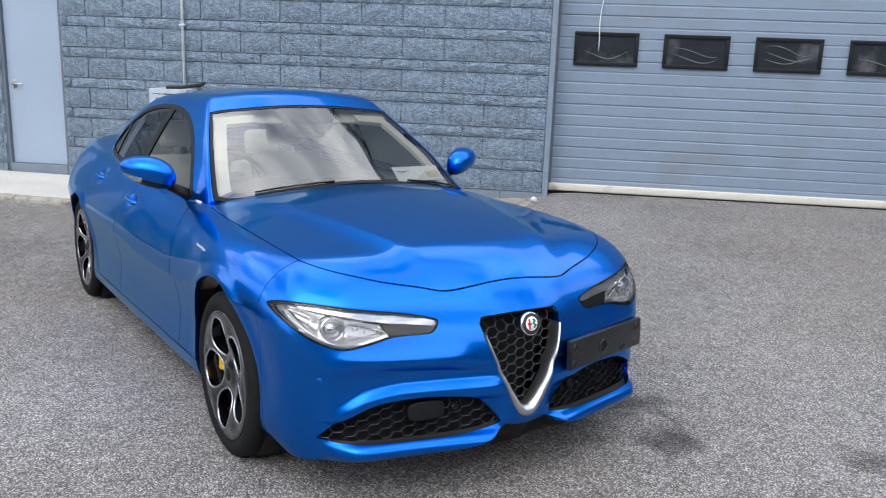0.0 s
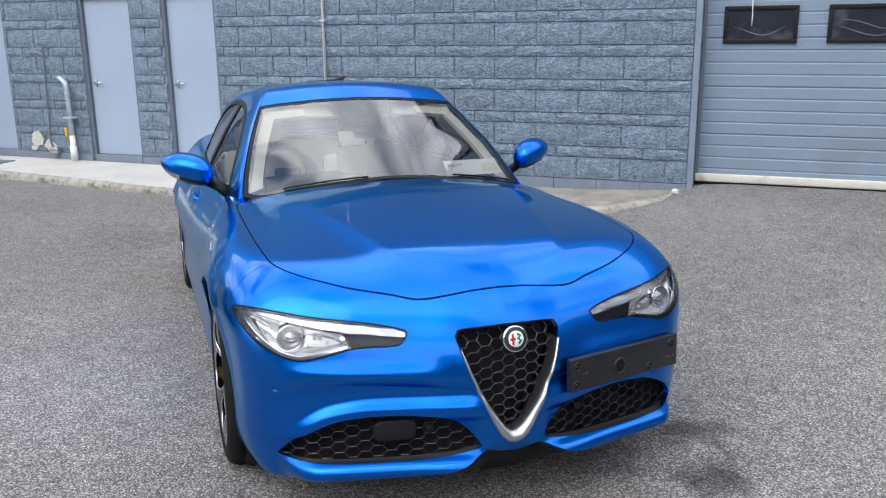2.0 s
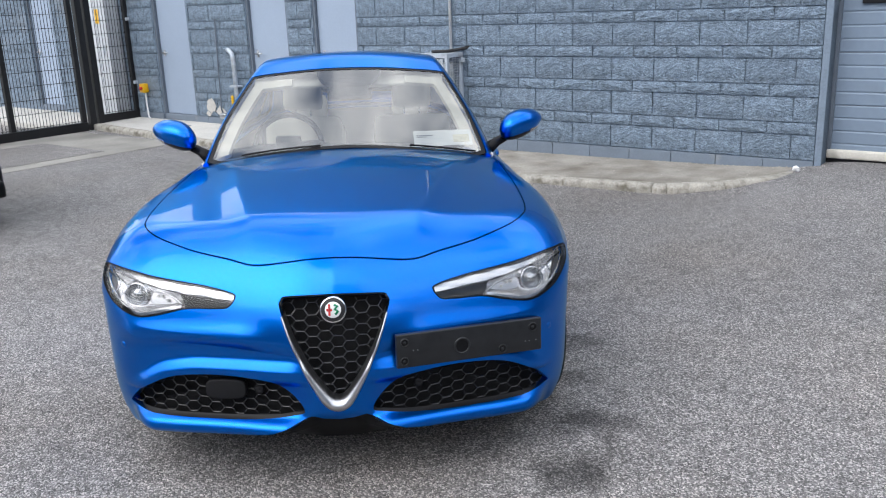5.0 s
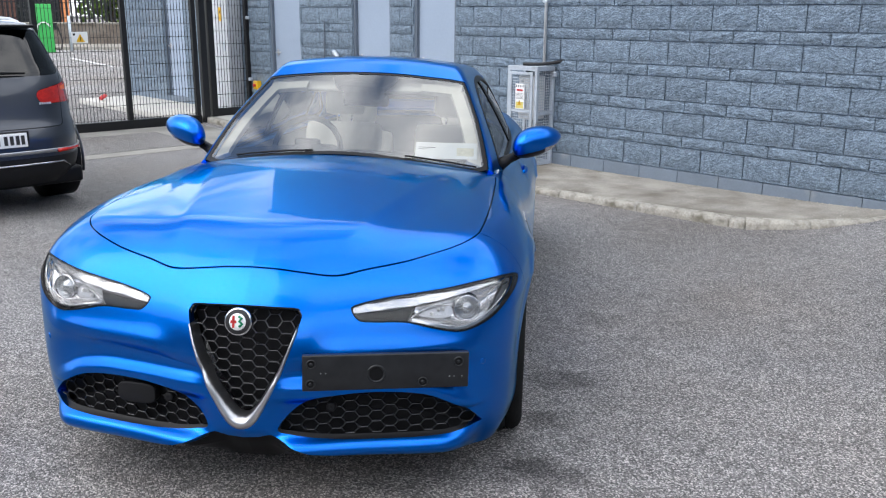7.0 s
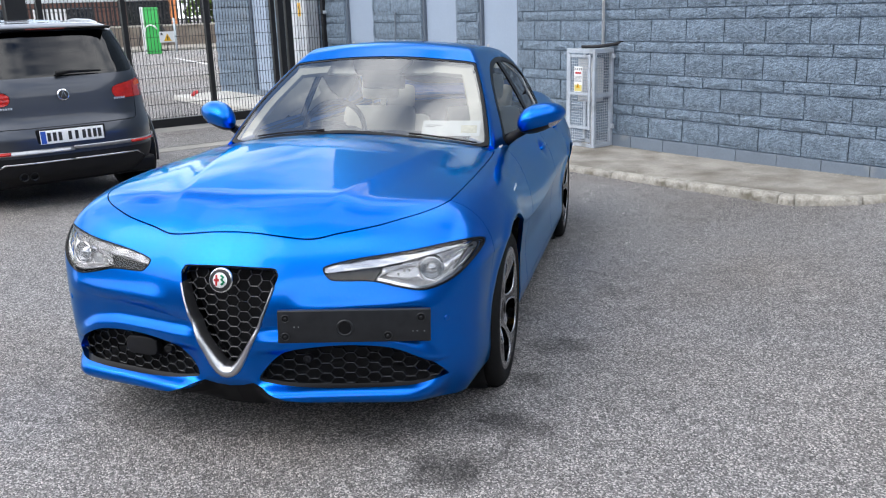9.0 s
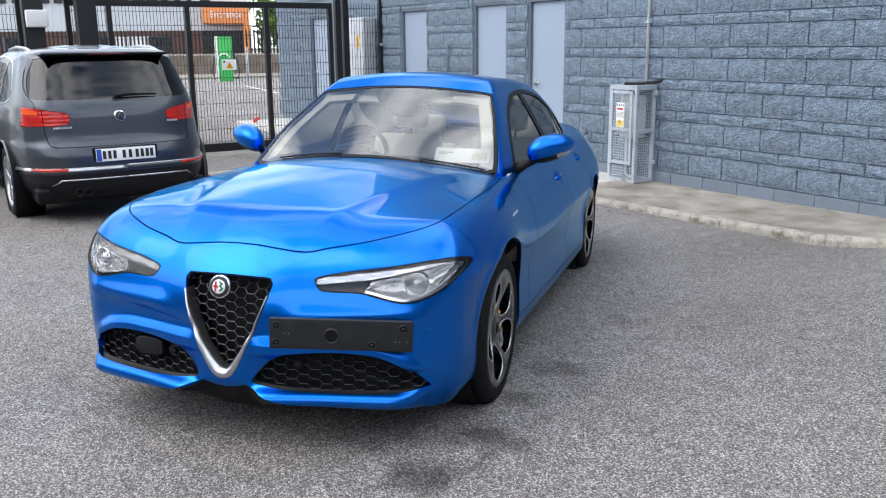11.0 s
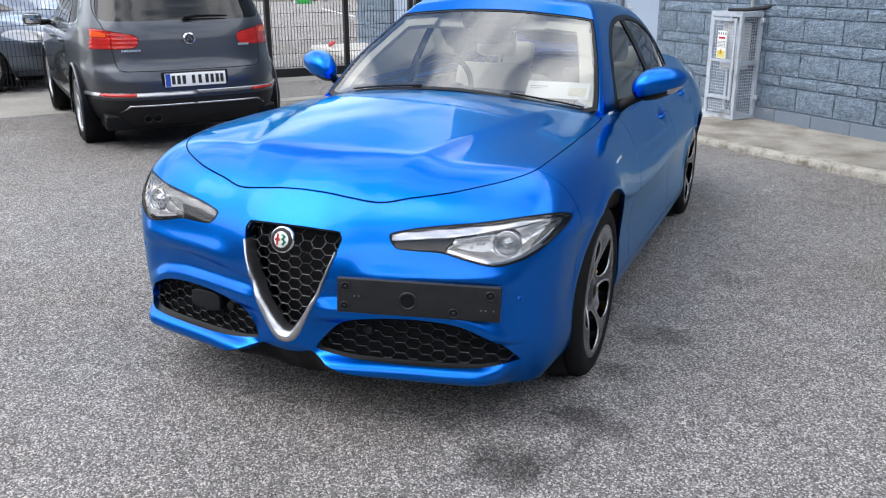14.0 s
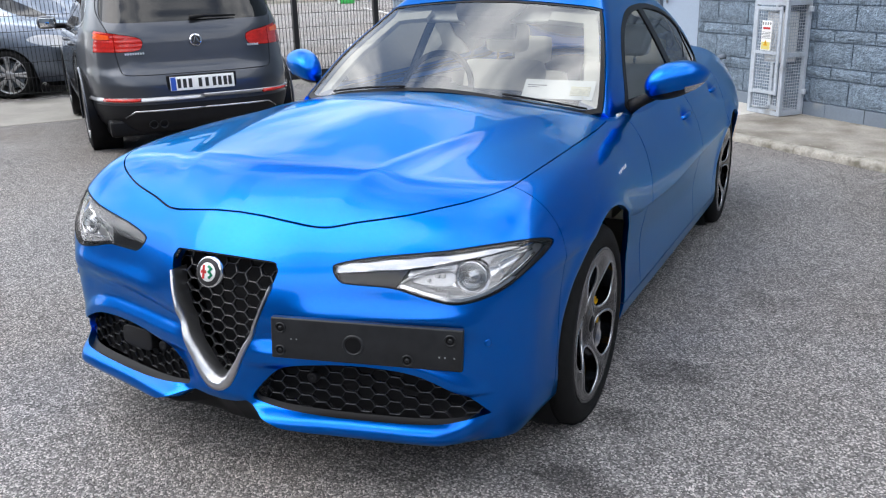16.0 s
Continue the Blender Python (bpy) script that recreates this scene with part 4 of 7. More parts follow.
def body_half():
    n = 420
    s = np.concatenate([np.linspace(0, 1.25, 150)[:-1], np.linspace(1.25, 3.4, 150)[:-1], np.linspace(3.4, OUT_LEN, n - 298)])
    cx, cy = OUT_X(s), OUT_Y(s)
    dx, dy = np.gradient(cx, s), np.gradient(cy, s)
    nx, ny = dy / np.hypot(dx, dy), -dx / np.hypot(dx, dy)
    nx[0], ny[0] = 0, -1
    nx[-1], ny[-1] = 0, 1
    spine = np.interp(s, [0, 0.9, 1.5], [0.5, 1.1, 1.3])
    spine = np.where(cy > 1.3, np.clip(cy, 1.3, 4.0), spine)
    re, ru = ROLL_IN(cy), ROLL_UP(cy)
    pw = 2 - 0.4 * smooth_step(0.95, 1.6, cy)
    front = 1 - smooth_step(0.2, 0.6, cy)
    rows = []
    tz = np.linspace(0, 1, 95)
    foot = 0.1 + 0.05 * smooth_step(0.6, 1.2, cy)
    top_z = CREST(cy) - CROWN(cy) * (cx / 0.7) ** 2 - ru
    for k in tz:
        z = foot + (top_z - foot) * k
        low = (1 - front) * SIDE_IN(z)
        tip, corner = 1 - smooth_step(0.06, 0.17, cx), smooth_step(0.62, 0.78, cx)
        zb = np.where(z > 0.3, z + (0.375 - INTAKE_TOP(cx)) * smooth_step(0.24, 0.34, z) * smooth_step(0.62, 0.5, z), z)   # the brow follows the intake
        ins = low + front * (tip * TIP_IN(z) + corner * CORNER_IN(z) + (1 - tip - corner) * NOSE_IN(zb))
        rows.append(np.stack([cx - nx * ins, cy - ny * ins, z], -1))
    el = np.hypot(cx, cy - spine)
    for q in np.concatenate([np.linspace(0, 1, 40)[1:] ** 1.6, np.linspace(1, 2, 70)[1:]]):
        e = np.where(q <= 1, q * re, re + (el - re) * (q - 1))
        f = np.minimum(e / np.maximum(el, 1e-6), 1)
        x, y = cx + (0 - cx) * f, cy + (spine - cy) * f
        z = CREST(y) - CROWN(y) * (x / 0.7) ** 2 - ru * (1 - np.clip(1 - np.clip(1 - e / re, 0, 1) ** pw, 0, 1) ** (1 / pw))
        rows.append(np.stack([x, y, z + bonnet_ridge(x, y) * np.clip((e - 0.08) / 0.15, 0, 1)], -1))
    P = np.stack(rows, 1)
    # the shelf under the lamps, flared lips round the wheels, and the hollows of the handles
    x, y, z = P[..., 0], P[..., 1], P[..., 2]
    y -= 0.015 * np.exp(-(((z - 0.505) / 0.036) ** 2)) * smooth_step(0.2, 0.33, x) * smooth_step(0.8, 0.66, x) * (y < 0.45)
    for ay, az in AXLES:
        r = np.hypot(y - ay, z - az)
        x += 0.012 * smooth_step(0.25, 0.5, z) * np.exp(-(((r - 0.37) / 0.035) ** 2)) * (x > 0.6) * (z < 0.75)
    for hy, hz in HANDLES:
        x -= 0.02 * np.exp(-(((y - hy + 0.02) / 0.055) ** 2) - ((z - hz) / 0.032) ** 2) * (x > 0.6)
    return Sheet.grid(P).seamed()


V_EDGE = closed_curve([(-0.181, 0.605), (-0.176, 0.632), (-0.155, 0.643), (0, 0.648), (0.155, 0.643), (0.176, 0.632), (0.181, 0.605), (0.132, 0.46), (0.08, 0.345), (0.04, 0.279), (0, 0.262), (-0.04, 0.279), (-0.08, 0.345), (-0.132, 0.46)])
INTAKE = closed_curve([(0.115, 0.262), (0.2, 0.35), (0.32, 0.372), (0.46, 0.375), (0.58, 0.36), (0.68, 0.31), (0.742, 0.25), (0.73, 0.236), (0.6, 0.228), (0.42, 0.226), (0.28, 0.23), (0.16, 0.242)])
LAMP = closed_curve([(0.328, 0.637), (0.352, 0.652), (0.45, 0.672), (0.6, 0.692), (0.72, 0.71), (0.8, 0.716), (0.838, 0.706), (0.847, 0.688), (0.83, 0.655), (0.78, 0.603), (0.72, 0.573), (0.66, 0.563), (0.58, 0.577), (0.5, 0.595), (0.4, 0.597), (0.355, 0.603)])
BONNET = closed_curve([(0, 0.112), (0.14, 0.115), (0.265, 0.131), (0.36, 0.168), (0.5, 0.225), (0.62, 0.305), (0.69, 0.4), (0.712, 0.52), (0.722, 0.8), (0.722, 1.1), (0.714, 1.37), (0.69, 1.408), (0.5, 1.385), (0.25, 1.35), (0, 1.342),
                       (-0.25, 1.35), (-0.5, 1.385), (-0.69, 1.408), (-0.714, 1.37), (-0.722, 1.1), (-0.722, 0.8), (-0.712, 0.52), (-0.69, 0.4), (-0.62, 0.305), (-0.5, 0.225), (-0.36, 0.168), (-0.265, 0.131), (-0.14, 0.115)])
in_v, in_intake, in_lamp, in_bonnet = within(V_EDGE), within(INTAKE), within(LAMP), within(BONNET)
GAP = 0.0024


def blue_saloon(place):
    car = thing("car", place, "bright metallic blue four-door saloon with an empty plate bracket", "car")
    half = body_half()
    whole = half.plus(half.mirrored()).smoothed()
    arch = [lambda p, ay=ay, az=az: np.hypot(p[:, 1] - ay, p[:, 2] - az) - 0.366 for ay, az in AXLES]

    def outside_arch(p):
        a = np.minimum(arch[0](p), arch[1](p))
        return np.where(np.abs(p[:, 0]) < 0.6, 1.0, a)
    cabin = closed_curve([(0, 1.4), (0.45, 1.46), (0.64, 1.62), (0.69, 1.9), (0.7, 2.6), (0.67, 3.2), (0.55, 3.7), (0.3, 3.9), (0, 3.92), (-0.3, 3.9), (-0.55, 3.7), (-0.67, 3.2), (-0.7, 2.6), (-0.69, 1.9), (-0.64, 1.62), (-0.45, 1.46)])
    in_cabin = within(cabin)
    body = whole.keep(outside_arch).keep(lambda p: np.where(p[:, 2] > 0.8, -in_cabin(p[:, 0], p[:, 1]), 1))
    part("inner_shell", body.shifted(-0.022).keep(lambda p: np.where(p[:, 1] < 0.5, -in_v(p[:, 0], p[:, 2]) + 0.0, 1)).keep(lambda p: np.where(p[:, 1] < 0.5, -in_intake(np.abs(p[:, 0]), p[:, 2]), 1))
         .keep(lambda p: np.where(p[:, 1] < 0.62, -in_lamp(np.abs(p[:, 0]), p[:, 2]), 1)).mesh("inner_shell"), M["trim"], car)
    # bonnet
    top = lambda p: np.where(p[:, 2] > 0.66, in_bonnet(p[:, 0], p[:, 1]), -1)
    part("bonnet", body.keep(lambda p: top(p) - GAP).mesh("bonnet", 0.018), M["blue"], car)
    rest = body.keep(lambda p: -top(p) - GAP)
    # lamps, grille and intakes leave their openings in the front
    nose = rest.keep(lambda p: 0.44 - GAP / 2 - p[:, 1])
    wing = rest.keep(lambda p: p[:, 1] - 0.44 - GAP / 2)
    lens_of = rest.keep(lambda p: np.where(p[:, 1] < 0.62, in_lamp(np.abs(p[:, 0]), p[:, 2]), -1) - 0.002)
    no_lamp = lambda p: np.where(p[:, 1] < 0.62, -in_lamp(np.abs(p[:, 0]), p[:, 2]), 1)
    bumper = nose.keep(no_lamp).keep(lambda p: -in_v(p[:, 0], p[:, 2])).keep(lambda p: -in_intake(np.abs(p[:, 0]), p[:, 2]))
    lip_cut = lambda p: p[:, 2] - np.interp(np.abs(p[:, 0]), [0, 0.05, 0.09, 0.14, 0.22, 0.3, 0.55, 0.6, 0.7, 0.8, 0.95], [0.222, 0.226, 0.24, 0.225, 0.195, 0.183, 0.172, 0.17, 0.155, 0.132, 0.13])
    part("front_bumper", bumper.keep(lip_cut).without_scraps().mesh("front_bumper", 0.03), M["blue"], car)
    part("splitter", bumper.keep(lambda p: -lip_cut(p)).shifted(-0.03).mesh("splitter", 0.02), M["blackplastic"], car, "black plastic splitter under the bumper")
    wing = wing.keep(no_lamp)
    sill = lambda p: p[:, 2] - 0.262
    for side in (1, -1):
        mine = wing.keep(lambda p: p[:, 0] * side)
        up = mine.keep(lambda p: np.where(p[:, 1] > 0.9, sill(p) - GAP, 1))
        front_edge = lambda p: 1.43 + 0.17 * smooth_step(0.45, 0.93, p[:, 2]) - p[:, 1]
        part("front_wing", up.keep(lambda p: front_edge(p) - GAP).mesh("front_wing", 0.02), M["blue"], car)
        middle = lambda p: 2.56 + 0.03 * smooth_step(0.4, 0.9, p[:, 2]) - p[:, 1]
        d = up.keep(lambda p: -front_edge(p) - GAP)
        part("front_door", d.keep(lambda p: middle(p) - GAP).mesh("front_door", 0.02), M["blue"], car)
        rear_edge = lambda p: np.minimum(3.42 - 0.28 * smooth_step(0.62, 0.26, p[:, 2]) - p[:, 1] + 0.15 * smooth_step(0.7, 1.0, p[:, 2]), 5)
        d = d.keep(lambda p: -middle(p) - GAP)
        part("rear_door", d.keep(lambda p: rear_edge(p) - GAP).mesh("rear_door", 0.02), M["blue"], car)
        part("rear_quarter", d.keep(lambda p: -rear_edge(p) - GAP).mesh("rear_quarter", 0.02), M["blue"], car)
        part("side_sill", mine.keep(lambda p: np.where(p[:, 1] > 0.9, -sill(p) - GAP, -1)).mesh("side_sill", 0.03), M["blue"], car)
    flank = half.v[half.v[:, 0] > 0.6]
    skin = lambda y, z: float(flank[np.argmin((flank[:, 1] - y) ** 2 + (flank[:, 2] - z) ** 2), 0])
    saloon_glasshouse(car)
    saloon_face(car, lens_of, body)
    for side in (1, -1):
        for (ay, az), wide, face in zip(AXLES, (0.225, 0.245), (0.878, 0.88)):
            alloy_wheel(car, side, ay, az, wide, face, 0.03 if ay < 2 else 0.0)
        door_mirror(car, side)
        for y, z in HANDLES:
            door_handle(car, side, y, z, skin)
        for k in range(7):
            part("script_bar", box(-0.001, -0.0028, -0.0045, 0.001, 0.0028, 0.0045, m=pose((skin(1.055 + 0.021 * k, 0.768) + 0.0005) * side, 1.055 + 0.021 * k, 0.768 + 0.0008 * k, 0, -20 * side)), M["white"], car, smooth=False)
    saloon_cabin(car)
    return car


GLASS_Z = lambda x, y: 0.975 + 0.55 * (y - 1.33) - (0.21 + 0.11 * smooth_step(1.75, 1.4, y)) * x * x
BELT_X = spline([1.3, 1.5, 1.8, 2.4, 3.0, 3.5, 3.9, 4.15], [0.7, 0.722, 0.748, 0.756, 0.742, 0.69, 0.6, 0.5])
BELT_Z = spline([1.3, 1.5, 1.8, 2.5, 3.2, 3.7, 4.1], [0.84, 0.858, 0.872, 0.905, 0.94, 0.97, 0.99])


def soft_min(a, b, k):
    h = np.clip(0.5 + 0.5 * (b - a) / k, 0, 1)
    return b + (a - b) * h - k * h * (1 - h)


def saloon_glasshouse(car):
    ys = np.concatenate([np.linspace(1.3, 2.3, 150)[:-1], np.linspace(2.3, 4.15, 150)])
    q = 1 - (1 - np.linspace(0, 1, 120)) ** 1.8
    Y, Q = np.meshgrid(ys, q, indexing="ij")
    bx = BELT_X(Y)
    X = bx * Q
    e = bx - X
    side = BELT_Z(Y) + 2.15 * e - 1.55 * e * e
    roof = 1.414 - 0.05 * (X / 0.55) ** 2 - 0.06 * ((Y - 2.45) / 0.9) ** 2
    back = 1.385 - 0.36 * (Y - 3.05) - 0.1 * X * X
    Z = soft_min(soft_min(soft_min(roof, GLASS_Z(X, Y), 0.03), back, 0.06), side, 0.035)
    Z = np.where(Q >= 1, np.minimum(Z, BELT_Z(Y)), Z)
    h = Sheet.grid(np.stack([X, Y, Z], -1), flip=True).seamed()
    h = h.plus(h.mirrored()).smoothed()
    screen = within(closed_curve([(0, 1.338), (0.3, 1.35), (0.55, 1.4), (0.655, 1.46), (0.668, 1.51), (0.6, 1.75), (0.52, 1.98), (0.49, 2.005), (0.3, 1.985), (0, 1.975), (-0.3, 1.985), (-0.49, 2.005), (-0.52, 1.98), (-0.6, 1.75), (-0.668, 1.51), (-0.655, 1.46), (-0.55, 1.4), (-0.3, 1.35)]))
    light = within(closed_curve([(1.71, 0.91), (1.73, 0.95), (1.9, 1.09), (2.1, 1.205), (2.35, 1.28), (2.7, 1.3), (3.05, 1.265), (3.35, 1.17), (3.56, 1.06), (3.6, 1.015), (3.52, 0.985), (3.1, 0.962), (2.5, 0.935), (2.0, 0.914)]))
    rear = within(closed_curve([(0, 3.2), (0.42, 3.2), (0.5, 3.26), (0.5, 3.9), (0.42, 3.96), (0, 3.98), (-0.42, 3.96), (-0.5, 3.9), (-0.5, 3.26), (-0.42, 3.2)]))
    on_side = lambda p: np.abs(p[:, 0]) > 0.44
    f_light = lambda p: np.where(on_side(p), light(p[:, 1], p[:, 2]), -1)
    f_screen = lambda p: screen(p[:, 0], p[:, 1])
    f_rear = lambda p: np.where(np.abs(p[:, 0]) < 0.56, rear(p[:, 0], p[:, 1]), -1)
    shell = h.keep(lambda p: -f_light(p) - 0.014).keep(lambda p: -f_screen(p) - 0.004).keep(lambda p: -f_rear(p)).keep(GLASS_EDGE)
    part("roof", shell.mesh("roof", 0.018), M["blue"], car)
    ring = h.keep(lambda p: f_screen(p)).keep(lambda p: np.interp(p[:, 1], [1.3, 1.42, 1.55, 1.95, 2.05], [0.02, 0.02, 0.019, 0.013, 0.008]) - f_screen(p))
    part("screen_border", ring.shifted(-0.002).mesh("screen_border", 0.01), M["trim"], car, "black printed windscreen border")
    pod = within(closed_curve([(0, 1.86), (0.1, 1.865), (0.14, 1.9), (0.17, 1.99), (0.1, 2.0), (0, 2.0), (-0.1, 2.0), (-0.17, 1.99), (-0.14, 1.9), (-0.1, 1.865)]))
    part("sensor_shade", h.keep(lambda p: pod(p[:, 0], p[:, 1])).shifted(-0.008).mesh("sensor_shade", 0.03), M["trim"], car, "dark sensor cover behind the screen")
    xs, q = np.linspace(-0.645, 0.645, 61), np.linspace(0, 1, 8)
    Xc, Q2 = np.meshgrid(xs, q, indexing="ij")
    y0, y1 = 1.33 + 0.15 * Xc**2, 1.35 + 0.25 * Xc**2
    Yc = y0 + (y1 - y0) * Q2
    Zc = (CREST(y0) - CROWN(y0) * (Xc / 0.7) ** 2 - 0.016) * (1 - Q2) + (GLASS_Z(Xc, y1) - 0.008) * Q2 - 0.012 * np.sin(np.pi * Q2)
    part("cowl", Sheet.grid(np.stack([Xc, Yc, Zc], -1)).mesh("cowl"), M["trim"], car, "black plastic cowl under the windscreen")
    lining = h.keep(lambda p: f_screen(p) - 0.019).keep(lambda p: 0.08 - f_screen(p)).keep(lambda p: p[:, 1] - 1.5).keep(lambda p: np.abs(p[:, 0]) - 0.3)
    part("pillar_lining", lining.shifted(-0.028).mesh("pillar_lining", 0.02), M["cream_leather"], car)
    part("windscreen", h.keep(lambda p: f_screen(p) - 0.004).shifted(-0.004).mesh("windscreen"), M["glass"], car).visible_shadow = False
    part("rear_window", h.keep(f_rear).shifted(-0.004).mesh("rear_window"), M["darkglass"], car).visible_shadow = False
    for side in (1, -1):
        mine = h.keep(lambda p: p[:, 0] * side)
        part("window_trim", mine.keep(lambda p: f_light(p) + 0.0135).keep(lambda p: 0.01 - f_light(p)).shifted(0.002).mesh("window_trim", 0.012), M["trim"], car, "gloss black window surround")
        post = lambda p: 0.045 - np.abs(p[:, 1] - 2.62 + 0.16 * (p[:, 2] - 0.95))
        part("door_post", mine.keep(f_light).keep(post).shifted(0.001).mesh("door_post", 0.01), M["trim"], car)
        slat = lambda p: 0.012 - np.abs(p[:, 1] - 3.36 + 0.25 * (p[:, 2] - 0.95))
        part("quarter_post", mine.keep(f_light).keep(slat).shifted(0.001).mesh("quarter_post", 0.01), M["gloss_black"], car)
        part("side_window", mine.keep(f_light).keep(lambda p: 2.62 - 0.16 * (p[:, 2] - 0.95) - p[:, 1] - 0.045).shifted(-0.004).mesh("side_window"), M["glass"], car).visible_shadow = False
        part("side_window", mine.keep(f_light).keep(lambda p: p[:, 1] - 2.62 + 0.16 * (p[:, 2] - 0.95) - 0.045).shifted(-0.004).mesh("side_window"), M["darkglass"], car).visible_shadow = False


def GLASS_EDGE(p):
    """Behind the lower edge of the windscreen."""
    return p[:, 1] - (1.345 + 0.28 * p[:, 0] ** 2)


def front_y(x, z):
    """How far back the face of the bumper lies."""
    s = np.linspace(0, 1.6, 400)
    y = np.interp(np.abs(x), OUT_X(s), OUT_Y(s))
    return y + NOSE_IN(z)


def honeycomb(inside, r, depth, back, xr, zr, y_of):
    """Hexagonal cells of a grille, within an opening."""
    bm = bmesh.new()
    col = 0
    x = xr[0]
    while x < xr[1]:
        z = zr[0] + (0.866 * r if col % 2 else 0)
        while z < zr[1]:
            if inside(np.array([x]), np.array([z]))[0] > -0.35 * r:
                outer, inner = [], []
                for k in range(6):
                    a = k * math.pi / 3
                    for ring, rr in ((outer, r * 1.02), (inner, r * 0.935)):
                        px, pz = x + rr * math.cos(a) * 1.28, z + rr * math.sin(a)
                        ring.append((px, pz))
                def at(p, d):
                    return bm.verts.new((p[0], y_of(p[0], p[1]) + back + d, p[1]))
                fo, fi, bi = [at(p, 0) for p in outer], [at(p, 0.001) for p in inner], [at(p, depth) for p in inner]
                for k in range(6):
                    j = (k + 1) % 6
                    bm.faces.new((fo[k], fo[j], fi[j], fi[k]))
                    bm.faces.new((fi[k], fi[j], bi[j], bi[k]))
            z += 1.732 * r
        x += 1.5 * r * 1.28
        col += 1
    return bm


def saloon_face(car, lens_of, body):
    face = lambda x, z: float(front_y(np.array([abs(x)]), np.array([z]))[0])
    skin = body.v[(body.v[:, 1] < 0.5) & (body.v[:, 0] > -0.02) & (body.v[:, 2] > 0.2)]

    def surf(x, z):
        """The depth of the painted skin at a place of the front."""
        d = (skin[:, 0] - abs(x)) ** 2 + (skin[:, 2] - z) ** 2
        k = np.argsort(d)[:4]
        return float(np.average(skin[k, 1], weights=1 / (d[k] + 1e-7)))
    flat = lambda x, z: -0.012 + 0.35 * abs(x) ** 2 + 0.05 * max(0, z - 0.3) + 0.6 * max(0, z - 0.58)
    part("grille_mesh", honeycomb(in_v, 0.0215, 0.012, 0.03, (-0.2, 0.2), (0.24, 0.66), flat), M["mesh_black"], car, "black honeycomb grille", smooth=False)
    bm = extrude([(x * 1.04, (z - 0.45) * 1.04 + 0.45) for x, z in V_EDGE], 0.01, 0.095)
    part("grille_back", bm, M["dark_cabin"], car, smooth=False)
    # bright V round the lower sides of the grille
    n = len(V_EDGE)
    tangent = np.roll(V_EDGE, -1, 0) - np.roll(V_EDGE, 1, 0)
    inward = np.stack([tangent[:, 1], -tangent[:, 0]], 1)
    inward /= np.linalg.norm(inward, axis=1, keepdims=True)
    if in_v(*(V_EDGE[:1] + inward[:1] * 0.01).T)[0] < 0:
        inward = -inward
    first = 6 * 10 + 2
    rings, bm = [], bmesh.new()
    for k in range(first, first + 8 * 10 - 3):
        (x, z), (ix, iz) = V_EDGE[k % n], inward[k % n]
        wide = 0.007 + 0.03 * float(np.clip((0.6 - z) / 0.34, 0, 1)) ** 2.2
        y = surf(x, z) - 0.008
        rings.append([bm.verts.new(c) for c in ((x - ix * 0.004, y + 0.025, z - iz * 0.004), (x - ix * 0.002, y, z - iz * 0.002), (x + ix * 0.3 * wide, y - 0.006, z + iz * 0.3 * wide), (x + ix * 0.7 * wide, y + 0.002, z + iz * 0.7 * wide), (x + ix * wide, y + 0.02, z + iz * wide), (x + ix * wide, y + 0.06, z + iz * wide))])
    for a, b in zip(rings, rings[1:]):
        for k in range(5):
            bm.faces.new((a[k], a[k + 1], b[k + 1], b[k]))
    bmesh.ops.recalc_face_normals(bm, faces=bm.faces[:])
    part("grille_surround", bm, M["satin"], car, "satin silver V-shaped grille surround")
    rim = sorted([p for p in V_EDGE if p[1] > 0.61], key=lambda p: p[0])
    frame = tube([(x * 0.985, surf(x, z) + 0.009, z - 0.003) for x, z in rim], 0.006, 6)
    part("grille_top_trim", frame, M["gloss_black"], car)
    emblem(car)
    # lower intakes
    for side in (1, -1):
        ins = lambda x, z, s=side: in_intake(x * s, z)
        near = lambda x, z: face(abs(x), 0.4) + 0.02
        lo, hi = (0.08, 0.76) if side > 0 else (-0.76, -0.08)
        part("intake_mesh", honeycomb(ins, 0.0215, 0.012, 0.025, (lo, hi), (0.2, 0.39), near), M["mesh_black"], car, "black honeycomb air intake", smooth=False)
        bm = bmesh.new()
        pts = [(x * side, near(x, z) + 0.06, z) for x, z in INTAKE]
        c = bm.verts.new((0.42 * side, near(0.42, 0.3) + 0.065, 0.3))
        ring = [bm.verts.new(((p[0] - 0.42 * side) * 1.02 + 0.42 * side, p[1], (p[2] - 0.3) * 1.55 + 0.3)) for p in pts]
        for k in range(len(ring)):
            bm.faces.new((ring[k], ring[(k + 1) % len(ring)], c))
        part("intake_back", bm, M["dark_cabin"], car, smooth=False)
        # a bright lip runs under each intake
        # headlamp
        lens = lens_of.keep(lambda p: p[:, 0] * side)
        headlamp(car, lens, side)
    radar = extrude([(0.07 * math.copysign(abs(math.cos(a)) ** 0.45, math.cos(a)), 0.035 * math.copysign(abs(math.sin(a)) ** 0.6, math.sin(a))) for a in np.linspace(0, math.tau, 28)[:-1]], 0.03, 0, 0.004)
    part("radar_cover", radar, M["blackplastic"], car, "matt black radar sensor cover", place=pose(-0.385, face(0.385, 0.4) + 0.012, 0.318, 0, 0, -9))
    for x in (0.27, -0.27):
        part("parking_sensor", lathe([(0, 0.001), (-0.004, 0.012), (0, 0.016), (0.02, 0.016)], 20), M["blackplastic"], car, place=pose(x, face(0.27, 0.4) + 0.035, 0.315, 0, 0, 90))
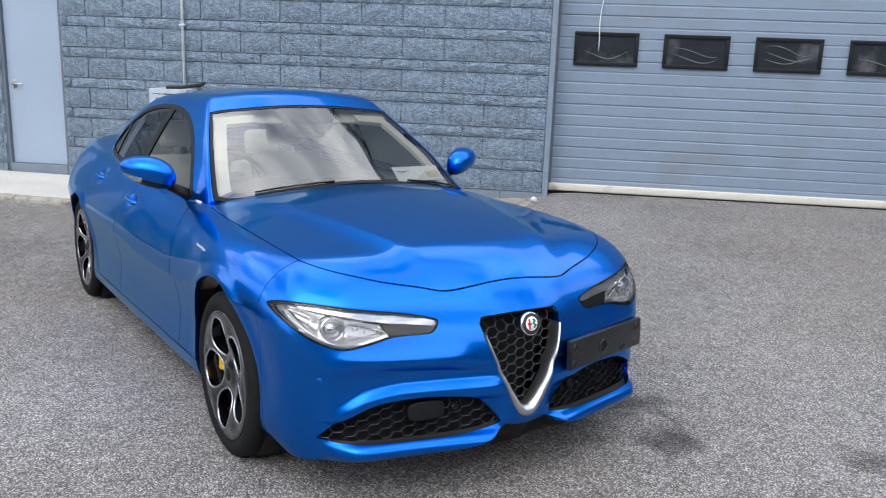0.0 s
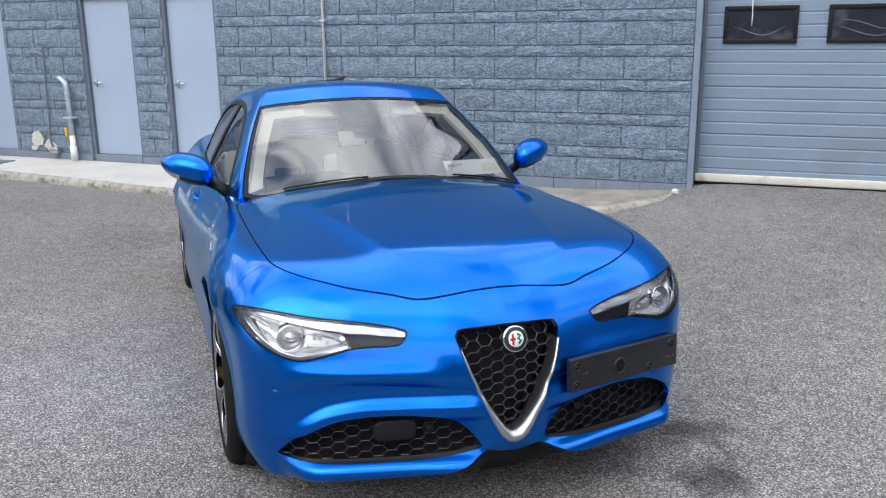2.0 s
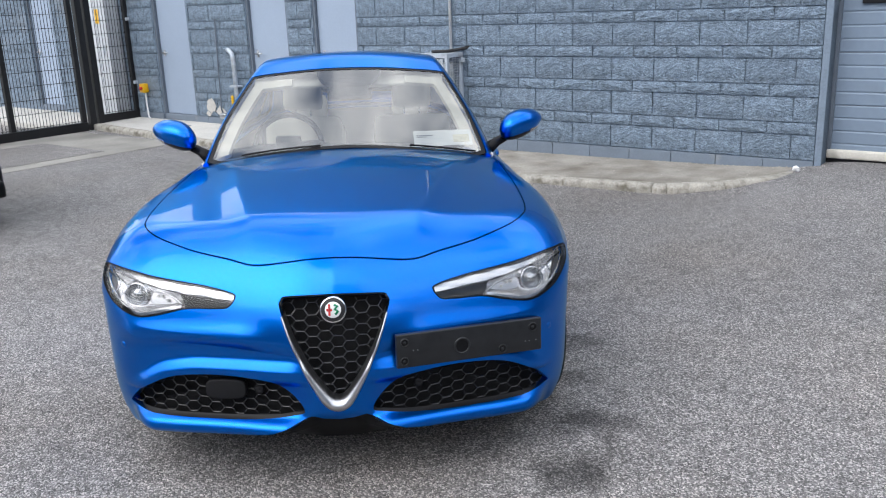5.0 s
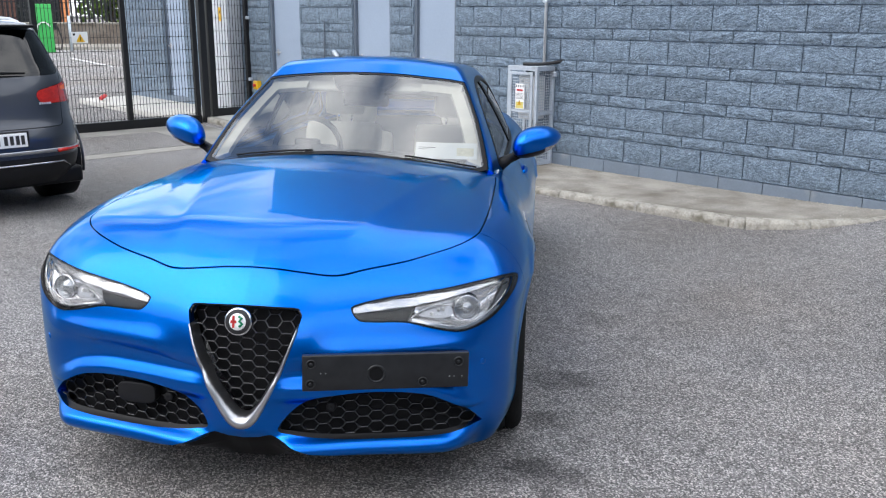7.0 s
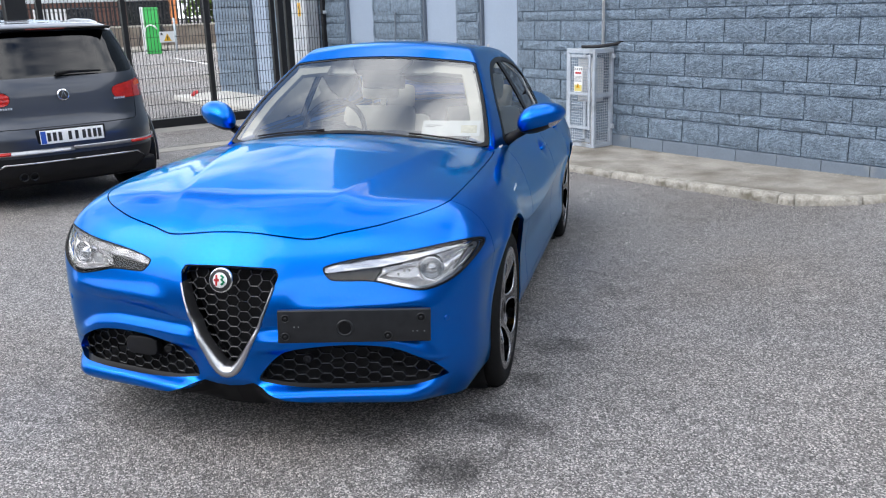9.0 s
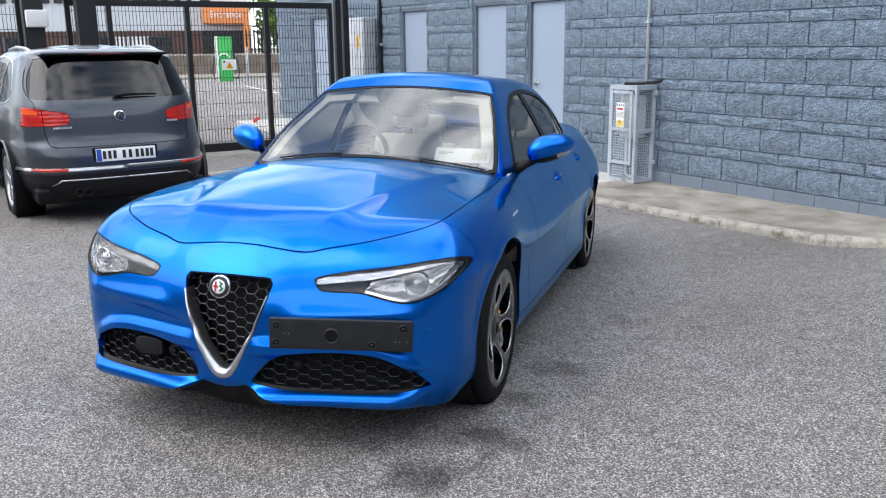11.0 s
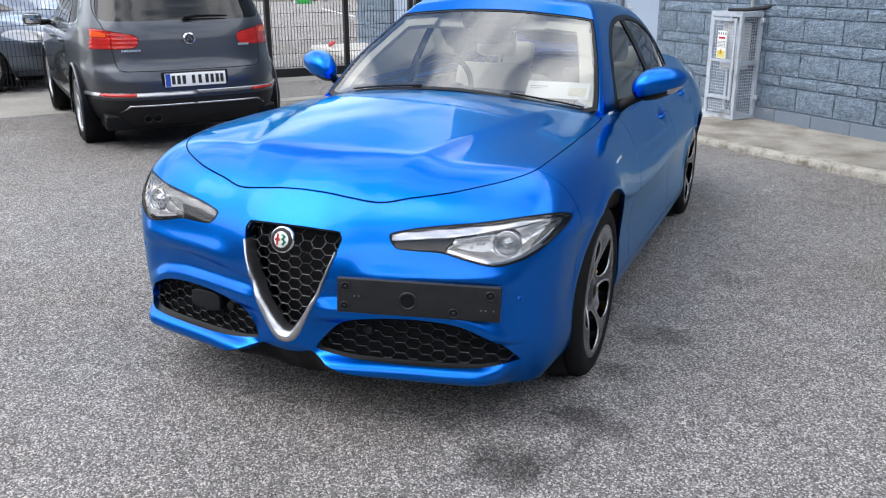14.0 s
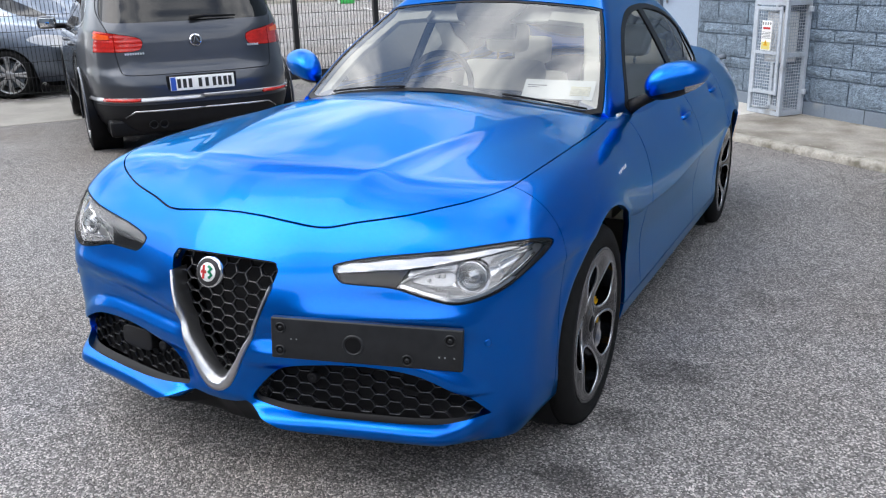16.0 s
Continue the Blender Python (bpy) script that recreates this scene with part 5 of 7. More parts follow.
    for x in (0.745, -0.745):
        at = Matrix.Translation((x, surf(x, 0.455), 0.455)) @ pose(0, 0, 0, 0, 0, 90 + (38 if x > 0 else -38))
        part("bumper_sensor", lathe([(-0.0022, 0.0005), (-0.0022, 0.0085), (-0.0012, 0.0105), (0.004, 0.0108)], 24), M["blue"], car, "small painted parking sensor", place=at)
    plate_bracket(car)


def emblem(car):
    at = pose(0, -0.036, 0.612, -12, 0, 0)
    for name, r, d, mat in (("emblem", 0.043, 0.0, "chrome"), ("emblem_band", 0.039, -0.0035, "ink"), ("emblem_face", 0.0265, -0.0055, "paper")):
        bm = lathe([(0, 0.0005), (0, r - 0.002), (0.002, r), (0.012, r)], 40)
        bm.transform(pose(0, d, 0, 0, 0, 90))
        bmesh.ops.recalc_face_normals(bm, faces=bm.faces[:])
        part(name, bm, M[mat], car, place=at)
    bm = box(-0.021, -0.0075, -0.004, -0.003, -0.0055, 0.004)
    box(-0.0155, -0.0075, -0.019, -0.0085, -0.0055, 0.019, bm=bm)
    part("emblem_red_mark", bm, M["red"], car, place=at, smooth=False)
    part("emblem_green_mark", tube([(0.004, -0.0065, 0.017), (0.014, -0.0065, 0.011), (0.006, -0.0065, 0.002), (0.016, -0.0065, -0.006), (0.007, -0.0065, -0.015)], 0.0045, 6), M["print_green"], car, place=at)


def plate_bracket(car):
    ang = math.degrees(math.atan2(0.14, 0.508))
    at = pose(0.45, 0.042, 0.453, -2, 0.5, ang)
    bracket = part("plate_bracket", box(-0.262, -0.012, -0.058, 0.262, 0.012, 0.058, 0.005), M["bracket"], car, "empty dark grey plastic number plate bracket", place=at)
    part("bracket_mount", box(-0.2, 0.0, -0.04, 0.2, 0.05, 0.04), M["trim"], car, place=at, smooth=False)
    for x, z, r in ((-0.033, -0.006, 0.022), (-0.235, 0.03, 0.011), (-0.237, -0.034, 0.011), (0.228, 0.028, 0.012), (0.114, -0.036, 0.012)):
        ring = lathe([(-0.011, r * 1.4), (-0.0155, r * 1.3), (-0.016, r * 1.08), (-0.0125, r * 1.0)], 24)
        # flat black disc, its colour stands in for the shade inside the hole
        hole = lathe([(-0.0128, r * 1.02), (-0.0126, r * 0.6), (-0.0126, 0.001)], 24)
        for bm, name, mat in ((ring, "bolt_collar", "bracket"), (hole, "bolt_hole", "trim")):
            bm.transform(pose(0, 0, 0, 0, 0, 90))
            bmesh.ops.recalc_face_normals(bm, faces=bm.faces[:])
            bm.transform(pose(x, 0, z))
            part(name, bm, M[mat], bracket)
        if r < 0.02:
            part("bolt", lathe([(-0.0155, 0.0005), (-0.015, r * 0.4), (-0.012, r * 0.55)], 12), M["bracket"], bracket, place=pose(x, 0, z, 0, 0, 90))
    for x, z in ((-0.205, 0.0), (-0.19, 0.0), (0.2, -0.02), (0.215, -0.02), (0.24, -0.02)):
        part("pin_hole", box(x - 0.002, -0.0132, z - 0.002, x + 0.002, -0.0122, z + 0.002), M["smear"], bracket, smooth=False)


def headlamp(car, lens, side):
    X = lambda p: np.abs(p[:, 0])
    L = lambda p: in_lamp(X(p), p[:, 2])
    unit = part("headlamp", lens.mesh("headlamp_lens"), M["clear"], car, "clear wraparound headlamp with bright reflectors")
    unit.visible_shadow = False
    rim = lens.keep(lambda p: 0.0045 - L(p))
    part("lamp_seal", rim.shifted(0.0012).mesh("lamp_seal", 0.02), M["trim"], unit)
    part("lamp_housing", lens.shifted(-0.07).mesh("lamp_housing"), M["lamp_grey"], unit)
    inset = lens.keep(lambda p: L(p) - 0.0025)
    blade_z = lambda p: p[:, 2] - np.interp(X(p), [0.33, 0.45, 0.51, 0.58, 0.66, 0.74, 0.82], [0.625, 0.638, 0.645, 0.657, 0.676, 0.692, 0.71])

    def waved(sheet, amount, pitch, lean):
        """Fluted: the surface rises and falls across its length."""
        d = amount * np.sin((sheet.v[:, 2] + lean * np.abs(sheet.v[:, 0])) * math.tau / pitch)
        return Sheet(sheet.v + sheet.n * d[:, None], sheet.n, sheet.t).smoothed()
    blade = inset.keep(blade_z).keep(lambda p: 0.79 - X(p)).keep(lambda p: L(p) - 0.004)
    part("lamp_blade", waved(blade.shifted(-0.014), 0.0012, 0.016, -0.13).mesh("lamp_blade", 0.03), M["lamp_silver"], unit, "silver upper lamp blade")
    under = inset.keep(lambda p: -blade_z(p) - 0.002)
    part("lamp_black_insert", under.keep(lambda p: 0.512 - 0.5 * (0.61 - p[:, 2]) - X(p)).shifted(-0.016).mesh("lamp_black_insert", 0.03), M["trim"], unit)
    chamber = within(closed_curve([(0.535, 0.622), (0.585, 0.642), (0.64, 0.652), (0.655, 0.63), (0.64, 0.612), (0.58, 0.612)]))
    ball = lambda p: np.hypot((X(p) - 0.697) * 0.92, p[:, 2] - 0.641) - 0.043
    wing = under.keep(lambda p: X(p) - 0.514 + 0.5 * (0.61 - p[:, 2])).keep(ball).keep(lambda p: 0.785 - 0.6 * (0.65 - p[:, 2]) - X(p))
    wing = wing.keep(lambda p: -chamber(X(p), p[:, 2]))
    sunk = 0.012 + 0.03 * np.clip(L(wing.v) / 0.05, 0, 1)
    part("lamp_reflector", Sheet(wing.v - wing.n * sunk[:, None], wing.n, wing.t).smoothed().mesh("lamp_reflector", 0.02), M["lamp_bright"], unit, "bright wing-shaped reflector")
    part("lamp_chamber", under.keep(lambda p: chamber(X(p), p[:, 2])).shifted(-0.045).mesh("lamp_chamber"), M["lamp_grey"], unit)
    def skin_at(x, z, d):
        """A place behind the lens, under (x, z) of its front view."""
        w = (X(lens.v) - x) ** 2 + (lens.v[:, 2] - z) ** 2
        k = np.argsort(w)[:6]
        wt = 1 / (w[k] + 1e-7)
        q, m = np.average(lens.v[k], axis=0, weights=wt), np.average(lens.n[k], axis=0, weights=wt)
        return np.array([x * side, q[1], z]) - m * d
    for k in range(13):
        x = 0.545 + 0.0085 * k
        z = 0.6035 - 0.0006 * k
        at = Matrix.Translation(Vector(skin_at(x, z, 0.017)))
        part("light_rib", box(-0.0022, -0.003, -0.007, 0.0022, 0.003, 0.007, m=pose(0, 0, 0, 0, 28 * side, 0)), M["lamp_bright"], unit, smooth=False, place=at)
    edges = (((0.516, 0.6085), (0.54, 0.626), (0.57, 0.641), (0.605, 0.651), (0.642, 0.656)), ((0.516, 0.6085), (0.55, 0.594), (0.6, 0.585), (0.66, 0.578), (0.715, 0.588), (0.76, 0.614), (0.8, 0.65), (0.825, 0.682)),
             ((0.752, 0.668), (0.785, 0.684), (0.818, 0.693)), ((0.752, 0.668), (0.772, 0.635)))
    for e in edges:
        pts = np.array(e)
        t_ = np.linspace(0, len(e) - 1, 6 * len(e))
        line = [skin_at(float(spline(range(len(e)), pts[:, 0])(q)), float(spline(range(len(e)), pts[:, 1])(q)), 0.011) for q in t_]
        part("lamp_bright_edge", tube(line, 0.0034, 6, flat=1.3), M["chrome"], unit)
    low = lens.keep(lambda p: L(p) - 0.008).keep(lambda p: 0.016 - L(p)).keep(lambda p: 0.63 - p[:, 2]).keep(lambda p: X(p) - 0.52)
    part("lamp_lower_edge", low.shifted(-0.006).mesh("lamp_lower_edge", 0.015), M["chrome"], unit)
    outer = inset.keep(lambda p: X(p) - 0.795 + 0.6 * (0.65 - p[:, 2])).keep(lambda p: L(p) - 0.005).keep(lambda p: -blade_z(p) - 0.002)
    part("lamp_side", outer.shifted(-0.03).mesh("lamp_side", 0.02), M["lamp_grey"], unit)
    k = int(np.argmin((X(lens.v) - 0.697) ** 2 + (lens.v[:, 2] - 0.641) ** 2))
    nose, out = Vector(lens.v[k]), Vector(lens.n[k])
    aim = (out + Vector((0, -1.1, 0))).normalized()
    at = Matrix.Translation(nose - out * 0.034) @ (-aim).to_track_quat("X", "Z").to_matrix().to_4x4()
    part("lamp_ring", lathe([(-0.004, 0.033), (-0.013, 0.036), (-0.015, 0.040), (-0.01, 0.044), (0.03, 0.047)], 40), M["chrome"], unit, place=at)
    part("lamp_projector", lathe([(-0.014, 0.0005), (-0.0125, 0.012), (-0.008, 0.021), (0.0, 0.028), (0.001, 0.030), (-0.004, 0.033), (0.02, 0.034)], 40), M["lens_dark"], unit, "dark projector lens", place=at)
    for x, z in ((0.585, 0.63), (0.603, 0.634), (0.621, 0.637)):
        k = int(np.argmin((X(lens.v) - x) ** 2 + (lens.v[:, 2] - z) ** 2))
        part("light_cell", box(-0.005, -0.004, -0.005, 0.005, 0.004, 0.005, 0.001), M["white"], unit, place=Matrix.Translation(Vector(lens.v[k] - lens.n[k] * 0.038)))


def alloy_wheel(car, side, ay, az, wide, face, lift=0.0):
    ay, az = ay - lift / 2, az - lift
    at = Matrix.Translation((face * side, ay, az)) @ (Matrix.Identity(4) if side > 0 else pose(0, 0, 0, 0, 0, 180))
    w, R = wide, 0.335
    tyre = lathe([(-w * 0.95, 0.245), (-w, 0.262), (-w, 0.30), (-w + 0.012, 0.322), (-w + 0.03, R - 0.002), (-w * 0.7, R), (-w * 0.68, R - 0.006), (-w * 0.66, R), (-w * 0.5, R), (-w * 0.48, R - 0.006), (-w * 0.46, R), (-w * 0.28, R),
                  (-w * 0.26, R - 0.006), (-w * 0.24, R), (-0.03, R - 0.002), (-0.012, 0.322), (-0.001, 0.303), (0.002, 0.285), (-0.002, 0.27), (-0.008, 0.26), (-0.012, 0.253)], 96)
    wheel = part("wheel", tyre, M["rubber"], car, "black low-profile tyre on a dark alloy wheel", place=at)
    rim = lathe([(-0.014, 0.257), (-0.004, 0.259), (-0.003, 0.252), (-0.012, 0.247), (-0.05, 0.236), (-w * 0.9, 0.215)], 72)
    part("rim", rim, M["spoke"], wheel)
    r, a = np.linspace(0.028, 0.249, 46), np.linspace(0, math.tau, 181)
    Rr, A = np.meshgrid(r, a, indexing="ij")
    ripple = 0.012 * np.cos(5 * A) * smooth_step(0.06, 0.16, Rr) * smooth_step(0.24, 0.2, Rr)
    X = -0.034 + 0.03 * smooth_step(0.06, 0.235, Rr) + 0.012 * smooth_step(0.07, 0.03, Rr) + ripple * 0.6
    disc = Sheet.grid(np.stack([X, Rr * np.cos(A), Rr * np.sin(A)], -1), flip=True)
    if disc.n[:, 0].mean() < 0:
        disc = Sheet(disc.v, -disc.n, disc.t[:, ::-1])

    def holes(p):
        rr, aa = np.hypot(p[:, 1], p[:, 2]), np.arctan2(p[:, 2], p[:, 1])
        d = np.full(len(p), 9.0)
        for k in range(5):
            c = math.pi / 5 + k * math.tau / 5 + 0.12
            d = np.minimum(d, np.hypot(p[:, 1] - 0.155 * math.cos(c), p[:, 2] - 0.155 * math.sin(c)) / 0.078 - 1)
        return d
    part("spokes", disc.keep(holes).mesh("spokes", 0.045), M["spoke"], wheel, "dark gloss five-hole alloy face")
    for k in range(5):   # bright bevels round the openings
        c = math.pi / 5 + k * math.tau / 5 + 0.12
        ring = [(0.155 * math.cos(c) + 0.0795 * math.cos(q), 0.155 * math.sin(c) + 0.0795 * math.sin(q)) for q in np.linspace(0, math.tau, 37)[:-1]]
        line = []
        for py, pz in ring:
            rr, aa = math.hypot(py, pz), math.atan2(pz, py)
            rise = 0.0072 * math.cos(5 * aa) * float(smooth_step(0.06, 0.16, rr) * smooth_step(0.24, 0.2, rr))
            line.append((-0.037 + 0.03 * float(smooth_step(0.06, 0.235, rr)) + 0.012 * float(smooth_step(0.07, 0.03, rr)) + rise, py, pz))
        part("opening_bevel", tube(line, 0.0055, 8, closed=True), M["alloy"], wheel, "bright machined bevel")
    bm = lathe([(0.0, 0.0005), (-0.002, 0.026), (-0.012, 0.03), (-0.03, 0.03)], 28)
    part("hub_cap", bm, M["trim"], wheel, place=pose(-0.018, 0, 0))
    part("brake_disc", lathe([(-0.1, 0.06), (-0.085, 0.07), (-0.085, 0.165), (-0.11, 0.165)], 48), M["darkframe"], wheel)
    bm = bmesh.new()
    for k in range(3):
        a = radians(-12 + k * 9.5) + (0 if side > 0 else 0)
        box(-0.105, -0.012, 0.125, -0.045, 0.02, 0.185, 0.004, bm=bm, m=pose(0, 0, 0, math.degrees(a) + (90 if ay < 2 else -90) * (-1 if side > 0 else 1)))
    part("brake_caliper", bm, M["yellow"], wheel, "yellow brake caliper")
    liner = lathe([(0.0, 0.358), (-0.03, 0.372), (-0.26, 0.372), (-0.27, 0.3), (-0.27, 0.05)], 48)
    part("wheel_arch_liner", liner, M["trim"], car, place=at @ pose(-0.06, 0, lift))


def door_mirror(car, side):
    """A domed cap, tall at its inner end and drawn out to a low tip, over a black underside."""
    s = -np.cos(np.linspace(0.02, math.pi - 0.02, 61))
    a = np.linspace(0, math.tau, 72)
    S, A = np.meshgrid(s, a, indexing="ij")
    lean = S + 0.2 * (1 - S * S)
    tall = 0.137 * np.clip(1 - np.abs(lean) ** 2.3, 0, 1) ** 0.55
    deep = 0.1 * np.clip(1 - np.abs(S) ** 2.6, 0, 1) ** 0.5
    front = np.cos(A)
    Y = 1.79 + 0.05 * S - deep * np.where(front > 0, front, 0.45 * front)
    Z = 0.962 + 0.026 * S + tall * (0.45 + 0.55 * np.sign(np.sin(A)) * np.abs(np.sin(A)) ** 0.9) + 0.06 * (0.137 - tall) / 0.137
    X = 0.893 + 0.118 * S
    sh = Sheet.grid(np.stack([X * side, Y, Z], -1))
    if ((sh.v - sh.v.mean(0)) * sh.n).sum(1).mean() < 0:
        sh = Sheet(sh.v, -sh.n, sh.t[:, ::-1])
    sh = sh.smoothed()
    S_of = lambda p: (np.abs(p[:, 0]) - 0.893) / 0.118
    split = lambda p: p[:, 2] - (0.982 + 0.03 * S_of(p))
    shell = lambda p: 1.815 + 0.05 * S_of(p) - p[:, 1]
    cap = part("door_mirror", sh.keep(split).keep(shell).mesh("door_mirror", 0.006), M["blue"], car, "blue door mirror cap on a black foot")
    part("mirror_base", sh.keep(lambda p: np.maximum(-split(p), -shell(p))).shifted(-0.002).mesh("mirror_base", 0.006), M["trim"], cap)
    lamp = sh.keep(lambda p: 0.012 - np.abs(split(p) + 0.004)).keep(lambda p: S_of(p) - 0.35).keep(lambda p: shell(p) - 0.02)
    part("turn_signal", lamp.shifted(0.0015).mesh("turn_signal", 0.004), M["lamp_silver"], cap, "slim clear turn signal")
    part("mirror_stalk", tube([(0.71 * side, 1.72, 0.905), (0.76 * side, 1.755, 0.935), (0.82 * side, 1.775, 0.962), (0.87 * side, 1.79, 0.978)], [0.036, 0.026, 0.022, 0.028], 12, flat=0.7), M["trim"], car)


def door_handle(car, side, y, z, skin):
    x = (skin(y - 0.12, z) + skin(y + 0.12, z)) / 2 + 0.004
    bm = tube([((x - 0.03) * side, y - 0.1, z - 0.008), (x * side, y - 0.075, z - 0.002), ((x + 0.006) * side, y, z + 0.004), (x * side, y + 0.075, z + 0.006), ((x - 0.03) * side, y + 0.1, z + 0.006)], [0.008, 0.012, 0.014, 0.012, 0.008], 10, flat=0.8)
    part("door_handle", bm, M["blue"], car)


def saloon_cabin(car):
    # dash, wheel, seats and lining seen through the glass
    bm = bmesh.new()
    ys = [1.36, 1.5, 1.75, 1.98, 2.06, 2.06]
    zs = [0.93, 0.945, 0.955, 0.93, 0.86, 0.55]
    rows = [[bm.verts.new((x, y, z - 0.05 * (x / 0.7) ** 2 + (0.025 if x < -0.15 and 1.6 < y < 2.05 else 0))) for x in np.linspace(-0.69, 0.69, 25)] for y, z in zip(ys, zs)]
    for a, b in zip(rows, rows[1:]):
        for k in range(24):
            bm.faces.new((a[k], a[k + 1], b[k + 1], b[k]))
    bmesh.ops.recalc_face_normals(bm, faces=bm.faces[:])
    part("dashboard", bm, M["dark_cabin"], car)
    w = thing_part("steering_wheel", car, pose(-0.36, 2.16, 0.9, 68, 0, 0))
    part("wheel_rim", tube([(0.185 * math.cos(a), 0.185 * math.sin(a), 0) for a in np.linspace(0, math.tau, 41)[:-1]], 0.016, 10, closed=True), M["dark_cabin"], w)
    bm = box(-0.17, -0.02, -0.012, 0.17, 0.02, 0.012, 0.008)
    box(-0.07, -0.06, -0.02, 0.07, 0.06, 0.03, 0.015, bm=bm)
    box(-0.018, -0.17, -0.01, 0.018, 0, 0.01, 0.006, bm=bm)
    part("wheel_hub", bm, M["dark_cabin"], w)
    for x in (-0.36, 0.36):
        for y, rear in ((2.52, 0.17), (2.95, 0.08)):
            seat = thing_part("seat", car, pose(x, y, rear))
            bm = box(-0.25, -0.1, 0.05, 0.25, 0.42, 0.25, 0.06)
            part("cushion", bm, M["cream_leather"], seat)
            bm = box(-0.25, -0.08, 0.0, 0.25, 0.06, 0.62, 0.055, m=pose(0, 0.42, 0.22, -18))
            part("backrest", bm, M["cream_leather"], seat)
            bm = box(-0.13, -0.05, 0.0, 0.13, 0.05, 0.17, 0.045, m=pose(0, 0.6, 0.86, -10))
            part("headrest", bm, M["cream_leather"], seat)
            for hx in (-0.05, 0.05):
                part("headrest_stem", rod((hx, 0.57, 0.78), (hx, 0.6, 0.9), 0.007), M["chrome"], seat)
    bm = box(-0.72, 1.4, 0.2, 0.72, 3.9, 0.26)
    part("cabin_floor", bm, M["dark_cabin"], car, smooth=False)
    ys, xs = np.linspace(2.02, 3.15, 12), np.linspace(-0.5, 0.5, 11)
    Y, X = np.meshgrid(ys, xs, indexing="ij")
    part("headlining", Sheet.grid(np.stack([X, Y, 1.36 - 0.05 * (X / 0.5) ** 2 - 0.06 * ((Y - 2.45) / 0.9) ** 2], -1)).mesh("headlining"), M["cream_leather"], car)
    for side in (1, -1):
        bm = box(-0.004, 0, 0, 0.004, 2.0, 0.42, m=pose(0.715 * side, 1.55, 0.48, 0, 0, 0))
        part("door_lining", bm, M["cream_leather"], car, smooth=False)
        bm = box(-0.2, -0.01, -0.075, 0.2, 0.01, 0.075, 0.008, m=pose(0.3 * side, 2.03, 1.275, -55))
        part("sun_visor", bm, M["cream_leather"], car)
    bm = box(-0.1, 1.9, 1.19, 0.1, 1.99, 1.29, 0.02)
    part("sensor_pod", bm, M["dark_cabin"], car)
    bm = box(-0.12, -0.015, -0.035, 0.12, 0.015, 0.035, 0.014, m=pose(0, 2.0, 1.19, -10))
    part("rear_view_mirror", bm, M["gloss_black"], car)
    at = pose(0.472, 1.522, 0.951, -50, 0, 4)
    permit = part("parking_paper", box(-0.145, -0.001, 0, 0.145, 0.001, 0.105), M["paper"], car, "white paper permit lying behind the windscreen", smooth=False, place=at)
    for x0, z0, x1, z1, ink in ((0.05, 0.02, 0.13, 0.07, "permit_tint"), (-0.13, 0.07, -0.05, 0.073, "smear"), (-0.13, 0.06, -0.08, 0.062, "smear")):
        part("print_bar", box(x0, -0.003, z0, x1, -0.0015, z1), M[ink], permit, smooth=False)
    for x0, x1 in ((0.62, 0.3), (-0.12, -0.5)):
        pts = [(x0 + (x1 - x0) * k / 8, 1.354 + 0.262 * (x0 + (x1 - x0) * k / 8) ** 2, 0.0) for k in range(9)]
        pts = [(x, y, float(GLASS_Z(x, y)) + 0.004) for x, y, _ in pts]
        part("wiper", tube(pts, 0.0045, 6), M["trim"], car, "black wiper blade")


def thing_part(name, parent, place):
    ob = new(name)
    ob.parent = parent
    ob.matrix_basis = place
    return ob


CAR = pose(0.32, 3.003, 0.022, 0, 0, 33.0) @ pose(0, 0, 0, -2.5, 0.7, 0)
blue_saloon(CAR)


# ---- the grey compact SUV seen from behind, and the car beyond the fence ----
def barrel(levels, corner, n=200):
    """A body as rounded rectangles, one above the other: (z, half width, rear y, front y)."""
    a = np.linspace(-math.pi, math.pi, n)
    ca, sa = np.cos(a), np.sin(a)
    sx, sy = np.sign(sa) * np.abs(sa) ** corner, -np.sign(ca) * np.abs(ca) ** corner
    z, w, r, f = (np.array(c) for c in zip(*levels))
    s = np.concatenate([[0], np.cumsum(np.hypot(np.hypot(np.diff(z), np.diff(w)), np.diff(r)))])
    q = np.linspace(0, s[-1], 150)
    Z, Wd, R, Fr = spline(s, z)(q), spline(s, w)(q), spline(s, r)(q), spline(s, f)(q)
    rows = [np.stack([Wd[k] * sx, (R[k] + Fr[k]) / 2 + (Fr[k] - R[k]) / 2 * sy, np.full(n, Z[k])], -1) for k in range(len(q))]
    for k in np.linspace(1, 0, 30)[1:]:
        rows.append(np.stack([Wd[-1] * sx * k, (R[-1] + Fr[-1]) / 2 + (Fr[-1] - R[-1]) / 2 * sy * k, np.full(n, Z[-1] + 0.03 * (1 - k * k))], -1))
    sh = Sheet.grid(np.stack(rows, 1))
    c = sh.v.mean(0)
    if ((sh.v - c) * sh.n).sum(1).mean() < 0:
        sh = Sheet(sh.v, -sh.n, sh.t[:, ::-1])
    return sh


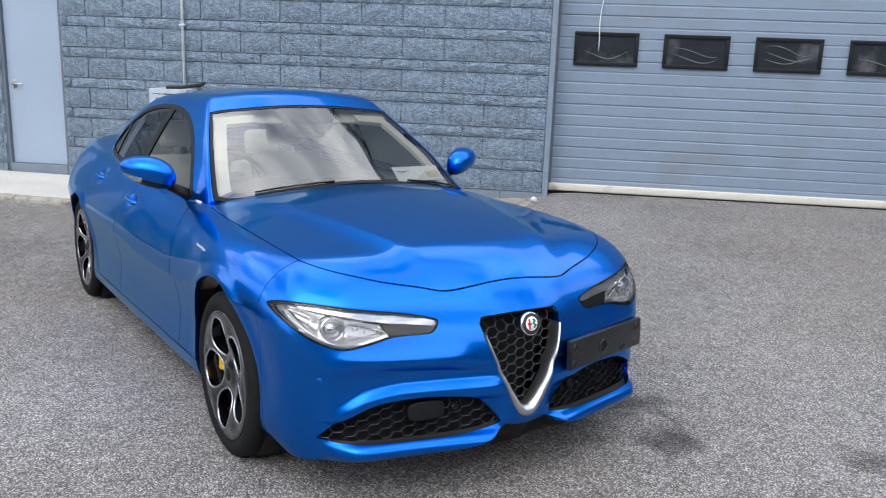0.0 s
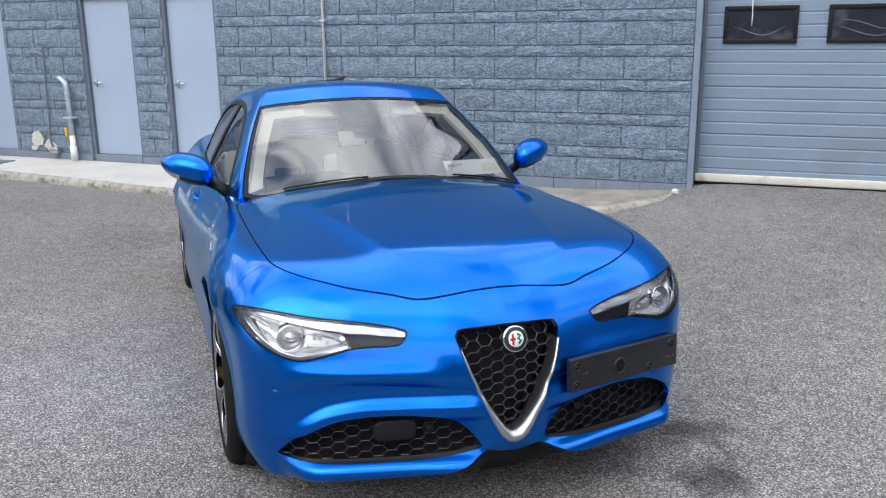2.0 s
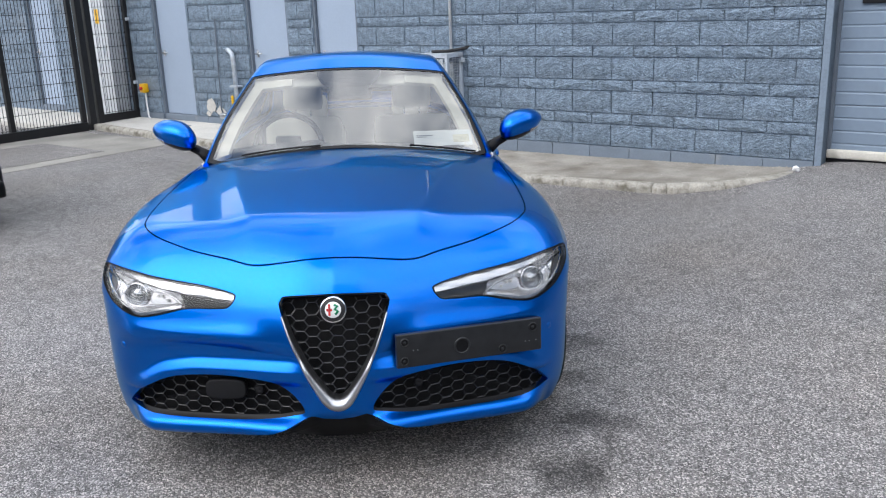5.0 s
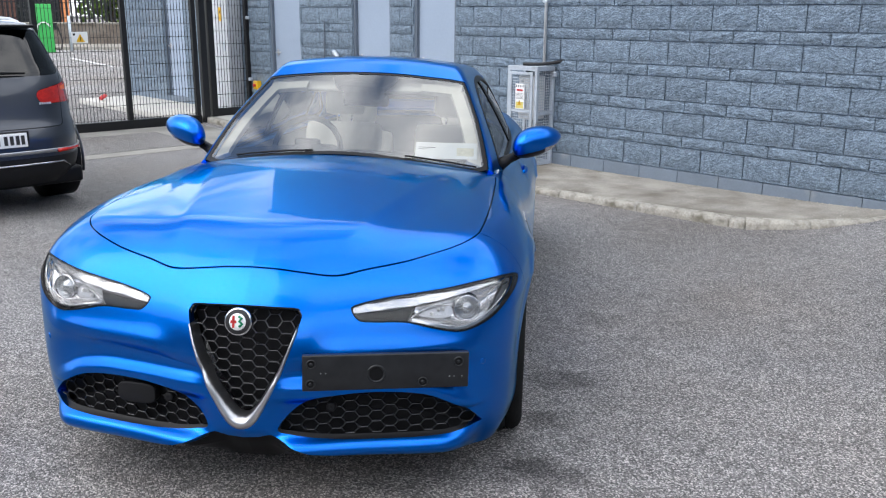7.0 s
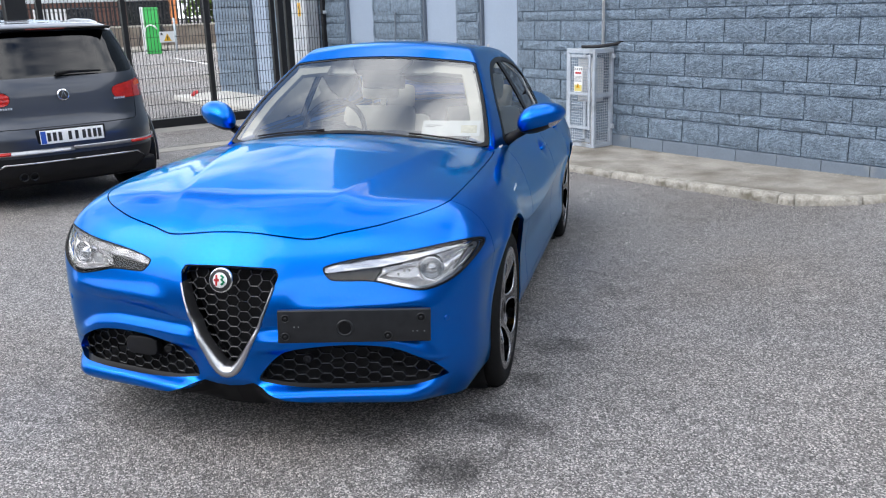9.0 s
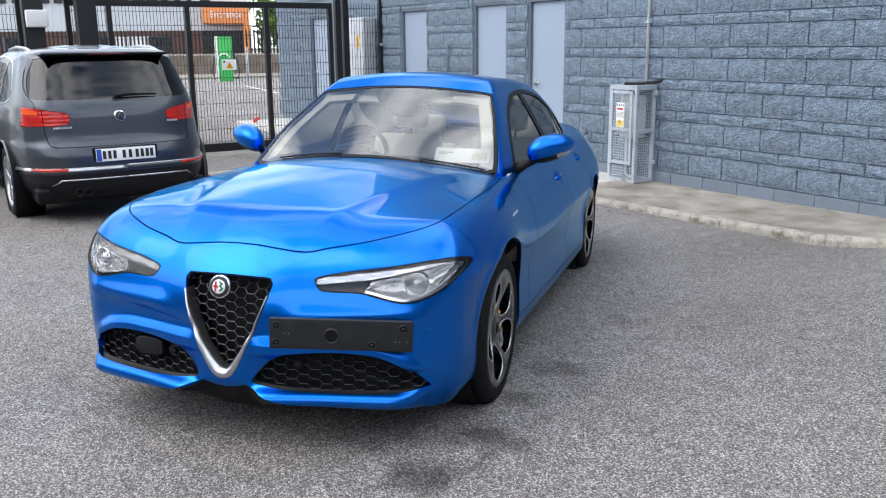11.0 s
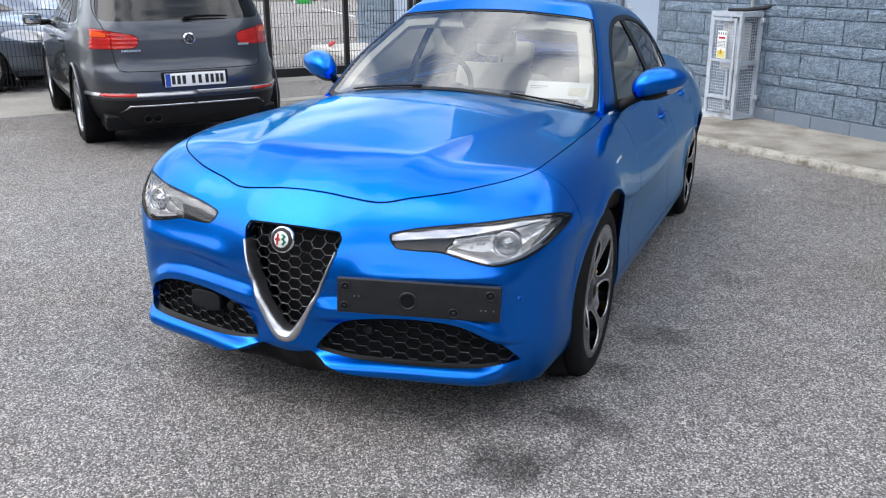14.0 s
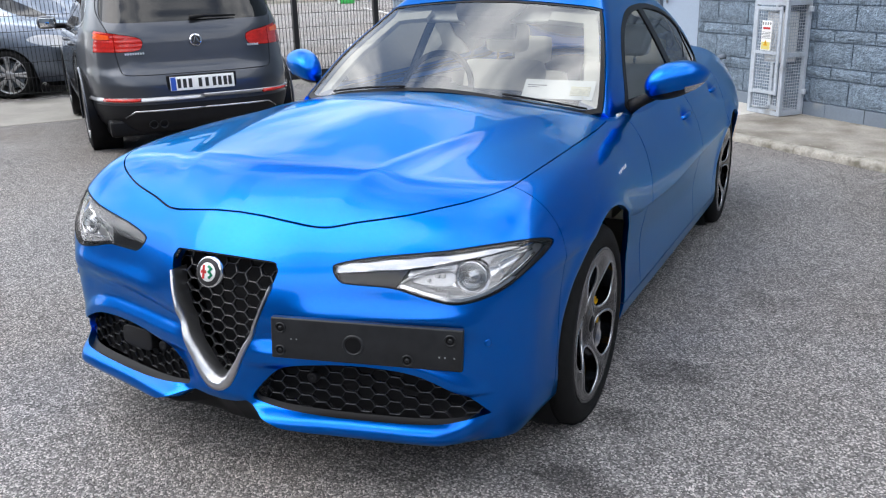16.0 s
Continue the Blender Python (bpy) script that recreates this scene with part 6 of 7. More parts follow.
def plain_wheel(parent, side, face, ay, r, rim_r, wide, mat, spokes=5):
    at = Matrix.Translation((face * side, ay, r)) @ (Matrix.Identity(4) if side > 0 else pose(0, 0, 0, 0, 0, 180))
    tyre = lathe([(-wide, rim_r), (-wide, r - 0.05), (-wide + 0.03, r), (-wide * 0.6, r), (-wide * 0.58, r - 0.006), (-wide * 0.4, r - 0.006), (-wide * 0.38, r), (-0.03, r), (-0.005, r - 0.03), (0, r - 0.06), (-0.004, rim_r + 0.01), (-0.015, rim_r)], 64)
    wheel = part("wheel", tyre, M["rubber"], parent, place=at)
    part("rim", lathe([(-0.012, rim_r + 0.004), (-0.004, rim_r), (-0.02, rim_r - 0.012), (-wide * 0.8, rim_r - 0.03)], 56), M[mat], wheel)
    bm = bmesh.new()
    for k in range(spokes):
        for off in (-0.1, 0.1):
            box(-0.045, -0.014, 0.05, -0.018, 0.014, rim_r - 0.005, 0.006, bm=bm, m=pose(0, 0, 0, 360 * k / spokes + math.degrees(off)))
    join(bm, lathe([(-0.012, 0.001), (-0.014, 0.05), (-0.03, 0.07), (-0.06, 0.07)], 28))
    part("spokes", bm, M[mat], wheel)
    part("brake_disc", lathe([(-0.09, 0.02), (-0.09, rim_r * 0.72), (-0.11, rim_r * 0.72)], 32), M["darkframe"], wheel)


def bars_plate(parent, place):
    """A pale plate whose characters are plain bars."""
    p = part("number_plate", box(-0.26, -0.006, -0.056, 0.26, 0.006, 0.056, 0.003), M["paper"], parent, "white number plate with a blue edge", place=place)
    part("plate_band", box(-0.257, -0.0085, -0.053, -0.215, -0.0062, 0.053), M["print_blue"], p, smooth=False)
    for x in (-0.19, -0.145, -0.1, -0.02, 0.035, 0.095, 0.14, 0.185, 0.225):
        part("plate_bar", box(x - 0.014, -0.0085, -0.036, x + 0.014, -0.0062, 0.036), M["ink"], p, smooth=False)
    return p


def zz(z):
    """Heights of the suv, from a taller first draft."""
    return float(np.interp(z, [0, 0.5, 0.7, 1.06, 1.2, 1.53, 1.7], [0, 0.45, 0.605, 0.955, 1.1, 1.475, 1.59]))


def grey_suv(place):
    suv = thing("suv", place, "dark grey compact suv parked with its tail to the yard", "car")
    levels = [(0.26, 0.80, 0.10, 4.3), (0.36, 0.86, 0.03, 4.4), (0.5, 0.895, 0.0, 4.43), (0.7, 0.905, 0.005, 4.43), (0.78, 0.905, 0.03, 4.42), (0.86, 0.9, 0.075, 4.38), (1.0, 0.888, 0.1, 4.25), (1.08, 0.87, 0.115, 3.9),
              (1.15, 0.845, 0.14, 3.3), (1.3, 0.79, 0.24, 2.95), (1.45, 0.73, 0.35, 2.6), (1.54, 0.685, 0.42, 2.35), (1.6, 0.63, 0.49, 2.15), (1.635, 0.54, 0.62, 1.95), (1.65, 0.4, 0.85, 1.8)]
    levels = [(zz(z), w, r, f) for z, w, r, f in levels]
    sh = barrel(levels, 0.42, 240)
    axles = ((0.86, 0.345), (3.46, 0.345))
    arch = lambda p: np.minimum(*[np.hypot(p[:, 1] - a, p[:, 2] - z) for a, z in axles])
    ok = lambda p: np.where(np.abs(p[:, 0]) < 0.55, 1.0, arch(p) - 0.375)
    sh = sh.keep(ok)
    X, Yc, Z = (lambda p: np.abs(p[:, 0])), (lambda p: p[:, 1]), (lambda p: p[:, 2])
    rear_win = within(closed_curve([(p, zz(q)) for p, q in [(0, 1.205), (0.45, 1.205), (0.65, 1.212), (0.698, 1.25), (0.675, 1.38), (0.615, 1.49), (0.58, 1.52), (0.3, 1.535), (0, 1.54), (-0.3, 1.535), (-0.58, 1.52), (-0.615, 1.49), (-0.675, 1.38), (-0.698, 1.25), (-0.65, 1.212), (-0.45, 1.205)]]))
    side_win = within(closed_curve([(p, zz(q)) for p, q in [(0.75, 1.2), (0.72, 1.28), (0.85, 1.42), (1.0, 1.5), (1.5, 1.53), (2.0, 1.5), (2.4, 1.4), (2.8, 1.22), (2.85, 1.15), (2.6, 1.13), (1.7, 1.145), (1.0, 1.165)]]))
    lamp = within(closed_curve([(p, zz(q)) for p, q in [(0.43, 1.02), (0.44, 1.09), (0.6, 1.125), (0.74, 1.15), (0.84, 1.165), (0.9, 1.15), (0.9, 1.02), (0.88, 0.985), (0.7, 0.985), (0.5, 0.99)]]))
    f_rw = lambda p: np.where(Yc(p) < 0.62, rear_win(p[:, 0], Z(p)), -1)
    f_sw = lambda p: np.where((Yc(p) > 0.7) & (X(p) > 0.5), side_win(Yc(p), Z(p)), -1)
    f_lamp = lambda p: np.where(Yc(p) < 0.42, lamp(X(p), Z(p)), -1)
    base = lambda p: Z(p) - np.where(Yc(p) < 0.45, zz(0.52), zz(0.42))
    front_glass = lambda p: np.where((Yc(p) > 2.05) & (Z(p) > 1.12) & (X(p) < 0.6), -1, 1)
    body = sh.keep(lambda p: -f_rw(p)).keep(lambda p: -f_sw(p) - 0.002).keep(lambda p: -f_lamp(p) - 0.003).keep(base)
    gate = within(closed_curve([(p, zz(q)) for p, q in [(0, 0.795), (0.45, 0.797), (0.575, 0.803), (0.612, 0.84), (0.635, 1.0), (0.67, 1.15), (0.712, 1.3), (0.645, 1.5), (0.585, 1.57), (0, 1.58), (-0.585, 1.57), (-0.645, 1.5), (-0.712, 1.3), (-0.67, 1.15), (-0.635, 1.0), (-0.612, 0.84), (-0.575, 0.803), (-0.45, 0.797)]], 8))
    f_gate = lambda p: np.where(Yc(p) < 0.58, gate(p[:, 0], Z(p)), -1)
    part("body", body.keep(lambda p: -f_gate(p) - 0.003).mesh("suv_body", 0.02), M["grey"], suv)
    part("tailgate", body.keep(lambda p: f_gate(p) - 0.003).mesh("tailgate", 0.02), M["grey"], suv)
    part("inner_shell", sh.shifted(-0.03).keep(lambda p: -f_rw(p)).keep(lambda p: -f_sw(p)).mesh("suv_inner"), M["trim"], suv)
    part("lower_bumper", sh.keep(lambda p: -base(p)).shifted(0.004).mesh("lower_bumper", 0.02), M["blackplastic"], suv, "black plastic lower bumper and sills")
    part("rear_window", sh.keep(f_rw).shifted(-0.004).mesh("suv_rear_window"), M["suv_glass"], suv).visible_shadow = False
    tail = sh.v[sh.v[:, 1] < 0.6]
    skin = lambda x, z: float(tail[np.argmin((np.abs(tail[:, 0]) - x) ** 2 + (tail[:, 2] - z) ** 2), 1])
    for side in (1, -1):
        mine = sh.keep(lambda p: p[:, 0] * side)
        part("side_window", mine.keep(f_sw).shifted(-0.004).mesh("suv_side_window"), M["suv_glass"], suv).visible_shadow = False
        part("window_trim", mine.keep(lambda p: f_sw(p) + 0.012).keep(lambda p: 0.004 - f_sw(p)).shifted(0.004).mesh("suv_window_trim", 0.01), M["chrome"], suv, "bright window trim")
        for y in (1.22, 1.95):
            part("door_post", mine.keep(f_sw).keep(lambda p: 0.045 - np.abs(p[:, 1] - y)).shifted(0.001).mesh("suv_post"), M["gloss_black"], suv)
        tl = mine.keep(lambda p: f_lamp(p) - 0.001)
        d = 0.0022 * np.sin(tl.v[:, 2] * math.tau / 0.034)
        tl = Sheet(tl.v + tl.n * d[:, None], tl.n, tl.t).smoothed()
        part("tail_lamp", tl.keep(lambda p: X(p) - 0.634).mesh("tail_lamp", 0.02), M["red_lens"], suv, "red wraparound tail lamp")
        part("tail_lamp", tl.keep(lambda p: 0.628 - X(p)).mesh("tail_lamp_gate", 0.02), M["red_lens"], suv, "red tail lamp on the tailgate")
        part("reversing_lens", mine.keep(lambda p: f_lamp(p) - 0.02).keep(lambda p: X(p) - 0.66).keep(lambda p: Z(p) - zz(1.085)).shifted(0.0035).mesh("reversing_lens", 0.008), M["amber"], suv, "orange upper lamp band")
        for a, z in axles:
            plain_wheel(suv, side, 0.885, a, z, 0.235, 0.235, "silver")
            part("wheel_arch_trim", tube([(0.892 * side, a + 0.378 * math.cos(q), z + 0.378 * math.sin(q)) for q in np.linspace(-0.3, math.pi + 0.3, 25)], 0.012, 8, flat=0.6), M["grey"], suv)
            part("wheel_arch_liner", lathe([(0.0, 0.372), (-0.25, 0.372), (-0.26, 0.1)], 40), M["trim"], suv, place=Matrix.Translation((0.88 * side, a, z)) @ (Matrix.Identity(4) if side > 0 else pose(0, 0, 0, 0, 0, 180)))
        part("roof_rail", tube([(0.57 * side, 0.72, 1.48), (0.575 * side, 0.82, 1.53), (0.58 * side, 1.0, 1.552), (0.58 * side, 1.5, 1.565), (0.58 * side, 1.95, 1.54), (0.57 * side, 2.1, 1.48)], 0.017, 8), M["satin"], suv, "silver roof rail")
        part("bumper_reflector", tube([(x * side, skin(x, zz(0.575)) - 0.024, zz(0.575)) for x in np.linspace(0.5, 0.76, 9)], 0.017, 8, flat=0.7), M["red_lens"], suv)
        part("bumper_strip", tube([(x * side, skin(x, zz(0.58)) - 0.003, zz(0.575)) for x in np.linspace(0.84, 0.0, 16)], 0.026, 8, flat=0.4), M["lamp_grey"], suv, "silver bumper strip")
        part("diffuser_strip", tube([(0.62 * side, skin(0.62, 0.36) - 0.004, zz(0.40))] + [(x * side, skin(x, 0.42) - 0.006, zz(0.46)) for x in np.linspace(0.55, 0.0, 10)], 0.009, 8), M["alloy"], suv)
        m = part("door_mirror", box(-0.095, -0.06, -0.066, 0.095, 0.06, 0.066, 0.055, m=pose(1.03 * side, 2.66, zz(1.14))), M["grey"], suv)
        part("mirror_glass", box(-0.07, -0.004, -0.045, 0.07, 0.004, 0.045, 0.003, m=pose(1.03 * side, 2.597, zz(1.14))), M["mirror"], m)
        part("mirror_foot", tube([(0.86 * side, 2.72, zz(1.1)), (0.96 * side, 2.69, zz(1.1))], 0.03, 8), M["trim"], suv)
        for y in (1.45, 2.2):
            part("door_handle", tube([(0.87 * side, y - 0.1, 0.89), (0.91 * side, y - 0.06, 0.895), (0.91 * side, y + 0.06, 0.895), (0.87 * side, y + 0.1, 0.89)], 0.015, 8), M["grey"], suv)
    spoiler = sh.keep(lambda p: np.where(Yc(p) < 0.75, Z(p) - 1.53, -1)).keep(lambda p: 0.6 - X(p))
    bm = box(-0.56, 0.36, zz(1.545), 0.56, 0.62, zz(1.585), 0.018)
    part("roof_spoiler", bm, M["trim"], suv, "black roof spoiler")
    part("brake_light", box(-0.16, 0.354, zz(1.557), 0.16, 0.366, zz(1.573), 0.004), M["brake_red"], suv)
    part("rear_wiper", tube([(-0.02, 0.15, zz(1.225)), (0.1, 0.15, zz(1.235)), (0.36, 0.165, zz(1.228))], [0.022, 0.014, 0.007], 8), M["trim"], suv)
    em = lathe([(0, 0.001), (0, 0.045), (0.003, 0.05), (0.012, 0.052)], 32)
    em.transform(pose(0, 0, 0, 0, 0, 90))
    bmesh.ops.recalc_face_normals(em, faces=em.faces[:])
    e = part("tail_badge", em, M["chrome"], suv, place=pose(0, 0.088, zz(1.06), -8))
    disc = lathe([(0, 0.001), (0, 0.038)], 24)
    disc.transform(pose(0, -0.002, 0, 0, 0, 90))
    part("badge_face", disc, M["ink"], e, smooth=False)
    for x in (-0.012, 0.012):
        part("badge_bar", box(x - 0.003, -0.006, -0.025, x + 0.003, -0.0025, 0.025, m=pose(0, 0, 0, 0, 20 if x < 0 else -20)), M["chrome"], e, smooth=False)
    for x0, z0, n, w in ((-0.57, zz(0.965), 8, 0.014), (0.42, zz(0.985), 5, 0.014)):
        for k in range(n):
            part("script_bar", box(x0 + k * w * 1.4, 0.083, z0, x0 + k * w * 1.4 + w, 0.09, z0 + 0.016), M["steel"], suv, smooth=False)
    recess = part("plate_recess", box(-0.285, 0.004, zz(0.645), 0.285, 0.03, zz(0.785), 0.012), M["trim"], suv)
    bars_plate(suv, pose(0, -0.008, zz(0.715), -4))
    for x in (-0.42, -0.34):
        part("tailpipe", lathe([(0.0, 0.03), (-0.004, 0.033), (0.0, 0.036), (0.12, 0.036), (0.12, 0.03), (0.004, 0.03)], 24), M["bracket"], suv, "dark steel tailpipe", place=pose(x, 0.028, 0.3, 0, 0, 90))
        part("pipe_bore", lathe([(0.03, 0.0005), (0.03, 0.0295)], 20), M["trim"], suv, place=pose(x, 0.028, 0.3, 0, 0, 90))
    part("underbody", box(-0.75, 0.15, 0.2, 0.75, 4.2, 0.34, 0.03), M["trim"], suv)
    part("rear_seats", box(-0.62, 1.0, 0.5, 0.62, 1.2, 1.28, 0.06), M["dark_cabin"], suv)
    for x in (-0.4, 0.0, 0.4):
        part("headrest", box(x - 0.12, 1.04, 1.27, x + 0.12, 1.14, 1.42, 0.035), M["dark_cabin"], suv)
    return suv


grey_suv(pose(-4.62, 4.47, -0.055, 0, 0, 84.0))


def parked_hatch(place):
    car = thing("parked_car", place, "blue-grey car parked beyond the mesh fence", "car", "cars beyond the fence")
    levels = [(0.2, 0.78, 0.1, 4.2), (0.35, 0.88, 0.0, 4.3), (0.62, 0.9, 0.02, 4.32), (0.8, 0.89, 0.06, 4.22), (0.94, 0.86, 0.12, 3.8), (1.04, 0.8, 0.2, 3.1), (1.24, 0.7, 0.45, 2.7), (1.4, 0.6, 0.7, 2.3), (1.46, 0.4, 1.0, 2.0)]
    sh = barrel(levels, 0.45, 160)
    axles = ((0.8, 0.32), (3.45, 0.32))
    sh = sh.keep(lambda p: np.where(np.abs(p[:, 0]) < 0.5, 1.0, np.minimum(*[np.hypot(p[:, 1] - a, p[:, 2] - z) for a, z in axles]) - 0.35))
    win = within(closed_curve([(0.6, 0.98), (0.9, 1.22), (1.4, 1.32), (2.0, 1.28), (2.6, 1.05), (2.7, 0.96), (1.5, 0.95)]))
    f_w = lambda p: np.where(np.abs(p[:, 0]) > 0.5, win(p[:, 1], p[:, 2]), -1)
    lamp = within(closed_curve([(3.75, 0.76), (3.9, 0.83), (4.2, 0.78), (4.3, 0.68), (4.1, 0.66)]))
    f_l = lambda p: np.where(np.abs(p[:, 0]) > 0.4, lamp(p[:, 1], p[:, 2]), -1)
    part("body", sh.keep(lambda p: -f_w(p)).keep(lambda p: -f_l(p)).mesh("hatch_body", 0.02), M["car_silver"], car)
    part("inner_shell", sh.shifted(-0.03).mesh("hatch_inner"), M["trim"], car)
    for side in (1, -1):
        mine = sh.keep(lambda p: p[:, 0] * side)
        part("side_window", mine.keep(f_w).mesh("hatch_window"), M["pane"], car)
        part("headlamp", mine.keep(f_l).mesh("hatch_lamp"), M["satin"], car)
        for a, z in axles:
            plain_wheel(car, side, 0.88, a, z, 0.245, 0.22, "silver", 8)
            part("wheel_arch_liner", lathe([(0.0, 0.345), (-0.25, 0.345), (-0.26, 0.1)], 32), M["trim"], car, place=Matrix.Translation((0.86 * side, a, z)) @ (Matrix.Identity(4) if side > 0 else pose(0, 0, 0, 0, 0, 180)))
    part("front_grille", box(-0.5, 4.29, 0.45, 0.5, 4.335, 0.62, 0.02), M["gloss_black"], car, "dark grille")
    return car


hatch = parked_hatch(pose(-13.05, 1.1, -0.13, 0, 0, -32))
copy_thing(hatch, pose(-15.3, 2.6, -0.13, 0, 0, -32))


# ---- fence, gate and what lies beyond them ----
FENCE = WALL @ pose(-10.5, 0, -0.12, 0, 0, -90)   # x runs out from the wall, z up


def wire_panel(x0, x1, z0, z1, pitch=0.05):
    v, f = [], []

    def bar(a, b, r):
        k = len(v)
        along_x = abs(b[0] - a[0]) > abs(b[2] - a[2])
        for p in (a, b):
            for s, t in ((-r, -r), (r, -r), (r, r), (-r, r)):
                v.append((p[0], p[1] + s, p[2] + t) if along_x else (p[0] + s, p[1] + t, p[2]))
        f.extend([(k + i, k + (i + 1) % 4, k + 4 + (i + 1) % 4, k + 4 + i) for i in range(4)])
    for x in np.arange(x0 + 0.02, x1, pitch):
        bar((x, 0, z0), (x, 0, z1), 0.0034)
    for z in np.arange(z0 + 0.02, z1, 0.2):
        bar((x0, 0.007, z), (x1, 0.007, z), 0.0032)
        bar((x0, -0.007, z), (x1, -0.007, z), 0.0032)
    me = bpy.data.meshes.new("wire_panel")
    me.from_pydata(v, [], f)
    return me


def boundary():
    fence = thing("fence", FENCE, "black welded mesh fence on square steel posts", "fence")
    gate = thing("gate", FENCE, "tall black steel mesh gate with a deep bottom rail", "gate")

    def post(x, w, z1, parent, z0=-0.25, name="post"):
        part(name, box(x - w / 2, -w / 2, z0, x + w / 2, w / 2, z1, 0.006), M["black"], parent, smooth=False)
    post(0.03, 0.06, 2.5, fence)
    tagged(part("wire_panel", wire_panel(0.06, 0.66, 0.2, 2.3), M["black"], fence, smooth=False), kind="stuff")
    part("kick_plate", box(0.06, -0.02, -0.2, 0.66, 0.02, 0.2), M["black"], fence, smooth=False)
    post(0.70, 0.09, 2.4, fence)
    post(0.84, 0.1, 2.4, fence)
    part("post_cap", box(0.62, -0.07, 2.36, 0.78, 0.07, 2.42, 0.01), M["steel"], fence)
    rails = box(0.95, -0.04, 2.21, 5.1, 0.04, 2.3)
    part("top_rail", rails, M["black"], gate, smooth=False)
    part("bottom_rail", box(0.95, -0.06, -0.1, 5.1, 0.06, 0.12, 0.005), M["black"], gate, smooth=False)
    for x in (0.98, 2.1, 3.36, 4.5, 5.06):
        part("stile", box(x - 0.035, -0.035, 0.12, x + 0.035, 0.035, 2.21), M["black"], gate, smooth=False)
    for a, b in ((0.98, 2.1), (2.1, 3.36), (3.36, 4.5), (4.5, 5.06)):
        tagged(part("wire_panel", wire_panel(a + 0.03, b - 0.03, 0.12, 2.21), M["black"], gate, smooth=False), kind="stuff")
    for x in (4.86, 5.55):
        part("gate_tower", box(x - 0.13, 0.1, -0.25, x + 0.13, 0.34, 2.6, 0.008), M["black"], fence, smooth=False)
    part("tower_head", box(4.7, 0.08, 2.45, 5.75, 0.36, 2.6, 0.008), M["black"], fence, smooth=False)
    part("control_box", box(5.38, 0.345, 1.9, 5.66, 0.44, 2.13, 0.02), M["white"], fence, "white gate control box")
    x = 5.7
    while x < 15:
        post(x, 0.06, 2.3, fence)
        tagged(part("wire_panel", wire_panel(x + 0.03, x + 2.47, 0.06, 2.2), M["black"], fence, smooth=False), kind="stuff")
        x += 2.5
    sign = part("fence_sign", box(2.64, 0.012, 1.26, 2.87, 0.02, 1.42, 0.002), M["paper"], gate, "white sign with a yellow warning triangle", smooth=False)
    part("triangle", extrude([(2.69, 1.28), (2.81, 1.28), (2.75, 1.39)], 0.003, 0.0215), M["yellow"], sign, smooth=False)
    part("triangle_mark", box(2.744, 0.0255, 1.3, 2.756, 0.028, 1.35), M["ink"], sign, smooth=False)
    part("print_square", box(2.82, 0.0215, 1.37, 2.85, 0.024, 1.4), M["ink"], sign, smooth=False)
    for z in (0.62, 1.6):
        part("hinge", box(0.0, 0.03, z, 0.06, 0.07, z + 0.05, 0.006), M["steel"], fence)
    cab = thing("utility_cabinet", WALL @ pose(-10.98, -0.26, -0.13), "tall white utility cabinet with a yellow label", "cabinet")
    part("body", box(-0.28, 0, -0.2, 0.28, 0.25, 2.1, 0.012), M["cladding"], cab)
    part("door_seam", box(-0.004, -0.003, 0.1, 0.004, 0.001, 1.98), M["darkframe"], cab, smooth=False)
    part("label_plate", box(0.01, -0.006, 1.58, 0.11, -0.0035, 1.8), M["yellow"], cab, "yellow label", smooth=False)
    part("label_mark", extrude([(0.035, 1.71), (0.085, 1.71), (0.06, 1.76)], 0.002, -0.0085), M["ink"], cab, smooth=False)
    part("lock", box(0.12, -0.012, 1.1, 0.17, -0.001, 1.25, 0.004), M["steel"], cab)
    for z in (0.5, 0.9, 1.5):
        part("latch", rod((0.2, -0.001, z), (0.2, -0.012, z), 0.012, 10), M["steel"], cab)
    slab = thing("concrete_slab", WALL, "pale concrete strip along the wall beyond the gate", "slab")
    part("slab", box(-14.95, -1.2, -0.35, -10.62, 0.01, -0.045, 0.02), M["pale_concrete"], slab)
    rnd = random.Random(77)
    bm = bmesh.new()
    bmesh.ops.create_icosphere(bm, subdivisions=2, radius=0.04)
    for q in bm.verts:
        q.co *= rnd.uniform(0.6, 1.15)
        q.co.z *= 0.7
    ball = thing("crumpled_paper", WALL @ pose(-0.13, -0.3, 0.035), "crumpled pale paper lying at the foot of the wall", "litter")
    part("paper", bm, M["paper"], ball, smooth=False)
    scrap = thing("red_scrap", WALL @ pose(-14.25, -1.0, -0.045), "crumpled red plastic scrap on the concrete", "litter")
    part("scrap", tube([(-0.14, 0, 0.03), (-0.06, 0.03, 0.05), (0.02, -0.02, 0.06), (0.08, 0.02, 0.09), (0.12, 0.04, 0.1)], [0.03, 0.05, 0.06, 0.05, 0.02], 7, flat=0.6), M["red"], scrap, smooth=False)
    line = tagged(link("road_marking", box(-3.3, -0.06, -0.02, 3.3, 0.06, 0.004), M["white"], smooth=False), "worn white parking line", "road marking", kind="structure")
    line.matrix_basis = pose(-27.7, 18.17, -0.13, 0, 0, -17.2)


boundary()


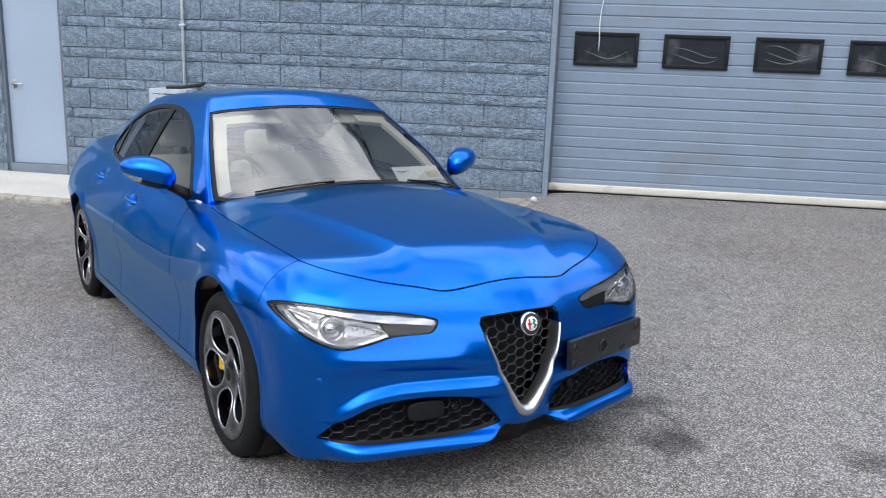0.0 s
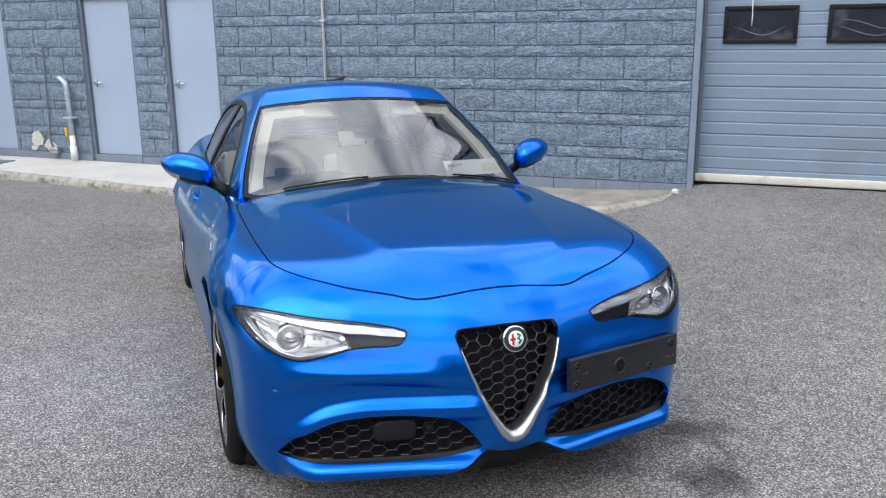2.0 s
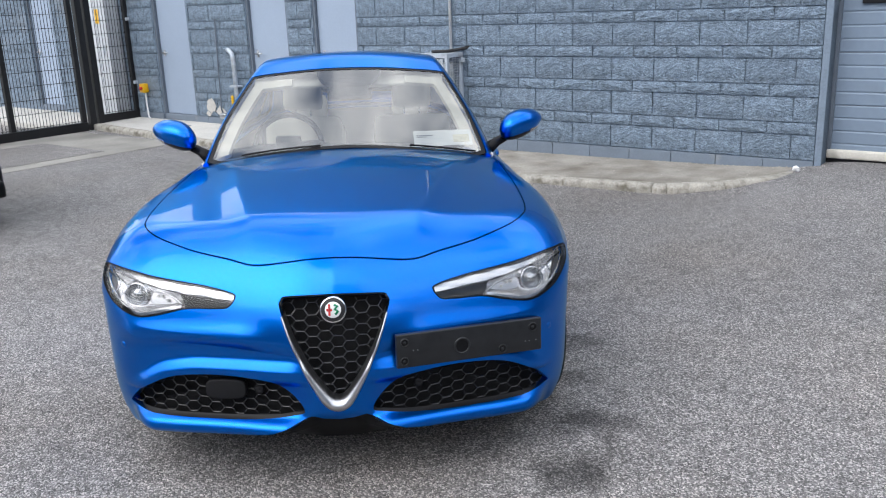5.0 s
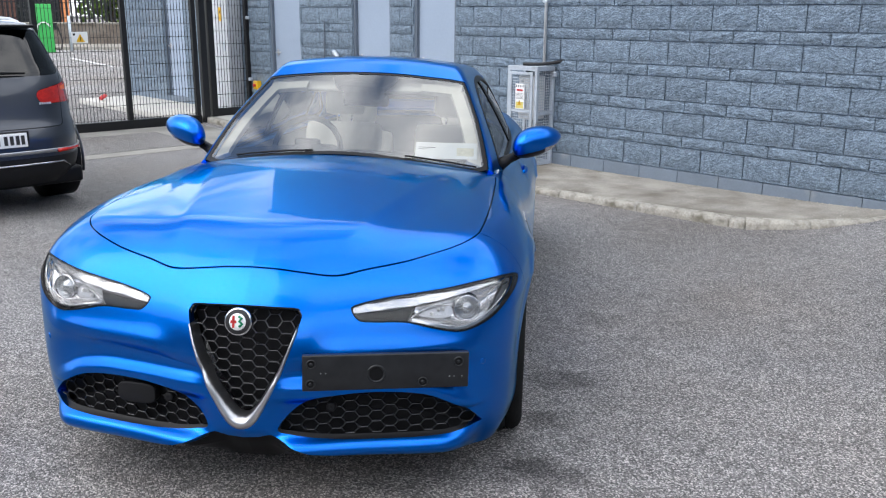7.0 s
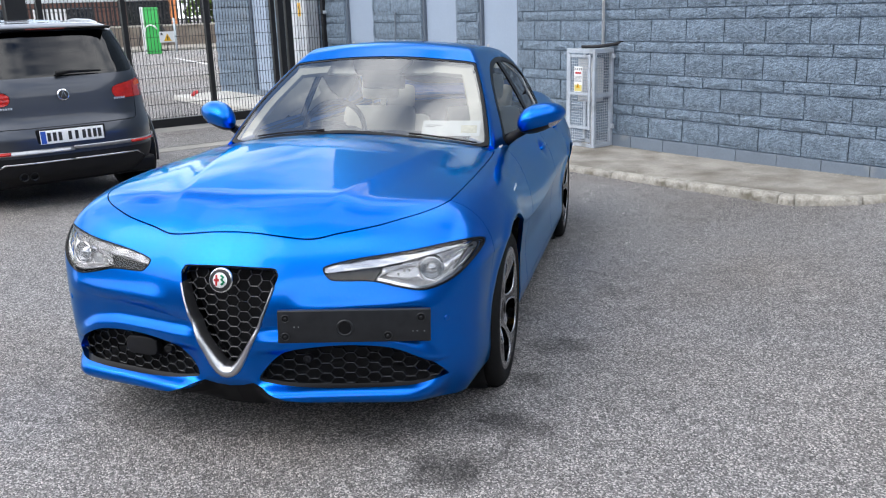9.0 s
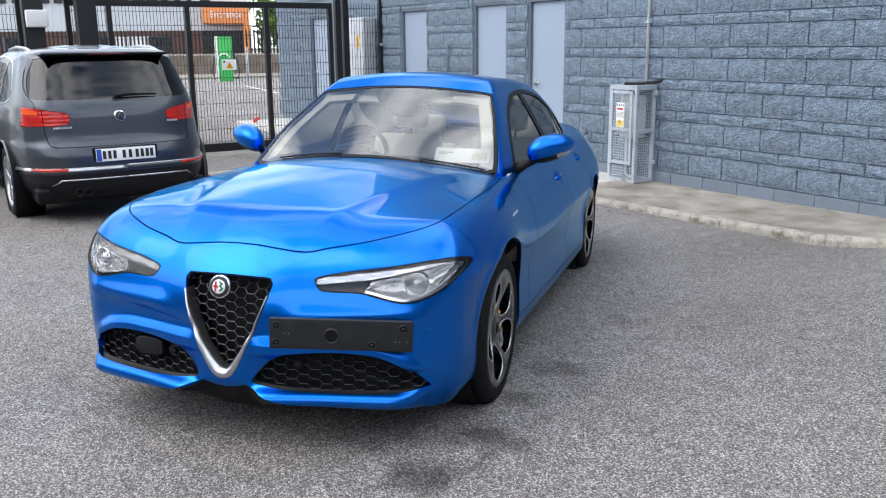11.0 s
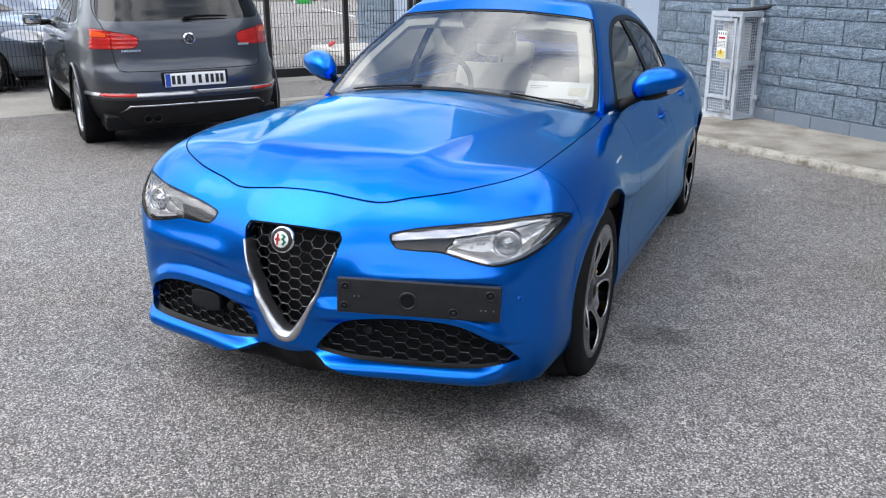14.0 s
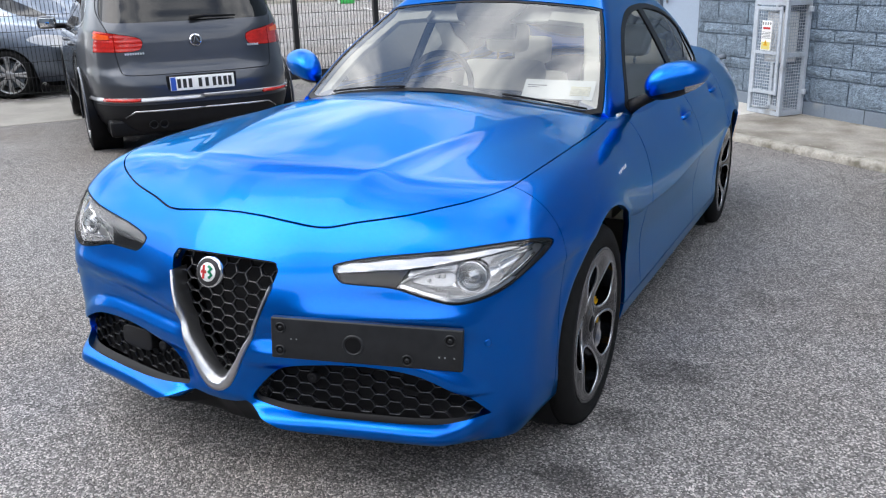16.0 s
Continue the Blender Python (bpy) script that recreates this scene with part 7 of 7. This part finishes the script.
def charger():
    t = thing("charging_station", pose(-36.3, 21.0, -0.13, 0, 0, 60), "green and white car charging station with two cables", "charger")
    part("body", box(-0.32, -0.3, 0, 0.32, 0.3, 2.1, 0.04), M["green"], t)
    part("white_side", box(-0.46, -0.31, 0, -0.325, 0.31, 2.12, 0.03), M["white"], t)
    part("white_arc", tube([(0.28 * math.cos(a) - 0.05, -0.306, 1.05 + 0.28 * math.sin(a)) for a in np.linspace(0.3, 3.3, 16)], 0.07, 6, flat=0.1), M["white"], t)
    for s in (-1, 1):
        part("charging_cable", tube([(0.5 * s, -0.1, 1.15), (0.65 * s, -0.2, 0.5), (0.55 * s, -0.25, 0.12), (0.3 * s, -0.3, 0.2)], 0.03, 6), M["black"], t)
        part("holster", box(0.4 * s - 0.06, -0.2, 1.0, 0.4 * s + 0.06, 0, 1.3, 0.03), M["ink"], t)
    lamp = thing("cable_post", pose(-37.2, 22.6, -0.13, 0, 0, 60), "slim grey cable post beside the charger", "post")
    part("post", rod((0, 0, 0), (0, 0, 1.6), 0.06, 12), M["steel"], lamp)


charger()
AWAY = pose(-44.0, 19.0, -0.13, 0, 0, 66)   # x runs along the far street, y away


def far_street():
    kerb = tagged(link("kerb_far", box(-30, -3.2, -0.1, 30, -2.9, 0.14, 0.02), M["kerb"]), "pale far kerb", "kerb", kind="structure")
    kerb.matrix_basis = AWAY
    walk_ = tagged(link("pavement_far", box(-30, -2.9, -0.1, 30, 2.3, 0.12), M["concrete"], smooth=False), "pale far pavement", "pavement", kind="structure")
    walk_.matrix_basis = AWAY
    bm = box(-30, 2.3, -0.2, 30, 2.55, 1.15)
    w = tagged(link("wall_street", bm, M["street_brick"], smooth=False), "low dark brick boundary wall", "wall", kind="structure")
    w.matrix_basis = AWAY
    cope = part("coping", box(-30, 2.25, 1.15, 30, 2.6, 1.25, 0.02), M["kerb"], w)
    pal = thing("palisade_fence", AWAY @ pose(0, 2.42, 1.25), "dark steel palisade fence on a brick wall", "fence")
    v, f = [], []
    for x in np.arange(-30, 30, 0.22):
        k = len(v)
        v += [(x - 0.05, 0, 0), (x + 0.05, 0, 0), (x + 0.05, 0, 1.25), (x, 0, 1.36), (x - 0.05, 0, 1.25), (x - 0.05, 0.03, 0), (x + 0.05, 0.03, 0), (x + 0.05, 0.03, 1.25), (x, 0.03, 1.36), (x - 0.05, 0.03, 1.25)]
        f += [(k, k + 1, k + 2, k + 3, k + 4), (k + 9, k + 8, k + 7, k + 6, k + 5)] + [(k + i, k + 5 + i, k + 5 + (i + 1) % 5, k + (i + 1) % 5) for i in range(5)]
    me = bpy.data.meshes.new("pale_row")
    me.from_pydata(v, [], f)
    tagged(part("pale_row", me, M["black"], pal, smooth=False), kind="stuff")
    for z in (0.2, 1.0):
        part("rail", box(-30, 0.035, z, 30, 0.07, z + 0.05), M["black"], pal, smooth=False)


far_street()


def brick_store():
    b = thing("store_building", AWAY @ pose(0, 14, 0), "long red brick store with pale cladding and an orange entrance", "building")
    part("wall", box(-34, 0, 0, 4.3, 12, 2.75), M["brick"], b, smooth=False)
    part("clad_band", box(-34, -0.1, 2.75, 7.4, 12, 6.2), M["cladding"], b, "pale profiled cladding", smooth=False)
    bm = bmesh.new()
    for x in np.arange(-34, 7.2, 0.5):
        box(x, -0.16, 2.78, x + 0.2, -0.101, 6.2, bm=bm)
    part("clad_ribs", bm, M["cladding"], b, smooth=False)
    for x in (-31, -26, -20.5, -14.5, -8.5, -3.5, 0.5):
        w = part("window", box(x, -0.05, 1.2, x + 1.7, 0.02, 2.45, 0.02), M["darkframe"], b)
        part("pane", box(x + 0.1, -0.07, 1.3, x + 1.6, -0.052, 2.35), M["pane"], w, smooth=False)
    for x in (-23, -11.5, -1.5):
        part("white_door", box(x, -0.06, 0, x + 2.2, 0.02, 2.4, 0.02), M["white"], b)
    porch = part("entrance_portal", box(4.3, -1.2, 3.2, 7.4, 1.0, 4.4, 0.03), M["orange"], b, "orange entrance portal")
    part("portal_leg", box(7.0, -1.2, 0, 7.4, 1.0, 3.2), M["orange"], b, smooth=False)
    part("portal_glass", box(4.3, 0.5, 0, 7.0, 0.6, 3.2), M["pane"], b, smooth=False)
    cu = bpy.data.curves.new("entrance_text", "FONT")
    cu.body, cu.size, cu.align_x, cu.extrude = "Entrance", 0.62, "CENTER", 0.02
    ob = new("entrance_text", cu)
    ob.parent = b
    ob.matrix_basis = pose(5.85, -1.24, 3.6, 90, 0, 0)
    cu.materials.append(M["paper"])
    for k, w in enumerate((0.6, 0.35, 0.35, 0.7, 0.7, 0.7, 0.7, 1.0, 0.7, 0.35, 0.7, 0.7, 0.5, 0.5, 0.35, 0.8)):
        x = -8.5 + 0.92 * k * 0.92
        part("sign_letter_bar", box(x, -0.25, 4.55, x + w * 0.85, -0.17, 5.35), M["ink"], b, smooth=False)
    for x, mat in ((-27, "white"), (-18, "white"), (-6, "car_silver"), (-15.0, "car_silver"), (10.5, "car_silver"), (16.0, "white")):
        v = thing("parked_van", AWAY @ pose(x, 6.5, 0), "parked vehicle behind the palisade fence", "van", "vehicles in the store yard")
        part("body", box(-2.3, -0.9, 0.3, 2.3, 0.9, 1.9 if mat == "white" else 1.2, 0.2), M[mat], v)
        part("cab_glass", box(-1.6, -0.93, 1.3 if mat == "white" else 0.95, 1.4, -0.88, 1.75 if mat == "white" else 1.18, 0.02), M["pane"], v)
        for wx in (-1.4, 1.4):
            part("wheel", lathe([(-0.2, 0.05), (-0.2, 0.33), (0.0, 0.33), (0.0, 0.05)], 20), M["rubber"], v, place=pose(wx, -0.72, 0.33, 0, 0, -90))


brick_store()


def broadleaf(place, height, spread, seed):
    rnd = random.Random(seed)
    t = thing("tree", place, "leafy green tree beyond the store", "tree", "street trees")
    bm = tube([(0, 0, 0), (0.1, 0.05, height * 0.3), (0.05, 0.1, height * 0.6), (0, 0, height * 0.85)], [0.3, 0.22, 0.14, 0.05], 8)
    for k in range(7):
        a, z = k * 2.4, height * (0.3 + 0.07 * k)
        join(bm, tube([(0, 0, z), (math.cos(a) * spread * 0.4, math.sin(a) * spread * 0.4, z + height * 0.12), (math.cos(a) * spread * 0.75, math.sin(a) * spread * 0.75, z + height * 0.2)], [0.1, 0.06, 0.02], 6))
    part("trunk", bm, M["bark"], t)
    v, f = [], []
    clumps = [(Vector((rnd.gauss(0, spread * 0.42), rnd.gauss(0, spread * 0.42), height * (0.25 + 0.75 * rnd.random()))), 0.6 + 0.7 * rnd.random()) for _ in range(85)]
    for c, r in clumps:
        for _ in range(80):
            d = Vector((rnd.gauss(0, 1), rnd.gauss(0, 1), rnd.gauss(0, 0.8)))
            p = c + d.normalized() * r * (0.5 + 0.6 * rnd.random())
            a, b = Vector((rnd.gauss(0, 1), rnd.gauss(0, 1), rnd.gauss(0, 1))).normalized(), Vector((rnd.gauss(0, 1), rnd.gauss(0, 1), rnd.gauss(0, 1))).normalized()
            k, s = len(v), 0.14 + 0.1 * rnd.random()
            v += [p - a * s, p + b * s * 0.6, p + a * s, p - b * s * 0.6]
            f.append((k, k + 1, k + 2, k + 3))
    me = bpy.data.meshes.new("crown")
    me.from_pydata([tuple(p) for p in v], [], f)
    part("crown", me, M["leaf"], t, smooth=False)


for x, y, h, s, k in ((10.5, 18, 6.8, 3.0, 1), (14.5, 14, 6.2, 3.0, 2), (18.5, 15, 7.0, 3.2, 3), (22.5, 12, 6.5, 3.0, 4)):
    broadleaf(AWAY @ pose(x, y, 0), h, s, k)


def opposite_side():
    """Unseen plain blocks close the yard behind the camera, added to darken reflections."""
    b = thing("yard_building", pose(6.0, -13.0, 0, 0, 0, 8), "unseen dark grey block added behind the camera to darken reflections", "building")
    part("wall", box(-30, -6, 0, 30, 0, 6.6), M["darkframe"], b, smooth=False)
    part("eaves", box(-30.2, -6.2, 6.6, 30.2, 0.2, 6.85, 0.03), M["darkframe"], b, smooth=False)
    b = thing("yard_building", pose(14.0, 0.0, 0, 0, 0, 95), "unseen grey block added beside the yard to darken reflections", "building")
    part("wall", box(-14, -6, 0, 14, 0, 6.4), M["darkframe"], b, smooth=False)
    part("eaves", box(-14.2, -6.2, 6.4, 14.2, 0.2, 6.65, 0.03), M["darkframe"], b, smooth=False)


opposite_side()


# ---- the block faces of the wall ----
TALL, SHORT, JOINT, PITCH = 0.231, 0.113, 0.0115, 0.4565


def block_mesh(name, w, h, seed, rough=0.006):
    rnd = random.Random(seed)
    nx, nz = 5, 4
    v, f = [], []
    for j in range(nz):
        for i in range(nx):
            edge = i in (0, nx - 1) or j in (0, nz - 1)
            x, z = -w / 2 + w * i / (nx - 1), -h / 2 + h * j / (nz - 1)
            if not edge:
                x, z = x + rnd.uniform(-0.02, 0.02), z + rnd.uniform(-0.2, 0.2) * h / 4
            v.append((x, 0.003 + rnd.uniform(-0.0015, 0.0015) if edge else -0.008 + rnd.uniform(-rough, rough), z))
    for j in range(nz - 1):
        for i in range(nx - 1):
            a = j * nx + i
            f.append((a, a + 1, a + nx + 1, a + nx))
    ring = [i for i in range(nx)] + [j * nx + nx - 1 for j in range(1, nz)] + [(nz - 1) * nx + i for i in range(nx - 2, -1, -1)] + [j * nx for j in range(nz - 2, 0, -1)]
    k = len(v)
    v += [(v[i][0], 0.03, v[i][2]) for i in ring]
    f += [(ring[i], k + i, k + (i + 1) % len(ring), ring[(i + 1) % len(ring)]) for i in range(len(ring))]
    me = bpy.data.meshes.new(name)
    me.from_pydata(v, [], f)
    me.materials.append(M["block"])
    return me


def in_door(u0, u1, z0, z1):
    return any(u1 > a + 0.01 and u0 < b - 0.01 and z0 < 2.06 for a, b in DOORS)


def block_courses():
    shapes = {(t, half): [block_mesh("block", (PITCH / 2 if half else PITCH) - JOINT, (TALL if t else SHORT) - JOINT, 10 * k + t) for k in range(8)] for t in (0, 1) for half in (0, 1)}
    rest_v, rest_f = [], []
    z, row, made = 0.058, 0, 0
    rnd = random.Random(5)
    while z < WALL_H - 0.25:
        tall = row % 2 == 0
        h = TALL if tall else SHORT
        edges = [-0.064, -0.28] if tall else [-0.064, -0.505]
        while edges[-1] > WALL_END:
            edges.append(edges[-1] - PITCH)
        for b, a in zip(edges, edges[1:]):
            pieces = [(a, b)]
            for d0, d1 in DOORS:   # blocks are cut where a door stands
                cut = []
                for p0, p1 in pieces:
                    if z > 2.06 or p1 <= d0 or p0 >= d1:
                        cut.append((p0, p1))
                    else:
                        cut += [q for q in ((p0, d0), (d1, p1)) if q[1] - q[0] > 0.05]
                pieces = cut
            for p0, p1 in pieces:
                if z + h > SIDE_H and p0 < STEP_U:
                    continue
                w, kind = p1 - p0 - JOINT, (1 if tall else 0, 1 if p1 - p0 < 0.3 else 0)
                me = rnd.choice(shapes[kind])
                full = (PITCH / 2 if kind[1] else PITCH) - JOINT
                m = Matrix.Translation(((p0 + p1) / 2, 0.0, z + h / 2)) @ Matrix.Diagonal((w / full * rnd.choice((1, -1)), 1, rnd.choice((1, -1)), 1))
                if p0 > -9.0 and z < 2.3 and made < 300:
                    ob = new("block", me)
                    ob.parent, ob.matrix_basis = wall_front, m
                    made += 1
                else:
                    k = len(rest_v)
                    rest_v += [tuple(m @ q.co) for q in me.vertices]
                    rest_f += [tuple(k + i for i in p.vertices) for p in me.polygons]
        z += h
        row += 1
    me = bpy.data.meshes.new("far_blocks")
    me.from_pydata(rest_v, [], rest_f)
    bm = bmesh.new()
    bm.from_mesh(me)
    bmesh.ops.recalc_face_normals(bm, faces=bm.faces[:])
    bm.to_mesh(me)
    bm.free()
    tagged(part("far_blocks", me, M["block_far"], wall_front, smooth=False), kind="stuff")
    u = -0.064
    while u > -10.5:
        a = max(u - PITCH, -10.5)
        cut = [(a, u)]
        for d0, d1 in DOORS:
            cut = [q for p0, p1 in cut for q in ([(p0, p1)] if p1 <= d0 or p0 >= d1 else [(p0, d0), (d1, p1)]) if q[1] - q[0] > 0.03]
        for p0, p1 in cut:
            part("plinth_block", box(p0 + 0.003, -0.006, -0.3, p1 - 0.003, 0.02, 0.053, 0.003), M["plinth"], wall_front, smooth=False)
        u -= PITCH
    part("corner_strip", box(-0.06, -0.008, -0.3, 0.0, 0.2, 4.2, 0.004), M["mortar"], wall_front, smooth=False)

    # paint has peeled off low on the wall beside the pipes
    rnd = random.Random(9)
    for cu, cz, w, h in ((-8.62, 0.22, 0.13, 0.13), (-8.42, 0.15, 0.12, 0.08), (-8.7, 0.1, 0.06, 0.04)):
        ring = [(cu + w * math.cos(a) * rnd.uniform(0.6, 1.1), cz + h * math.sin(a) * rnd.uniform(0.6, 1.1)) for a in np.linspace(0, math.tau, 19)[:-1]]
        part("peeled_patch", extrude(ring, 0.004, -0.0165), M["pale_concrete"], wall_front, "pale bare patch where paint has peeled", smooth=False)


block_courses()
